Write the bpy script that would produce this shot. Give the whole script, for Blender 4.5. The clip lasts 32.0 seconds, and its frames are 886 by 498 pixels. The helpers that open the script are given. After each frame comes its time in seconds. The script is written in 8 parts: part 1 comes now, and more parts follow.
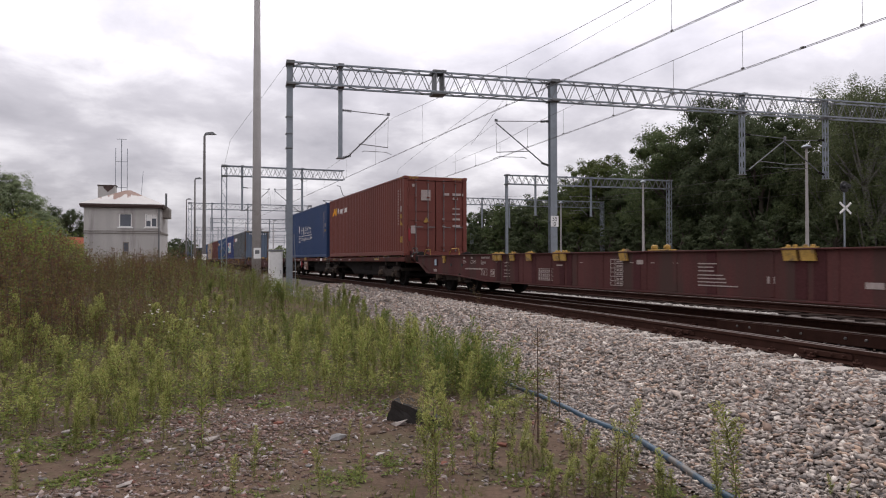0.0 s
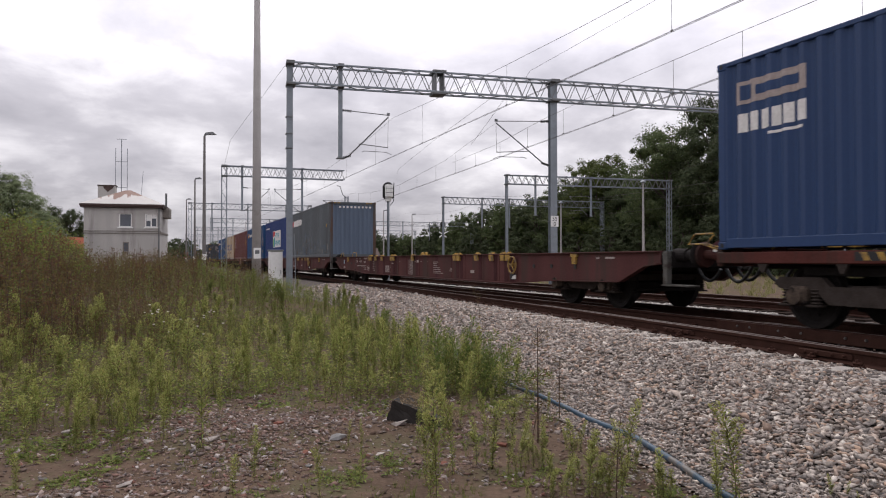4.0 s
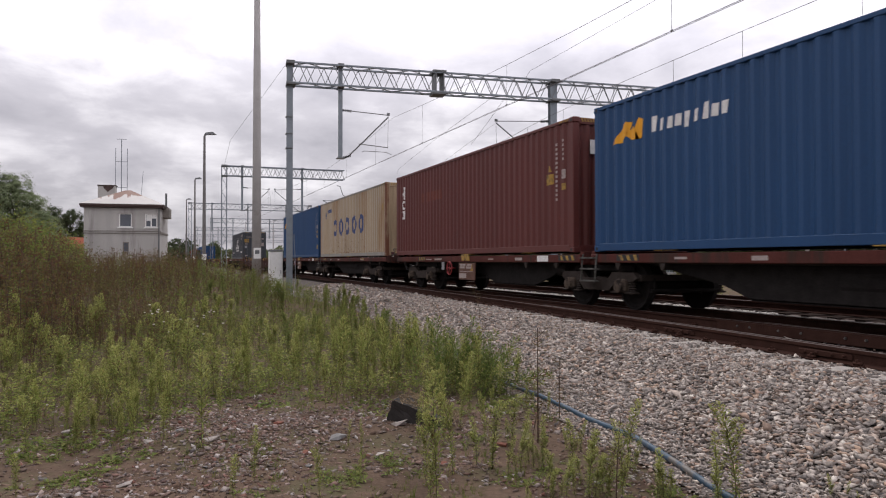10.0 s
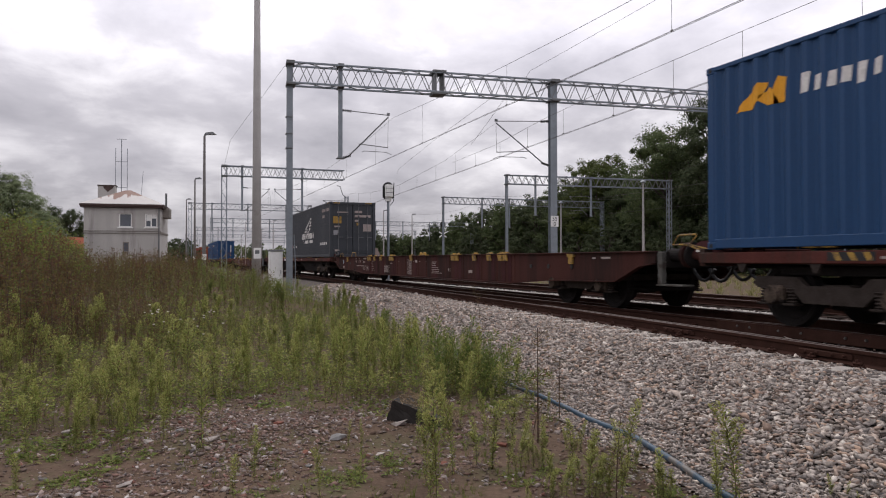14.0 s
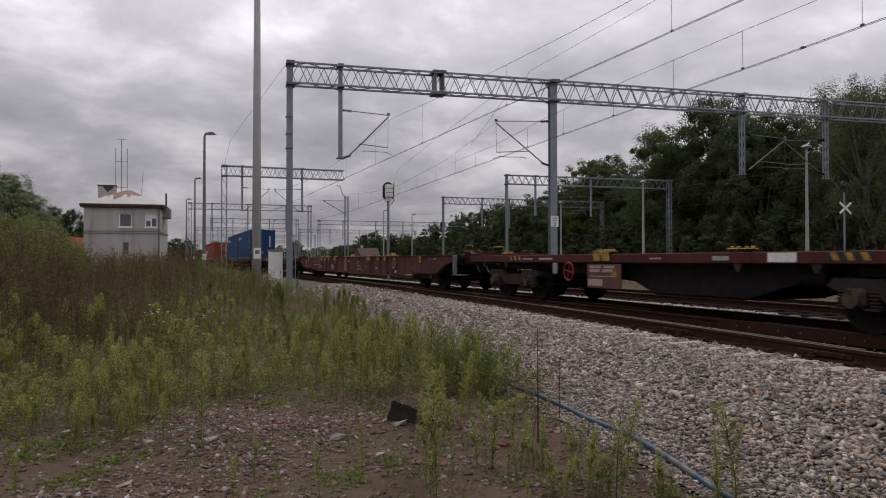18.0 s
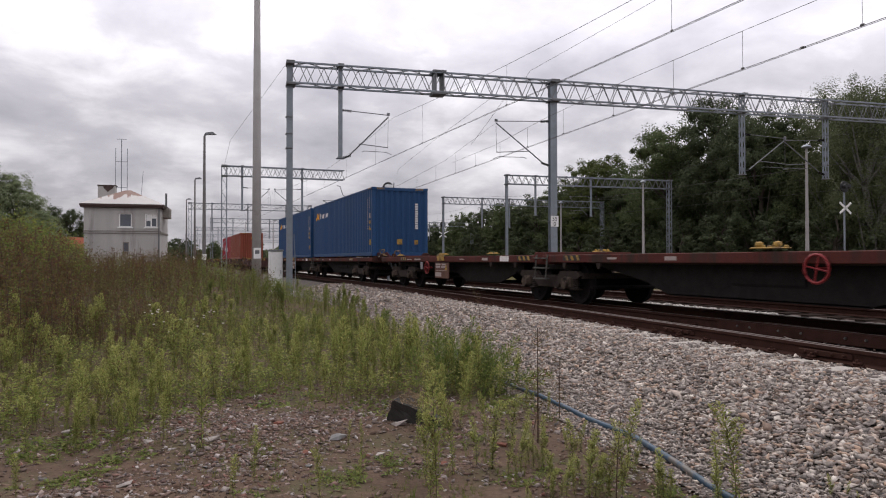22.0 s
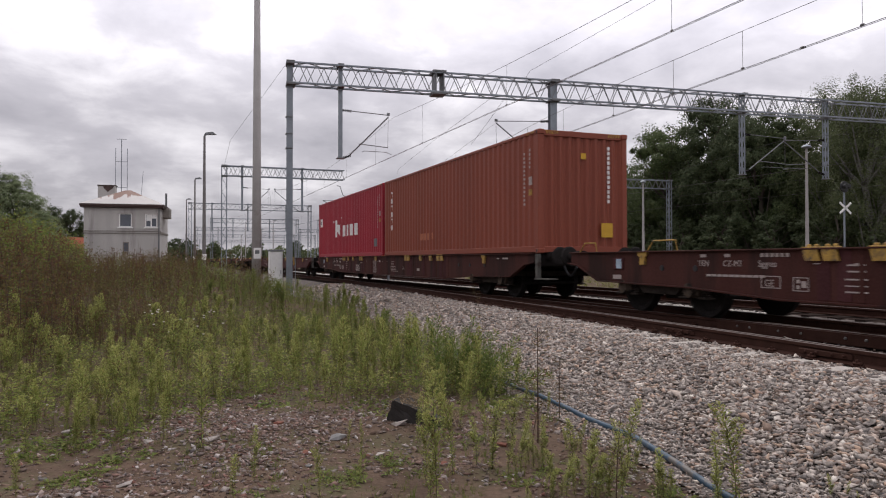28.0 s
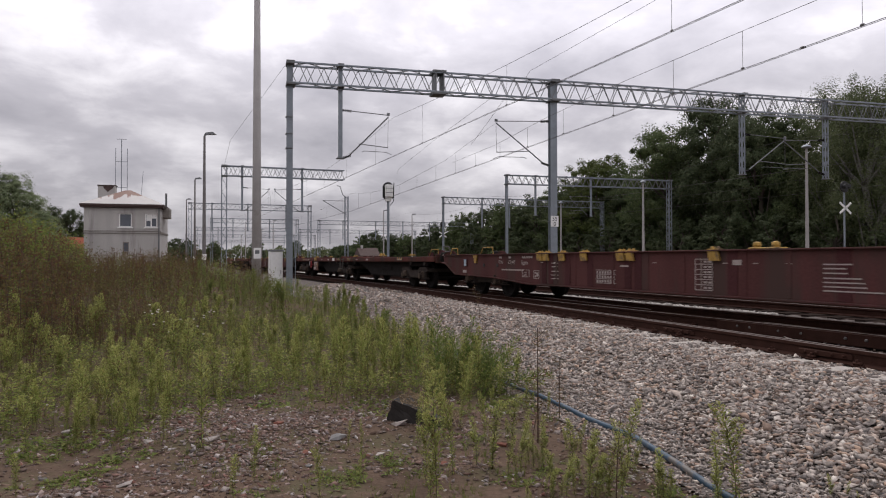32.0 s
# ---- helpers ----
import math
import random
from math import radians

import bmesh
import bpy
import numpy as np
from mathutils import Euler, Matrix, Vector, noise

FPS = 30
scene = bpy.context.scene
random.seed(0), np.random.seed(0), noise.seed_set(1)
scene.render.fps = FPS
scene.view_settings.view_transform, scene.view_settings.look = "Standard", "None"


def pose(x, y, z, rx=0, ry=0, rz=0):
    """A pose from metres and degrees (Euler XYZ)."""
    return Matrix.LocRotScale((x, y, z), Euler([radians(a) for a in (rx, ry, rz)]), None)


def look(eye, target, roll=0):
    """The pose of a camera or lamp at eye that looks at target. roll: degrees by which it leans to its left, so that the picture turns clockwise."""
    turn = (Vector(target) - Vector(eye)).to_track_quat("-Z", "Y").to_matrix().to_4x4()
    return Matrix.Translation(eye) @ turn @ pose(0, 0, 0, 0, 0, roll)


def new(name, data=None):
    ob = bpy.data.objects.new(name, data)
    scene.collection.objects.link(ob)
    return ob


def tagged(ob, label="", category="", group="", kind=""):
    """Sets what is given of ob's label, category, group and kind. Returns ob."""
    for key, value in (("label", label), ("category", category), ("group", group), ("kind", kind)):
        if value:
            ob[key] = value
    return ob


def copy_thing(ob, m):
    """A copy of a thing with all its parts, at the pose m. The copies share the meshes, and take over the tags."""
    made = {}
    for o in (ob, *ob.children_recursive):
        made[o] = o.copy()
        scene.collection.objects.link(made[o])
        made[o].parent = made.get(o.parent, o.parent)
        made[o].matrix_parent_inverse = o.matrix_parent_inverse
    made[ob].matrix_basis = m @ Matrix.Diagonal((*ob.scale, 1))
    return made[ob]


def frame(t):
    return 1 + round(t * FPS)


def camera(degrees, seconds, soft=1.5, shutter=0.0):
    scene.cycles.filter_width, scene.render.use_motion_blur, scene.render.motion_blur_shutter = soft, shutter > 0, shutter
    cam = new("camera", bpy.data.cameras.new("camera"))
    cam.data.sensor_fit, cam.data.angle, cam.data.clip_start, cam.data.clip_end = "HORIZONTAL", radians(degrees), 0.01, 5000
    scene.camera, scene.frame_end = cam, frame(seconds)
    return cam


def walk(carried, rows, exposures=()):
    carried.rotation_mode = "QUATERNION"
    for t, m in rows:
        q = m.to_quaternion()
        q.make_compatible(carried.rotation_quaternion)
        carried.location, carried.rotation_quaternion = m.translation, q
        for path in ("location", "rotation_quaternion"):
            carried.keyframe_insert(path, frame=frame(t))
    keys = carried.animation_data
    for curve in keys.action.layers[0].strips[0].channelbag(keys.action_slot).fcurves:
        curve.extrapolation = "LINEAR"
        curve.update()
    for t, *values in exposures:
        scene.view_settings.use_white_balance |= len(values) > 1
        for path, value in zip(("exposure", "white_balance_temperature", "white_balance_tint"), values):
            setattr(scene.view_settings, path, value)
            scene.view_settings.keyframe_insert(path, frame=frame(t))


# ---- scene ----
# World: y runs along the main track away from the camera, z = 0 at the top of the rails.
from math import sin, cos, pi, atan2, sqrt, hypot

EYE = Vector((0.0, 0.0, 0.96))
YAW, PITCH = radians(21.44), radians(0.887)
cam = camera(63.475, 32.0, soft=1.1, shutter=0.12)
AIM = EYE + Vector((sin(YAW) * cos(PITCH), cos(YAW) * cos(PITCH), sin(PITCH)))
HOLD = look(EYE, AIM, -0.06)
EXPOSURES = [(t, e, 6500, 13) for t, e in ((0.0, 0.15), (8.0, 0.17), (11.0, 0.18), (13.0, 0.1), (14.0, 0.02), (16.0, 0.04), (17.0, -0.1), (18.0, -0.48), (19.0, -0.42), (20.0, -0.04), (21.0, 0.0), (25.0, 0.1), (28.0, 0.02), (30.0, 0.0), (32.0, -0.08))]
walk(cam, [(0.0, HOLD), (32.0, HOLD)], EXPOSURES)

# ---- light: a bright overcast sky ----
world = bpy.data.worlds.new("overcast")
scene.world = world
world.use_nodes = True


def make_sky():
    nt = world.node_tree
    nt.nodes.clear()
    n, ln = nt.nodes.new, nt.links.new
    out, bg, mixer = n("ShaderNodeOutputWorld"), n("ShaderNodeBackground"), n("ShaderNodeMixRGB")
    sky = n("ShaderNodeTexSky")
    sky.sky_type, sky.sun_disc = "NISHITA", False
    sky.sun_elevation, sky.sun_rotation = radians(50), radians(16)
    dim = n("ShaderNodeMixRGB")
    dim.blend_type, dim.inputs[0].default_value = "MULTIPLY", 1.0
    dim.inputs[2].default_value = (0.08, 0.08, 0.08, 1)
    ln(sky.outputs[0], dim.inputs[1])
    # cloud layer: the view direction met with a flat layer overhead, so clouds flatten towards the horizon
    co, sep, add = n("ShaderNodeTexCoord"), n("ShaderNodeSeparateXYZ"), n("ShaderNodeMath")
    ln(co.outputs["Generated"], sep.inputs[0])
    add.operation, add.inputs[1].default_value = "ADD", 0.30
    top = n("ShaderNodeMath")
    top.operation, top.inputs[1].default_value = "MAXIMUM", 0.0
    ln(sep.outputs[2], top.inputs[0])
    ln(top.outputs[0], add.inputs[0])
    dx, dy, comb = n("ShaderNodeMath"), n("ShaderNodeMath"), n("ShaderNodeCombineXYZ")
    dx.operation = dy.operation = "DIVIDE"
    ln(sep.outputs[0], dx.inputs[0]), ln(add.outputs[0], dx.inputs[1])
    ln(sep.outputs[1], dy.inputs[0]), ln(add.outputs[0], dy.inputs[1])
    ln(dx.outputs[0], comb.inputs[0]), ln(dy.outputs[0], comb.inputs[1])
    big, small = n("ShaderNodeTexNoise"), n("ShaderNodeTexNoise")
    for tex, scale, detail in ((big, 1.15, 8.0), (small, 3.6, 7.0)):
        tex.inputs["Scale"].default_value, tex.inputs["Detail"].default_value = scale, detail
        tex.inputs["Roughness"].default_value = 0.56
        tex.inputs["Distortion"].default_value = 0.25
        ln(comb.outputs[0], tex.inputs["Vector"])
    both = n("ShaderNodeMixRGB")
    both.inputs[0].default_value = 0.42
    ln(big.outputs[0], both.inputs[1]), ln(small.outputs[0], both.inputs[2])
    ramp = n("ShaderNodeValToRGB")
    e = ramp.color_ramp.elements
    e[0].position, e[0].color = 0.32, (0.47, 0.463, 0.515, 1)
    e[1].position, e[1].color = 0.62, (1.24, 1.222, 1.256, 1)
    mid = e.new(0.48)
    mid.color = (0.74, 0.725, 0.778, 1)
    ln(both.outputs[0], ramp.inputs[0])
    mixer.inputs[0].default_value = 0.96
    ln(dim.outputs[0], mixer.inputs[1]), ln(ramp.outputs[0], mixer.inputs[2])
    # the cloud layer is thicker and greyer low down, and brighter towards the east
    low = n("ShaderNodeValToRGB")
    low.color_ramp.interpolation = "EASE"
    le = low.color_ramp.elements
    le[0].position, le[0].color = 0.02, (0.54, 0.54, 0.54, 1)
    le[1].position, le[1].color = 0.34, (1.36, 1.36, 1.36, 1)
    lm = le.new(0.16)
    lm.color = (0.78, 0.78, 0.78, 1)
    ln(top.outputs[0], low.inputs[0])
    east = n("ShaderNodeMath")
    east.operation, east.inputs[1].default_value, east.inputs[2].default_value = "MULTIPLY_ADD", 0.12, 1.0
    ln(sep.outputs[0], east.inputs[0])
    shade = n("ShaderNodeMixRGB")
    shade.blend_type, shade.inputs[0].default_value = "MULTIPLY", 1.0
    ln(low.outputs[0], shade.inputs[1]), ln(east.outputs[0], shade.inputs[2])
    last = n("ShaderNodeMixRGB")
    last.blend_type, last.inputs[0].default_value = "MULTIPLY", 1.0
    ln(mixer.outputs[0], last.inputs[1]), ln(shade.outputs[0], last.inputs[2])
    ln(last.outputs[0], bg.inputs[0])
    bg.inputs[1].default_value = 1.0
    ln(bg.outputs[0], out.inputs[0])


make_sky()
sun = new("sun", bpy.data.lights.new("sun", "SUN"))
sun.data.energy, sun.data.angle, sun.data.color = 1.6, radians(35), (1.0, 0.96, 0.9)
sun.matrix_world = look((0, 0, 60), (-sin(radians(16)) * 40, -cos(radians(16)) * 40, 60 - 40 * math.tan(radians(50))))
# ---- materials ----
MATS = {}


def mat(name, color, rough=0.7, metal=0.0, spread=0.25, scale=3.0, fine=40.0, bump=0.15, stain=None, stain_at=0.62, per_object=0.0, island=0.0, streak=False, spec=0.3):
    """A painted, worn or natural surface: colour varied at two scales, stains of a second colour, fine relief."""
    m = bpy.data.materials.new(name)
    m.use_nodes = True
    nt = m.node_tree
    n, ln = nt.nodes.new, nt.links.new
    p = nt.nodes["Principled BSDF"]
    p.inputs["Roughness"].default_value, p.inputs["Metallic"].default_value = rough, metal
    p.inputs["Specular IOR Level"].default_value = spec
    co = n("ShaderNodeTexCoord")
    src = co.outputs["Object"]
    if streak:
        mp = n("ShaderNodeMapping")
        mp.inputs["Scale"].default_value = (1.0, 1.0, 0.12)
        ln(src, mp.inputs[0])
        src2 = mp.outputs[0]
    else:
        src2 = src
    a, b = n("ShaderNodeTexNoise"), n("ShaderNodeTexNoise")
    for tex, s in ((a, scale), (b, fine)):
        tex.inputs["Scale"].default_value, tex.inputs["Detail"].default_value = s, 5.0
    ln(src2, a.inputs["Vector"]), ln(src, b.inputs["Vector"])
    mix = n("ShaderNodeMath")
    mix.operation = "MULTIPLY_ADD"
    mix.inputs[1].default_value = 0.45
    ln(b.outputs[0], mix.inputs[0])
    half = n("ShaderNodeMath")
    half.operation, half.inputs[1].default_value = "MULTIPLY", 0.55
    ln(a.outputs[0], half.inputs[0]), ln(half.outputs[0], mix.inputs[2])
    ramp = n("ShaderNodeValToRGB")
    e = ramp.color_ramp.elements
    c = Vector(color)
    e[0].position, e[0].color = 0.3, (*(c * (1 - spread)), 1)
    e[1].position, e[1].color = 0.7, (*(c * (1 + spread)), 1)
    ln(mix.outputs[0], ramp.inputs[0])
    col = ramp.outputs[0]
    if stain:
        d = n("ShaderNodeTexNoise")
        d.inputs["Scale"].default_value, d.inputs["Detail"].default_value = scale * 0.7, 8.0
        d.inputs["Roughness"].default_value = 0.7
        ln(src2, d.inputs["Vector"])
        r2 = n("ShaderNodeValToRGB")
        r2.color_ramp.elements[0].position, r2.color_ramp.elements[1].position = stain_at, stain_at + 0.1
        ln(d.outputs[0], r2.inputs[0])
        mx = n("ShaderNodeMixRGB")
        mx.inputs[2].default_value = (*stain, 1)
        ln(r2.outputs[0], mx.inputs[0]), ln(col, mx.inputs[1])
        col = mx.outputs[0]
    if per_object or island:
        hsv = n("ShaderNodeHueSaturation")
        rng = n("ShaderNodeMapRange")
        k = per_object or island
        rng.inputs["To Min"].default_value, rng.inputs["To Max"].default_value = 1 - k, 1 + k
        info = n("ShaderNodeObjectInfo") if per_object else n("ShaderNodeNewGeometry")
        ln(info.outputs["Random"] if per_object else info.outputs["Random Per Island"], rng.inputs[0])
        ln(rng.outputs[0], hsv.inputs["Value"]), ln(col, hsv.inputs["Color"])
        col = hsv.outputs[0]
    ln(col, p.inputs["Base Color"])
    if bump:
        bp = n("ShaderNodeBump")
        bp.inputs["Strength"].default_value, bp.inputs["Distance"].default_value = bump, 0.01
        ln(b.outputs[0], bp.inputs["Height"]), ln(bp.outputs[0], p.inputs["Normal"])
    MATS[name] = m
    return m


def ramp_islands(name, colors, rough=0.8, bump=0.0):
    """Stones or leaves: a colour of its own for each loose piece."""
    m = mat(name, colors[0], rough, bump=bump)
    nt = m.node_tree
    n, ln = nt.nodes.new, nt.links.new
    g, r = n("ShaderNodeNewGeometry"), n("ShaderNodeValToRGB")
    r.color_ramp.elements.remove(r.color_ramp.elements[1])
    for i, c in enumerate(colors):
        e = r.color_ramp.elements[0] if i == 0 else r.color_ramp.elements.new(i / (len(colors) - 1))
        e.position = i / (len(colors) - 1)
        e.color = (*c, 1)
    ln(g.outputs["Random Per Island"], r.inputs[0])
    tx, mul = n("ShaderNodeTexNoise"), n("ShaderNodeMixRGB")
    co = n("ShaderNodeTexCoord")
    tx.inputs["Scale"].default_value, tx.inputs["Detail"].default_value = 30.0, 4.0
    ln(co.outputs["Object"], tx.inputs["Vector"])
    mul.blend_type, mul.inputs[0].default_value = "OVERLAY", 0.5
    ln(r.outputs[0], mul.inputs[1]), ln(tx.outputs[0], mul.inputs[2])
    ln(mul.outputs[0], nt.nodes["Principled BSDF"].inputs["Base Color"])
    return m


# ---- mesh helpers ----
class Shape:
    """Collects faces for one mesh."""

    def __init__(self):
        self.v, self.f = [], []

    def add(self, verts, faces):
        k = len(self.v)
        self.v.extend([tuple(p) for p in verts])
        self.f.extend([tuple(i + k for i in q) for q in faces])
        return self

    def box(self, x0, x1, y0, y1, z0, z1, bev=0.0, m=None):
        """A block, its edges chamfered by bev."""
        b = min(bev, (x1 - x0) * 0.45, (y1 - y0) * 0.45, (z1 - z0) * 0.45)
        if b <= 0:
            vs = [(x, y, z) for x in (x0, x1) for y in (y0, y1) for z in (z0, z1)]
            fs = [(0, 1, 3, 2), (4, 6, 7, 5), (0, 4, 5, 1), (2, 3, 7, 6), (0, 2, 6, 4), (1, 5, 7, 3)]
        else:
            vs, idx = [], {}
            for i in (0, 1):
                for j in (0, 1):
                    for k in (0, 1):
                        X, Y, Z = (x0, x1)[i], (y0, y1)[j], (z0, z1)[k]
                        sx, sy, sz = (1, -1)[i] * b, (1, -1)[j] * b, (1, -1)[k] * b
                        idx[i, j, k, 0] = len(vs)
                        vs.append((X, Y + sy, Z + sz))
                        idx[i, j, k, 1] = len(vs)
                        vs.append((X + sx, Y, Z + sz))
                        idx[i, j, k, 2] = len(vs)
                        vs.append((X + sx, Y + sy, Z))
            fs = []
            for s in (0, 1):
                fs.append([idx[s, 0, 0, 0], idx[s, 0, 1, 0], idx[s, 1, 1, 0], idx[s, 1, 0, 0]])
                fs.append([idx[0, s, 0, 1], idx[1, s, 0, 1], idx[1, s, 1, 1], idx[0, s, 1, 1]])
                fs.append([idx[0, 0, s, 2], idx[0, 1, s, 2], idx[1, 1, s, 2], idx[1, 0, s, 2]])
                for r in (0, 1):
                    fs.append([idx[s, r, 0, 0], idx[s, r, 1, 0], idx[s, r, 1, 1], idx[s, r, 0, 1]])
                    fs.append([idx[s, 0, r, 0], idx[s, 1, r, 0], idx[s, 1, r, 2], idx[s, 0, r, 2]])
                    fs.append([idx[0, s, r, 1], idx[1, s, r, 1], idx[1, s, r, 2], idx[0, s, r, 2]])
            for i in (0, 1):
                for j in (0, 1):
                    for k in (0, 1):
                        fs.append([idx[i, j, k, 0], idx[i, j, k, 1], idx[i, j, k, 2]])
        if m is not None:
            vs = [m @ Vector(p) for p in vs]
        return self.add(vs, fs)

    def rod(self, p, q, r, n=8, r2=None, caps=True):
        """A round bar from p to q."""
        p, q = Vector(p), Vector(q)
        d = (q - p).normalized()
        a = d.orthogonal().normalized()
        b = d.cross(a)
        r2 = r if r2 is None else r2
        vs = [c + (a * cos(2 * pi * i / n) + b * sin(2 * pi * i / n)) * s for c, s in ((p, r), (q, r2)) for i in range(n)]
        fs = [(i, (i + 1) % n, n + (i + 1) % n, n + i) for i in range(n)]
        if caps:
            fs += [tuple(range(n - 1, -1, -1)), tuple(range(n, 2 * n))]
        return self.add(vs, fs)

    def tube(self, pts, r, n=6, closed=False):
        """A round bar along a line of points."""
        pts = [Vector(p) for p in pts]
        k = len(pts)
        vs = []
        up = Vector((0.123, 0.456, 0.881))
        for i, p in enumerate(pts):
            d = (pts[(i + 1) % k] - pts[i - 1]) if closed else (pts[min(i + 1, k - 1)] - pts[max(i - 1, 0)])
            a = d.cross(up).normalized()
            b = a.cross(d).normalized()
            rr = r[i] if isinstance(r, (list, tuple)) else r
            vs += [p + (a * cos(2 * pi * j / n) + b * sin(2 * pi * j / n)) * rr for j in range(n)]
        fs = [(i * n + j, i * n + (j + 1) % n, ((i + 1) % k) * n + (j + 1) % n, ((i + 1) % k) * n + j) for i in range(k if closed else k - 1) for j in range(n)]
        if not closed:
            fs += [tuple(range(n - 1, -1, -1)), tuple(range((k - 1) * n, k * n))]
        return self.add(vs, fs)

    def plate(self, prof, axis, a, b):
        """A flat outline (list of 2D points) made thick from a to b along an axis."""
        n = len(prof)

        def put(u, v, w):
            return {"x": (w, u, v), "y": (u, w, v), "z": (u, v, w)}[axis]
        vs = [put(u, v, a) for u, v in prof] + [put(u, v, b) for u, v in prof]
        fs = [tuple(range(n)), tuple(range(2 * n - 1, n - 1, -1))] + [(i, (i + 1) % n, n + (i + 1) % n, n + i) for i in range(n)]
        return self.add(vs, fs)

    def disc(self, c, axis, r, w, n=20):
        d = Vector({"x": (1, 0, 0), "y": (0, 1, 0), "z": (0, 0, 1)}[axis]) * w * 0.5
        return self.rod(Vector(c) - d, Vector(c) + d, r, n)

    def turned(self, c, axis, rings, n=20):
        """A turned body: rings of (offset along the axis, radius)."""
        ax = {"x": 0, "y": 1, "z": 2}[axis]
        o, w = [(1, 2), (2, 0), (0, 1)][ax]
        vs = []
        for off, r in rings:
            for i in range(n):
                p = [0, 0, 0]
                p[ax], p[o], p[w] = c[ax] + off, c[o] + r * cos(2 * pi * i / n), c[w] + r * sin(2 * pi * i / n)
                vs.append(p)
        k = len(rings)
        fs = [(i * n + j, i * n + (j + 1) % n, (i + 1) * n + (j + 1) % n, (i + 1) * n + j) for i in range(k - 1) for j in range(n)]
        fs += [tuple(range(n - 1, -1, -1)), tuple(range((k - 1) * n, k * n))]
        return self.add(vs, fs)

    def mesh(self, name, material, smooth=False):
        me = bpy.data.meshes.new(name)
        me.from_pydata(self.v, [], self.f)
        me.update()
        bm = bmesh.new()
        bm.from_mesh(me)
        bmesh.ops.recalc_face_normals(bm, faces=bm.faces)
        bm.to_mesh(me)
        bm.free()
        if smooth:
            me.polygons.foreach_set("use_smooth", [True] * len(me.polygons))
        me.materials.append(material)
        return me


def part(name, shape, material, parent=None, label="", at=None, smooth=False):
    """One mesh object from a Shape, or on a mesh already made, under a thing or a part."""
    me = shape if isinstance(shape, bpy.types.Mesh) else shape.mesh(name, material, smooth)
    ob = new(name, me)
    if parent is not None:
        ob.parent = parent
    if at is not None:
        ob.matrix_basis = at if isinstance(at, Matrix) else Matrix.Translation(at)
    return tagged(ob, label)


def raw_mesh(name, verts, faces, material, smooth=False):
    """A large mesh straight from numpy arrays of points and equal-sized faces."""
    me = bpy.data.meshes.new(name)
    k = faces.shape[1]
    me.vertices.add(len(verts))
    me.vertices.foreach_set("co", np.ascontiguousarray(verts, dtype=np.float32).ravel())
    me.loops.add(faces.size)
    me.loops.foreach_set("vertex_index", np.ascontiguousarray(faces, dtype=np.int32).ravel())
    me.polygons.add(len(faces))
    me.polygons.foreach_set("loop_start", np.arange(0, faces.size, k, dtype=np.int32))
    me.polygons.foreach_set("loop_total", np.full(len(faces), k, dtype=np.int32))
    if smooth:
        me.polygons.foreach_set("use_smooth", np.ones(len(faces), dtype=bool))
    me.update(calc_edges=True)
    me.validate()
    me.materials.append(material)
    return me


def thing(name, label, category, at=(0, 0, 0), group="", kind=""):
    """An Empty at the base of a thing, which parents its parts."""
    ob = new(name)
    ob.empty_display_size = 0.2
    ob.matrix_basis = at if isinstance(at, Matrix) else Matrix.Translation(at)
    return tagged(ob, label, category, group, kind)
BALLAST = [(0.211, 0.179, 0.156), (0.389, 0.342, 0.306), (0.087, 0.079, 0.075), (0.555, 0.502, 0.447), (0.26, 0.18, 0.14), (0.128, 0.122, 0.12), (0.404, 0.288, 0.216), (0.179, 0.157, 0.145), (0.332, 0.287, 0.259), (0.102, 0.082, 0.069), (0.47, 0.411, 0.361), (0.234, 0.211, 0.201)]
M_ballast_stone = ramp_islands("ballast_stone", BALLAST, 0.9)
M_ballast_stone.node_tree.nodes["Principled BSDF"].inputs["Specular IOR Level"].default_value = 0.12
# darker than its stones, to paint the shaded gaps between them
M_ballast = mat("ballast_bed", (0.125, 0.108, 0.10), 0.95, spread=0.6, scale=14, fine=28, bump=1.0, spec=0.05)
M_dirt = mat("dirt", (0.096, 0.066, 0.048), 0.95, spread=0.5, scale=1.6, fine=24, bump=1.0, stain=(0.080, 0.070, 0.040), stain_at=0.50, spec=0.05)
M_crumb = ramp_islands("soil_crumbs", [(0.103, 0.069, 0.048), (0.063, 0.044, 0.032), (0.144, 0.098, 0.071), (0.086, 0.055, 0.04), (0.121, 0.078, 0.054)], 0.95)
M_rubble = ramp_islands("rubble", [(0.165, 0.128, 0.112), (0.10, 0.074, 0.064), (0.25, 0.215, 0.195), (0.125, 0.088, 0.071), (0.20, 0.138, 0.118), (0.40, 0.37, 0.355), (0.135, 0.080, 0.063), (0.225, 0.148, 0.12), (0.092, 0.066, 0.054), (0.29, 0.225, 0.20), (0.15, 0.068, 0.05), (0.11, 0.10, 0.098)], 0.92)
M_rail = mat("rusty_rail", (0.043, 0.021, 0.016), 0.8, 0.05, spread=0.35, scale=6, fine=60, stain=(0.072, 0.036, 0.027), spec=0.05)
M_railtop = mat("worn_rail_head", (0.105, 0.085, 0.078), 0.7, 0.25, spread=0.2, scale=4, fine=80, bump=0.05)
M_sleeper = mat("pale_concrete", (0.36, 0.33, 0.30), 0.9, spread=0.25, scale=5, fine=50, stain=(0.2, 0.16, 0.13), spec=0.1)
M_sleeper_dark = mat("shaded_rusty_sleeper", (0.034, 0.026, 0.023), 0.9, spread=0.35, scale=5, fine=50, stain=(0.022, 0.017, 0.015), spec=0.0)
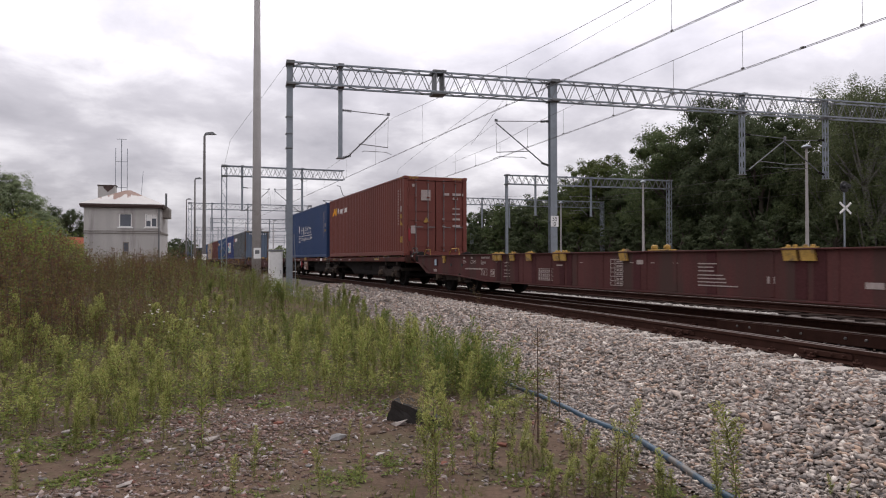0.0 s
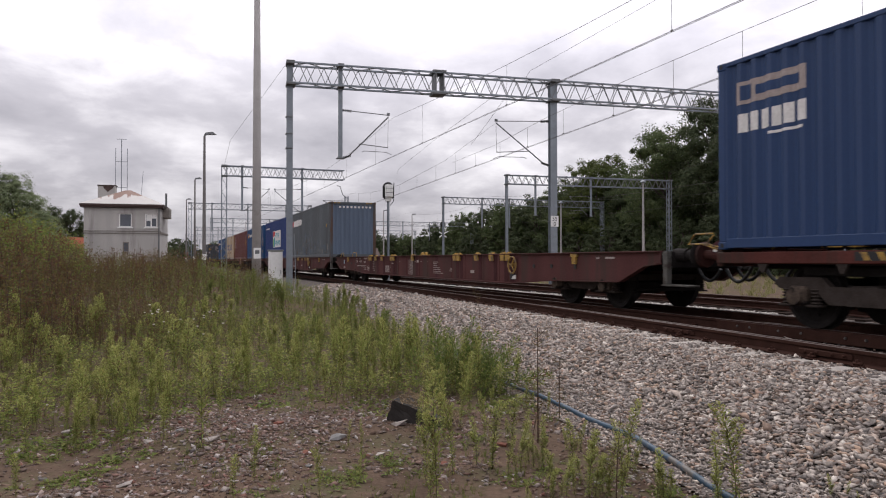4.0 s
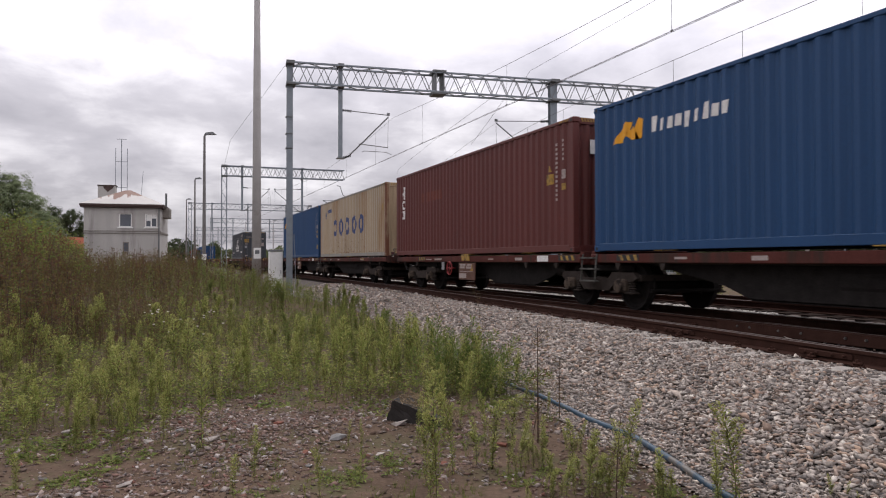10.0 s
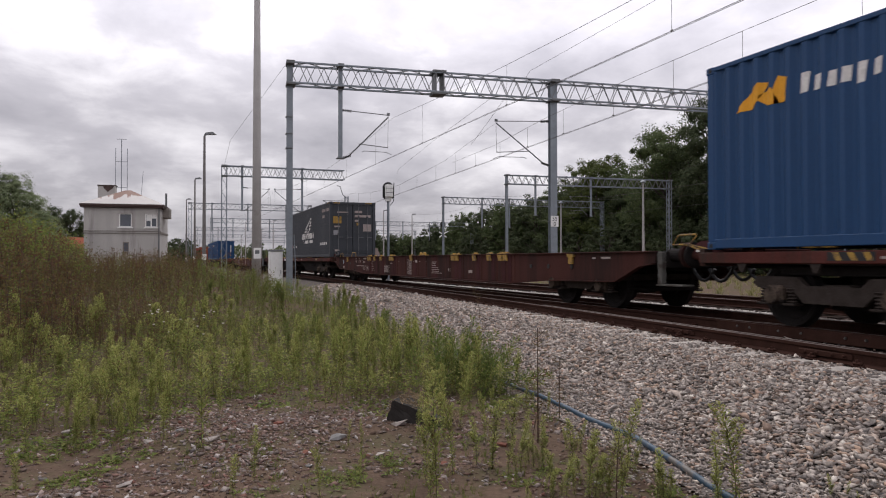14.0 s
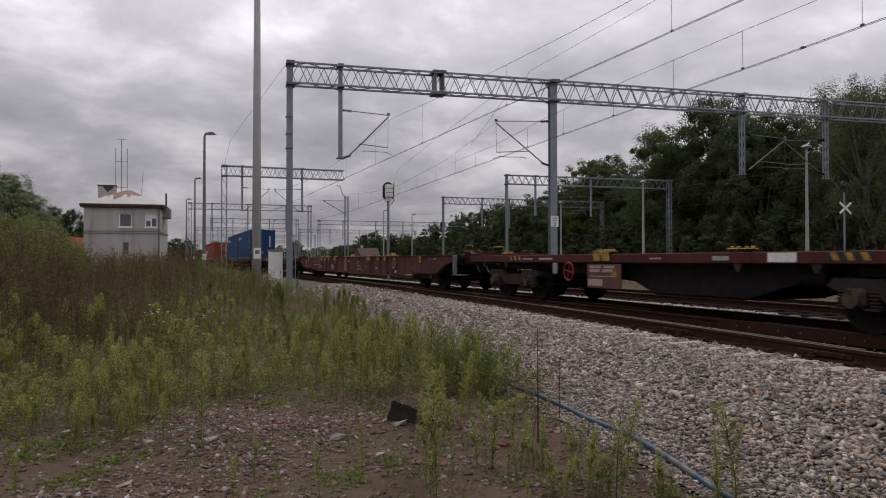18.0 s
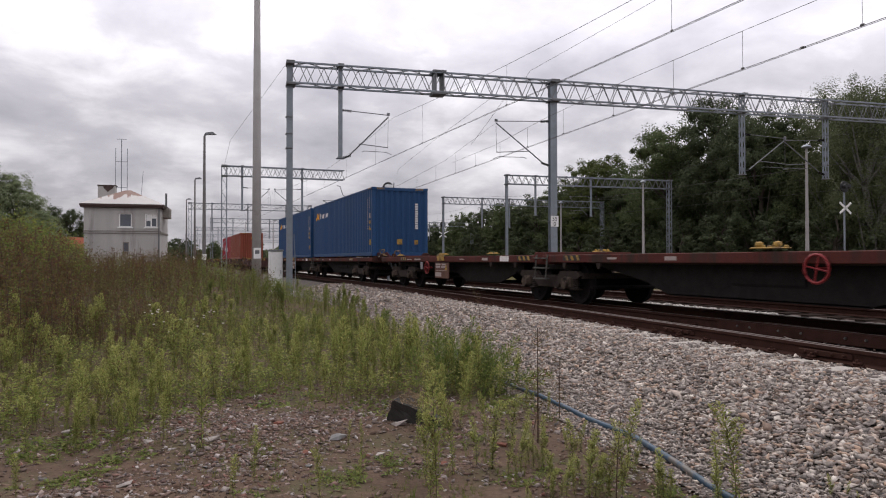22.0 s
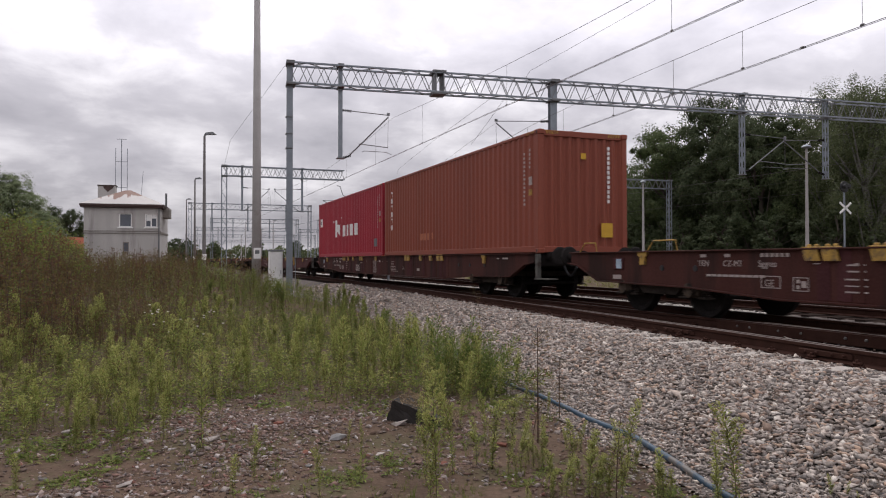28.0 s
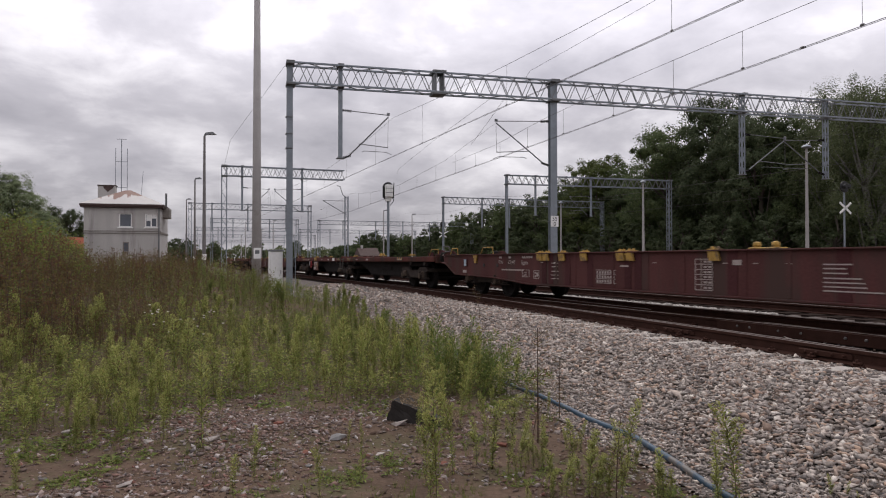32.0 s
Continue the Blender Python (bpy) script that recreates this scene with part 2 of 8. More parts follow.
M_galv = mat("galvanised_steel", (0.215, 0.24, 0.265), 0.5, 0.55, spread=0.18, scale=2.5, fine=30, bump=0.08, stain=(0.16, 0.17, 0.185), stain_at=0.56)
M_galvdark = mat("weathered_steel", (0.16, 0.165, 0.17), 0.6, 0.45, spread=0.25, scale=3, fine=40, stain=(0.10, 0.075, 0.06))
M_wire = mat("copper_wire", (0.095, 0.09, 0.088), 0.5, 0.6, spread=0.15, bump=0)
M_concrete = mat("pole_concrete", (0.33, 0.315, 0.305), 0.85, spread=0.18, scale=1.5, fine=40, stain=(0.24, 0.22, 0.2), stain_at=0.56)
M_white = mat("white_enamel", (0.72, 0.72, 0.70), 0.6, spread=0.08, scale=8, bump=0.03)
M_paint_white = mat("white_marking", (0.66, 0.64, 0.62), 0.7, spread=0.2, scale=12, bump=0.0)
M_black = mat("black_rubber", (0.02, 0.02, 0.021), 0.6, spread=0.2, bump=0.1)
M_red = mat("red_paint", (0.21, 0.022, 0.024), 0.5, spread=0.15, bump=0.05)
M_yellow = mat("yellow_lock_paint", (0.33, 0.20, 0.042), 0.65, spread=0.35, scale=9, stain=(0.12, 0.08, 0.045), stain_at=0.50, bump=0.05)
M_wag_a = mat("maroon_wagon_paint", (0.118, 0.041, 0.040), 0.6, spread=0.3, scale=1.6, fine=30, bump=0.08, stain=(0.070, 0.042, 0.038), stain_at=0.50, streak=True, per_object=0.0, spec=0.05)
M_wag_b = mat("brown_wagon_paint", (0.088, 0.030, 0.025), 0.65, spread=0.3, scale=1.8, fine=30, bump=0.08, stain=(0.045, 0.030, 0.025), stain_at=0.52, streak=True, spec=0.05)
M_grime = mat("brake_dust_grime", (0.021, 0.0185, 0.0178), 0.85, spread=0.35, scale=5, fine=40, bump=0.2, spec=0.05)
M_bogie = mat("bogie_grime", (0.042, 0.034, 0.030), 0.85, spread=0.4, scale=6, fine=40, bump=0.2, spec=0.05)
M_dust = mat("dusty_axle_box", (0.075, 0.057, 0.045), 0.9, spread=0.45, scale=7, fine=40, bump=0.25, stain=(0.02, 0.017, 0.016), stain_at=0.5, spec=0.05)
M_step = mat("grey_step_steel", (0.085, 0.082, 0.074), 0.8, 0.1, spread=0.35, scale=6, stain=(0.045, 0.036, 0.03), stain_at=0.52)
M_tread = mat("wheel_tread", (0.22, 0.21, 0.20), 0.4, 0.8, spread=0.2, bump=0.05)
M_steel = mat("bare_steel", (0.28, 0.28, 0.29), 0.5, 0.6, spread=0.2, bump=0.05)
M_glass = mat("dark_window_glass", (0.10, 0.11, 0.13), 0.08, 0.0, spread=0.1, bump=0.0, spec=0.6)
M_bed_dark = mat("shaded_oily_ballast", (0.031, 0.023, 0.020), 0.95, spread=0.5, scale=12, fine=30, bump=1.0, spec=0.0)
M_wag_dusty = mat("dusty_maroon_wagon_paint", (0.088, 0.037, 0.035), 0.7, spread=0.32, scale=1.4, fine=30, bump=0.08, stain=(0.068, 0.042, 0.037), stain_at=0.50, streak=True, spec=0.05)
M_wag_shade = mat("dark_shaded_maroon_paint", (0.062, 0.024, 0.025), 0.7, spread=0.35, scale=2.0, fine=30, bump=0.08, streak=True, spec=0.05)
M_wag_brown = mat("brown_flat_wagon_paint", (0.062, 0.025, 0.021), 0.65, spread=0.35, scale=1.6, fine=30, bump=0.08, stain=(0.032, 0.018, 0.016), stain_at=0.5, streak=True, spec=0.05)
# ---- ground, ballast and track ----
MAIN, SECOND = 9.26, 13.65          # centre lines of the two near tracks
HALF = 0.7525                       # half the distance between rail centres


def side_rail(y):
    """The outer rail of the turnout that leaves the main track towards the camera."""
    return 8.507 - 0.00160 * min(56.0, max(0.0, 42.0 - y)) ** 1.92


def toe(y):
    """Foot of the ballast slope."""
    return min(3.38 + 0.13 * (y - 3.6), 5.6) if y > 3.6 else 3.38 + 0.10 * (max(y, -8.0) - 3.6)


def ground_z(x, y):
    n1 = noise.noise(Vector((x * 0.35, y * 0.35, 0))) * 0.07 + noise.noise(Vector((x * 1.7, y * 1.7, 3))) * 0.03
    edge = toe(y)
    k = max(0.0, min(1.0, (y - 7.5) / 13.0)) * max(0.0, min(1.0, (edge - 0.3 - x) / 4.5))
    bank = 0.75 * k * k * (3 - 2 * k) * (1 - 0.5 * max(0.0, min(1.0, (y - 30) / 20)))
    left = 0.09 * math.exp(-(((x - 0.85) / 1.1) ** 2 + ((y - 6.4) / 0.8) ** 2))
    far = max(0.0, min(1.0, (abs(x) - 60) / 40))
    z = -0.55 + (n1 + bank + left) * (1 - far)
    if x > edge - 0.3:
        z = min(z, -0.56 - 0.2 * min(1.0, (x - edge + 0.3)))
    if x > 18:
        z = -0.60 + n1
    return z


def bed_z(x, y):
    """The ballast bed: a slope up from its toe, level under the tracks, a shallow dip between them."""
    crest = side_rail(y) - 1.25
    lo = toe(y)
    if x < crest:
        k = max(0.0, (x - lo) / max(0.4, crest - lo))
        z = -0.58 + 0.36 * (k ** 0.85)
    else:
        z = -0.215
    if x > 15.4:
        z -= (x - 15.4) * 0.35
    return z


def spaced(lo, hi, dense_lo, dense_hi, step, grow=1.35):
    a = list(np.arange(dense_lo, dense_hi + 1e-6, step))
    s, p = step, dense_hi
    while p < hi:
        s *= grow
        p += s
        a.append(min(p, hi))
    s, p = step, dense_lo
    while p > lo:
        s *= grow
        p -= s
        a.insert(0, max(p, lo))
    return np.array(a)


def sheet(name, xs, ys, fz, material):
    vs = np.array([(x, y, fz(x, y)) for y in ys for x in xs])
    nx = len(xs)
    i = np.arange(len(xs) - 1)
    fs = np.concatenate([np.stack([i + j * nx, i + 1 + j * nx, i + 1 + (j + 1) * nx, i + (j + 1) * nx], 1) for j in range(len(ys) - 1)])
    return new(name, raw_mesh(name, vs, fs, material, True))


ground = sheet("ground", spaced(-3000, 3000, -8, 8, 0.16), spaced(-600, 4000, 1.5, 24, 0.16), ground_z, M_dirt)
tagged(ground, "bare brown earth with thin weeds beside the railway", "ground", kind="structure")


def bed_strip():
    ys = spaced(-380, 420, 2, 30, 0.12)
    us = np.linspace(0, 1, 75) ** 1.15
    vs, nx = [], len(us)
    for y in ys:
        a, b = toe(y) - 0.1, 16.6
        for u in us:
            x = a + (b - a) * u
            z = bed_z(x, y) + noise.noise(Vector((x * 6, y * 6, 0))) * 0.025 + noise.noise(Vector((x * 17, y * 17, 0))) * 0.014
            vs.append((x, y, z))
    i = np.arange(nx - 1)
    fs = np.concatenate([np.stack([i + j * nx, i + 1 + j * nx, i + 1 + (j + 1) * nx, i + (j + 1) * nx], 1) for j in range(len(ys) - 1)])
    return new("ballast_bed", raw_mesh("ballast_bed", np.array(vs), fs, M_ballast, True))


tagged(bed_strip(), "grey crushed stone ballast bed under the tracks, darkened for shade between stones", "ballast", kind="structure")


def rail_sweep(pts):
    """Foot, web and head of a rail along a line of (x, y); returns the rusty body and the bright running surface."""
    prof = [(-0.075, -0.17), (0.075, -0.17), (0.075, -0.158), (0.012, -0.135), (0.009, -0.055), (0.036, -0.038), (0.036, -0.004), (-0.036, -0.004), (-0.036, -0.038), (-0.009, -0.055), (-0.012, -0.135), (-0.075, -0.158)]
    body, head = Shape(), Shape()
    vs = []
    for x, y in pts:
        vs += [(x + u, y, w) for u, w in prof]
    n, k = len(prof), len(pts)
    body.add(vs, [(i * n + j, i * n + (j + 1) % n, (i + 1) * n + (j + 1) % n, (i + 1) * n + j) for i in range(k - 1) for j in range(n)] + [tuple(range(n)), tuple(range((k - 1) * n, k * n))])
    hp = [(-0.016, -0.004), (-0.009, 0.0), (0.009, 0.0), (0.016, -0.004)]
    vs = []
    for x, y in pts:
        vs += [(x + u, y, w) for u, w in hp]
    head.add(vs, [(i * 4 + j, i * 4 + j + 1, (i + 1) * 4 + j + 1, (i + 1) * 4 + j) for i in range(k - 1) for j in range(3)])
    return body, head


def track(name, label, lines):
    t = thing(name, label, "railway track", kind="structure")
    for pts in lines:
        body, head = rail_sweep(pts)
        r = part("rail", body, M_rail, t)
        part("running_surface", head, M_railtop, r, "worn steel running surface")
    return t


LONG = [-380.0, -40.0, 60.0, 200.0, 420.0]
main_track = track("main_track", "rusty-sided rails of the main track with worn tops", [[(MAIN - HALF, y) for y in LONG], [(MAIN + HALF, y) for y in LONG]])
second_track = track("second_track", "rails of the second track beside the main one", [[(SECOND - HALF, y) for y in LONG], [(SECOND + HALF, y) for y in LONG]])
side_y = [-14 + 1.5 * i for i in range(38)]
frog = 9.3
turnout = track("turnout_track", "rust-brown rails of a turnout leaving the main track", [
    [(side_rail(y), y) for y in side_y],
    [(side_rail(y) + 2 * HALF, y) for y in side_y if y < frog - 0.6],
    [(side_rail(y) + 2 * HALF, y) for y in side_y if frog + 0.9 < y],
    [(side_rail(y) + 0.11, y) for y in np.arange(5.5, 13.6, 0.8)],
    [(MAIN + HALF - 0.10, y) for y in np.arange(5.5, 13.6, 0.8)],
])


def crossing_block():
    """The bolted crossing where the turnout rail cuts the main rail: wing rails, block and bolts."""
    w = Shape()
    for side in (-1, 1):
        w.plate([(8.43 + side * 0.03, 5.6), (8.47 + side * 0.10, 7.6), (8.50 + side * 0.12, 9.2), (8.50 + side * 0.12 + 0.05, 9.2), (8.50 + side * 0.10 + 0.03, 7.6), (8.47 + side * 0.03, 5.6)], "z", -0.16, -0.012)
    part("wing_rail", w, M_rail, turnout)
    b = Shape()
    for i, y in enumerate((5.65, 6.0, 6.55, 6.85, 7.55, 7.95, 8.5, 8.75)):
        b.turned((8.375, y, -0.075), "x", [(-0.02, 0.018), (0.0, 0.022), (0.02, 0.022)], 8)
        part("bolt", Shape().turned((8.40 - 0.02, y, -0.075), "x", [(-0.024, 0.014), (-0.006, 0.02), (0.02, 0.02)], 8), M_tread, turnout, "bright bolt head")


crossing_block()


def fishplates():
    for x, y in ((side_rail(8.6) - 0.036, 8.6), (side_rail(5.9) - 0.036, 5.9)):
        p = part("fishplate", Shape().box(x - 0.02, x + 0.01, y - 0.35, y + 0.35, -0.125, -0.06, 0.008), M_rail, turnout)
        for k in (-0.25, -0.1, 0.1, 0.25):
            part("bolt", Shape().turned((x - 0.02, y + k, -0.09), "x", [(-0.03, 0.012), (-0.01, 0.018), (0.01, 0.018)], 6), M_rail, p)


fishplates()


def sleepers():
    """Concrete sleepers, those of the turnout long enough for both tracks."""
    me = {}
    for kind, (a, b) in dict(turn=(-1.0, 1.0), plain=(-1.3, 1.3)).items():
        # rust brown taken near black for shade under the train; only the ends stay pale
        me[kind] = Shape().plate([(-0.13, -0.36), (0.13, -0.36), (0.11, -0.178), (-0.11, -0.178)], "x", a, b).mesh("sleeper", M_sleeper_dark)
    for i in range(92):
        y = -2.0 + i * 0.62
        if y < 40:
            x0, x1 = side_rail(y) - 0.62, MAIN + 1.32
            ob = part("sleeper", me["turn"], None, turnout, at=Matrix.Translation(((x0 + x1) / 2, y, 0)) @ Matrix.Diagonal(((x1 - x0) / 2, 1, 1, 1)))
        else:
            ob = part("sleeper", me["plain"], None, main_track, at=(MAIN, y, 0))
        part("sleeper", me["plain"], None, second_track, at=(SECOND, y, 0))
    clip = Shape().box(-0.10, 0.10, -0.08, 0.08, -0.178, -0.150, 0.01)
    for s in (-1, 1):
        clip.box(s * 0.075 - 0.03, s * 0.075 + 0.03, -0.05, 0.05, -0.152, -0.118, 0.012)
        clip.rod((s * 0.085, 0, -0.15), (s * 0.085, 0, -0.095), 0.018, 6)
    cm = clip.mesh("rail_clip", M_rail)
    em = Shape().plate([(-0.135, -0.36), (0.135, -0.36), (0.115, -0.170), (-0.115, -0.170)], "x", -0.34, 0.26).mesh("sleeper_end", M_sleeper)
    for i in range(40):
        y = -2.0 + i * 0.62
        part("rail_clip", cm, None, turnout, at=(side_rail(y), y, 0))
        end = part("sleeper_end", em, None, turnout, at=(side_rail(y) - 0.42, y, 0))
        part("rail_clip", cm, None, main_track, at=(MAIN - HALF, y, 0))


sleepers()


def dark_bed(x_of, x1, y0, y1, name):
    """Ballast inside a track, rusty and oily, darkened further for the shade under the train."""
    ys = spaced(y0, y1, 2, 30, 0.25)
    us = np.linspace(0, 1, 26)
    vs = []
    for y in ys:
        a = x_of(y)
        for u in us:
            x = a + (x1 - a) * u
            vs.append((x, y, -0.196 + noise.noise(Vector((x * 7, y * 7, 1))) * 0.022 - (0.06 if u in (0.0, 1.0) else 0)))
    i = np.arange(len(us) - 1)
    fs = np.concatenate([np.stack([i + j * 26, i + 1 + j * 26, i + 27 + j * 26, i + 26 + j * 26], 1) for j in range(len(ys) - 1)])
    return tagged(new(name, raw_mesh(name, np.array(vs), fs, M_bed_dark, True)), "rust-stained ballast between the rails, darkened for the shade under the train", "ballast", kind="structure")


dark_bed(lambda y: side_rail(y) - 0.12, MAIN + 2.2, -380, 200, "dark_ballast_main")
dark_bed(lambda y: SECOND - 1.25, SECOND + 1.3, -380, 200, "dark_ballast_second")
# ---- the container train ----
# A place on the train is counted from its front, in metres; at 0 s place u stands at y = u.
MOVING = []
WHEELSETS = {}
DECK = 1.117                        # where the containers stand, over the rails


def run(t):
    """How far the train has come by t seconds."""
    return 10.0559 * t + 0.0243457 * t * t - 0.0000591643 * t ** 3


BOGIE_BITS = {}


def bogie(parent, y, name="bogie"):
    """A two-axle freight bogie: frame, axle boxes with coil springs, wheelsets."""
    fr = Shape()
    for s in (-1, 1):
        fr.plate([(-1.35, 0.62), (-1.25, 0.72), (-0.55, 0.72), (-0.42, 0.60), (0.42, 0.60), (0.55, 0.72), (1.25, 0.72), (1.35, 0.62), (1.2, 0.55), (0.6, 0.50), (0.45, 0.36), (-0.45, 0.36), (-0.6, 0.50), (-1.2, 0.55)], "x", s * 1.03 - 0.045, s * 1.03 + 0.045)
    fr.box(-1.0, 1.0, -0.2, 0.2, 0.42, 0.62, 0.02).box(-0.35, 0.35, -0.3, 0.3, 0.6, 0.9, 0.02)
    for e in (-1.3, 1.3):
        fr.box(-1.0, 1.0, e - 0.06, e + 0.06, 0.56, 0.68, 0.01)
    b = part(name, fr, M_bogie, parent, at=(0, y, 0))
    # the box in the bogie's middle is added to block light
    rig = BOGIE_BITS or BOGIE_BITS.update(
        light_block=Shape().box(-0.62, 0.62, -0.42, 0.42, 0.26, 0.44, 0.03).mesh("bogie_cradle", M_grime),
        beam=Shape().rod((-0.8, 0, 0), (0.8, 0, 0), 0.035, 8).mesh("brake_beam", M_grime),
        rod=Shape().rod((0, -1.4, 0), (0, 1.4, 0), 0.025, 8).mesh("pull_rod", M_grime),
        bearer=Shape().box(-0.03, 0.03, -1.0, 1.0, 0, 0.12, 0.01).mesh("side_bearer", M_grime)) or BOGIE_BITS
    part("bogie_cradle", rig["light_block"], None, b)
    for e in (-0.45, 0.45, -1.38, 1.38):
        part("brake_beam", rig["beam"], None, b, at=(0, e, 0.38))
    for k in (-0.35, 0.35):
        part("pull_rod", rig["rod"], None, b, at=(k, 0, 0.33))
        part("side_bearer", rig["bearer"], None, b, at=(k * 2.5, 0, 0.74))
    for ax in (-0.9, 0.9):
        ws = Shape().rod((-0.98, 0, 0), (0.98, 0, 0), 0.08, 10)
        for s in (-1, 1):
            ws.turned((s * 0.75, 0, 0), "x", [(-s * 0.068, 0.488), (-s * 0.035, 0.488), (-s * 0.03, 0.462), (s * 0.066, 0.456), (s * 0.066, 0.40), (s * 0.02, 0.36), (s * 0.02, 0.15), (s * 0.09, 0.12), (s * 0.09, 0.0)], 28)
            for k in range(3):
                ws.turned((s * 0.82, 0.26 * cos(2.1 * k), 0.26 * sin(2.1 * k)), "x", [(-0.012, 0.03), (0.012, 0.03)], 8)
        WHEELSETS.setdefault("mesh", ws.mesh("wheelset", M_grime))
        o = part("wheelset", WHEELSETS["mesh"], None, b, "dark worn steel wheels on an axle", at=(0, ax, 0.46))
        WHEELSETS.setdefault(ax, []).append(o)
        for s in (-1, 1):
            bx = Shape().box(s * 1.03 - 0.13, s * 1.03 + 0.13, ax - 0.15, ax + 0.15, 0.33, 0.60, 0.04)
            bx.turned((s * 1.16, ax, 0.46), "x", [(0, 0.13), (s * 0.05, 0.12), (s * 0.06, 0.0)], 14)
            part("axle_box", bx, M_dust, b)
            for d in (-0.235, 0.235):
                c = Shape()
                for k in range(5):
                    c.turned((s * 1.03, ax + d, 0.37 + k * 0.045), "z", [(-0.014, 0.07), (0, 0.085), (0.014, 0.07)], 10)
                c.rod((s * 1.03, ax + d, 0.34), (s * 1.03, ax + d, 0.58), 0.05, 8)
                c.box(s * 1.03 - 0.1, s * 1.03 + 0.1, ax + d - 0.1, ax + d + 0.1, 0.315, 0.35, 0.01)
                part("coil_spring", c, M_bogie, b)
        for s in (-1, 1):
            d = -0.54 if ax > 0 else 0.54
            part("brake_shoe", Shape().box(s * 0.75 - 0.05, s * 0.75 + 0.05, ax + d - 0.04, ax + d + 0.04, 0.3, 0.62, 0.02), M_grime, b)
    return b


def buffers(parent, y, d, paint=None):
    """Two buffers, hook and hoses at a wagon's end; d is the outward direction along the track."""
    for s in (-1, 1):
        c = Shape().turned((s * 0.875, y, 1.04), "y", [(0, 0.12), (d * 0.30, 0.11), (d * 0.30, 0.085), (d * 0.55, 0.085), (d * 0.55, 0.20), (d * 0.59, 0.22), (d * 0.61, 0.18)], 16)
        part("buffer", c, paint or M_grime, parent)
    h = Shape().box(-0.05, 0.05, min(y, y + d * 0.5), max(y, y + d * 0.5), 0.98, 1.1, 0.02)
    h.tube([(0, y + d * 0.4, 1.0), (0.02, y + d * 0.5, 0.85), (0, y + d * 0.62, 0.8)], 0.03)
    part("coupling", h, M_grime, parent)
    for s in (-0.4, 0.4):
        part("brake_hose", Shape().tube([(s * 1.1, y + d * 0.58 * k / 9, 0.88 - 0.24 * sin(pi * k / 9) ** 0.8 - 0.08 * k / 9) for k in range(10)], 0.03, 8), M_black, parent)


def bars(parent, x, rects, material=None, name="marking", label=""):
    """Lettering as plain bars on a side plane: rects of (y0, y1, z0, z1)."""
    s = Shape()
    for y0, y1, z0, z1 in rects:
        s.box(x - 0.004, x + 0.002, y0, y1, z0, z1)
    o = part(name, s, material or M_paint_white, parent, label)
    return tagged(o, kind="stuff") if len(rects) > 1 else o


def words(parent, text, x, y, z, size, material=None, name="lettering"):
    """Readable lettering on the near side, read from the rear to the front of the train."""
    cu = bpy.data.curves.new(name, "FONT")
    cu.body, cu.size, cu.extrude = text, size, 0.002
    ob = bpy.data.objects.new(name, cu)
    me = bpy.data.meshes.new_from_object(ob)
    bpy.data.objects.remove(ob)
    me.transform(Matrix(((0, 0, -1, 0), (-1, 0, 0, 0), (0, 1, 0, 0), (0, 0, 0, 1))))
    me.materials.clear()
    me.materials.append(material or M_paint_white)
    o = new(name, me)
    o.parent, o.location = parent, (x, y, z)
    return o


def twist_flap(parent, y, n=1, x=-1.2, lowered=True):
    """Folding container locks on the sill edge, hinged down over the side."""
    for i in range(n):
        s = Shape()
        yy = y + i * 0.29
        s.box(x - 0.05, x + 0.08, yy - 0.11, yy + 0.11, 1.172, 1.19, 0.008)
        if lowered:
            s.plate([(yy - 0.12, 1.185), (yy + 0.11, 1.185), (yy + 0.06, 1.0), (yy - 0.17, 1.0)], "x", x - 0.06, x - 0.03)
        s.turned((x + 0.02, yy - 0.06, 1.19), "z", [(0, 0.03), (0.02, 0.03), (0.035, 0.015)], 8)
        s.turned((x + 0.02, yy + 0.06, 1.19), "z", [(0, 0.03), (0.02, 0.03), (0.035, 0.015)], 8)
        part("container_lock", s, M_yellow, parent, "yellow folding container lock", at=(0, 0, DECK - 1.172))


def knob_pair(parent, y, x=-1.15):
    s = Shape().box(x - 0.07, x + 0.12, y - 0.28, y + 0.28, 1.172, 1.195, 0.008)
    for d in (-0.17, 0.17):
        s.turned((x, y + d, 1.19), "z", [(0, 0.05), (0.04, 0.06), (0.075, 0.05), (0.09, 0.02)], 10)
    part("container_lock", s, M_yellow, parent, "yellow raised container lock pair", at=(0, 0, DECK - 1.172))


def handrail(parent, y, x=-1.0, L=0.8, h=0.19):
    p = [(x, y, 1.17), (x, y + 0.05, 1.17 + h), (x, y + L - 0.15, 1.17 + h), (x, y + L, 1.20), (x, y + L + 0.05, 1.17)]
    part("handrail", Shape().tube(p, 0.015, 6), M_yellow, parent, "yellow bent handrail", at=(0, 0, DECK - 1.172))


def hook_plate(parent, y, x):
    s = Shape().plate([(y - 0.13, 1.16), (y + 0.13, 1.16), (y + 0.13, 1.09), (y + 0.07, 1.07), (y + 0.07, 0.93), (y - 0.07, 0.93), (y - 0.07, 1.07), (y - 0.13, 1.09)], "x", x - 0.045, x)
    part("shunting_hook", s, M_yellow, parent, "yellow shunting hook", at=(0, 0, DECK - 1.172))


LEN_A, LEN_B = 26.0, 26.5


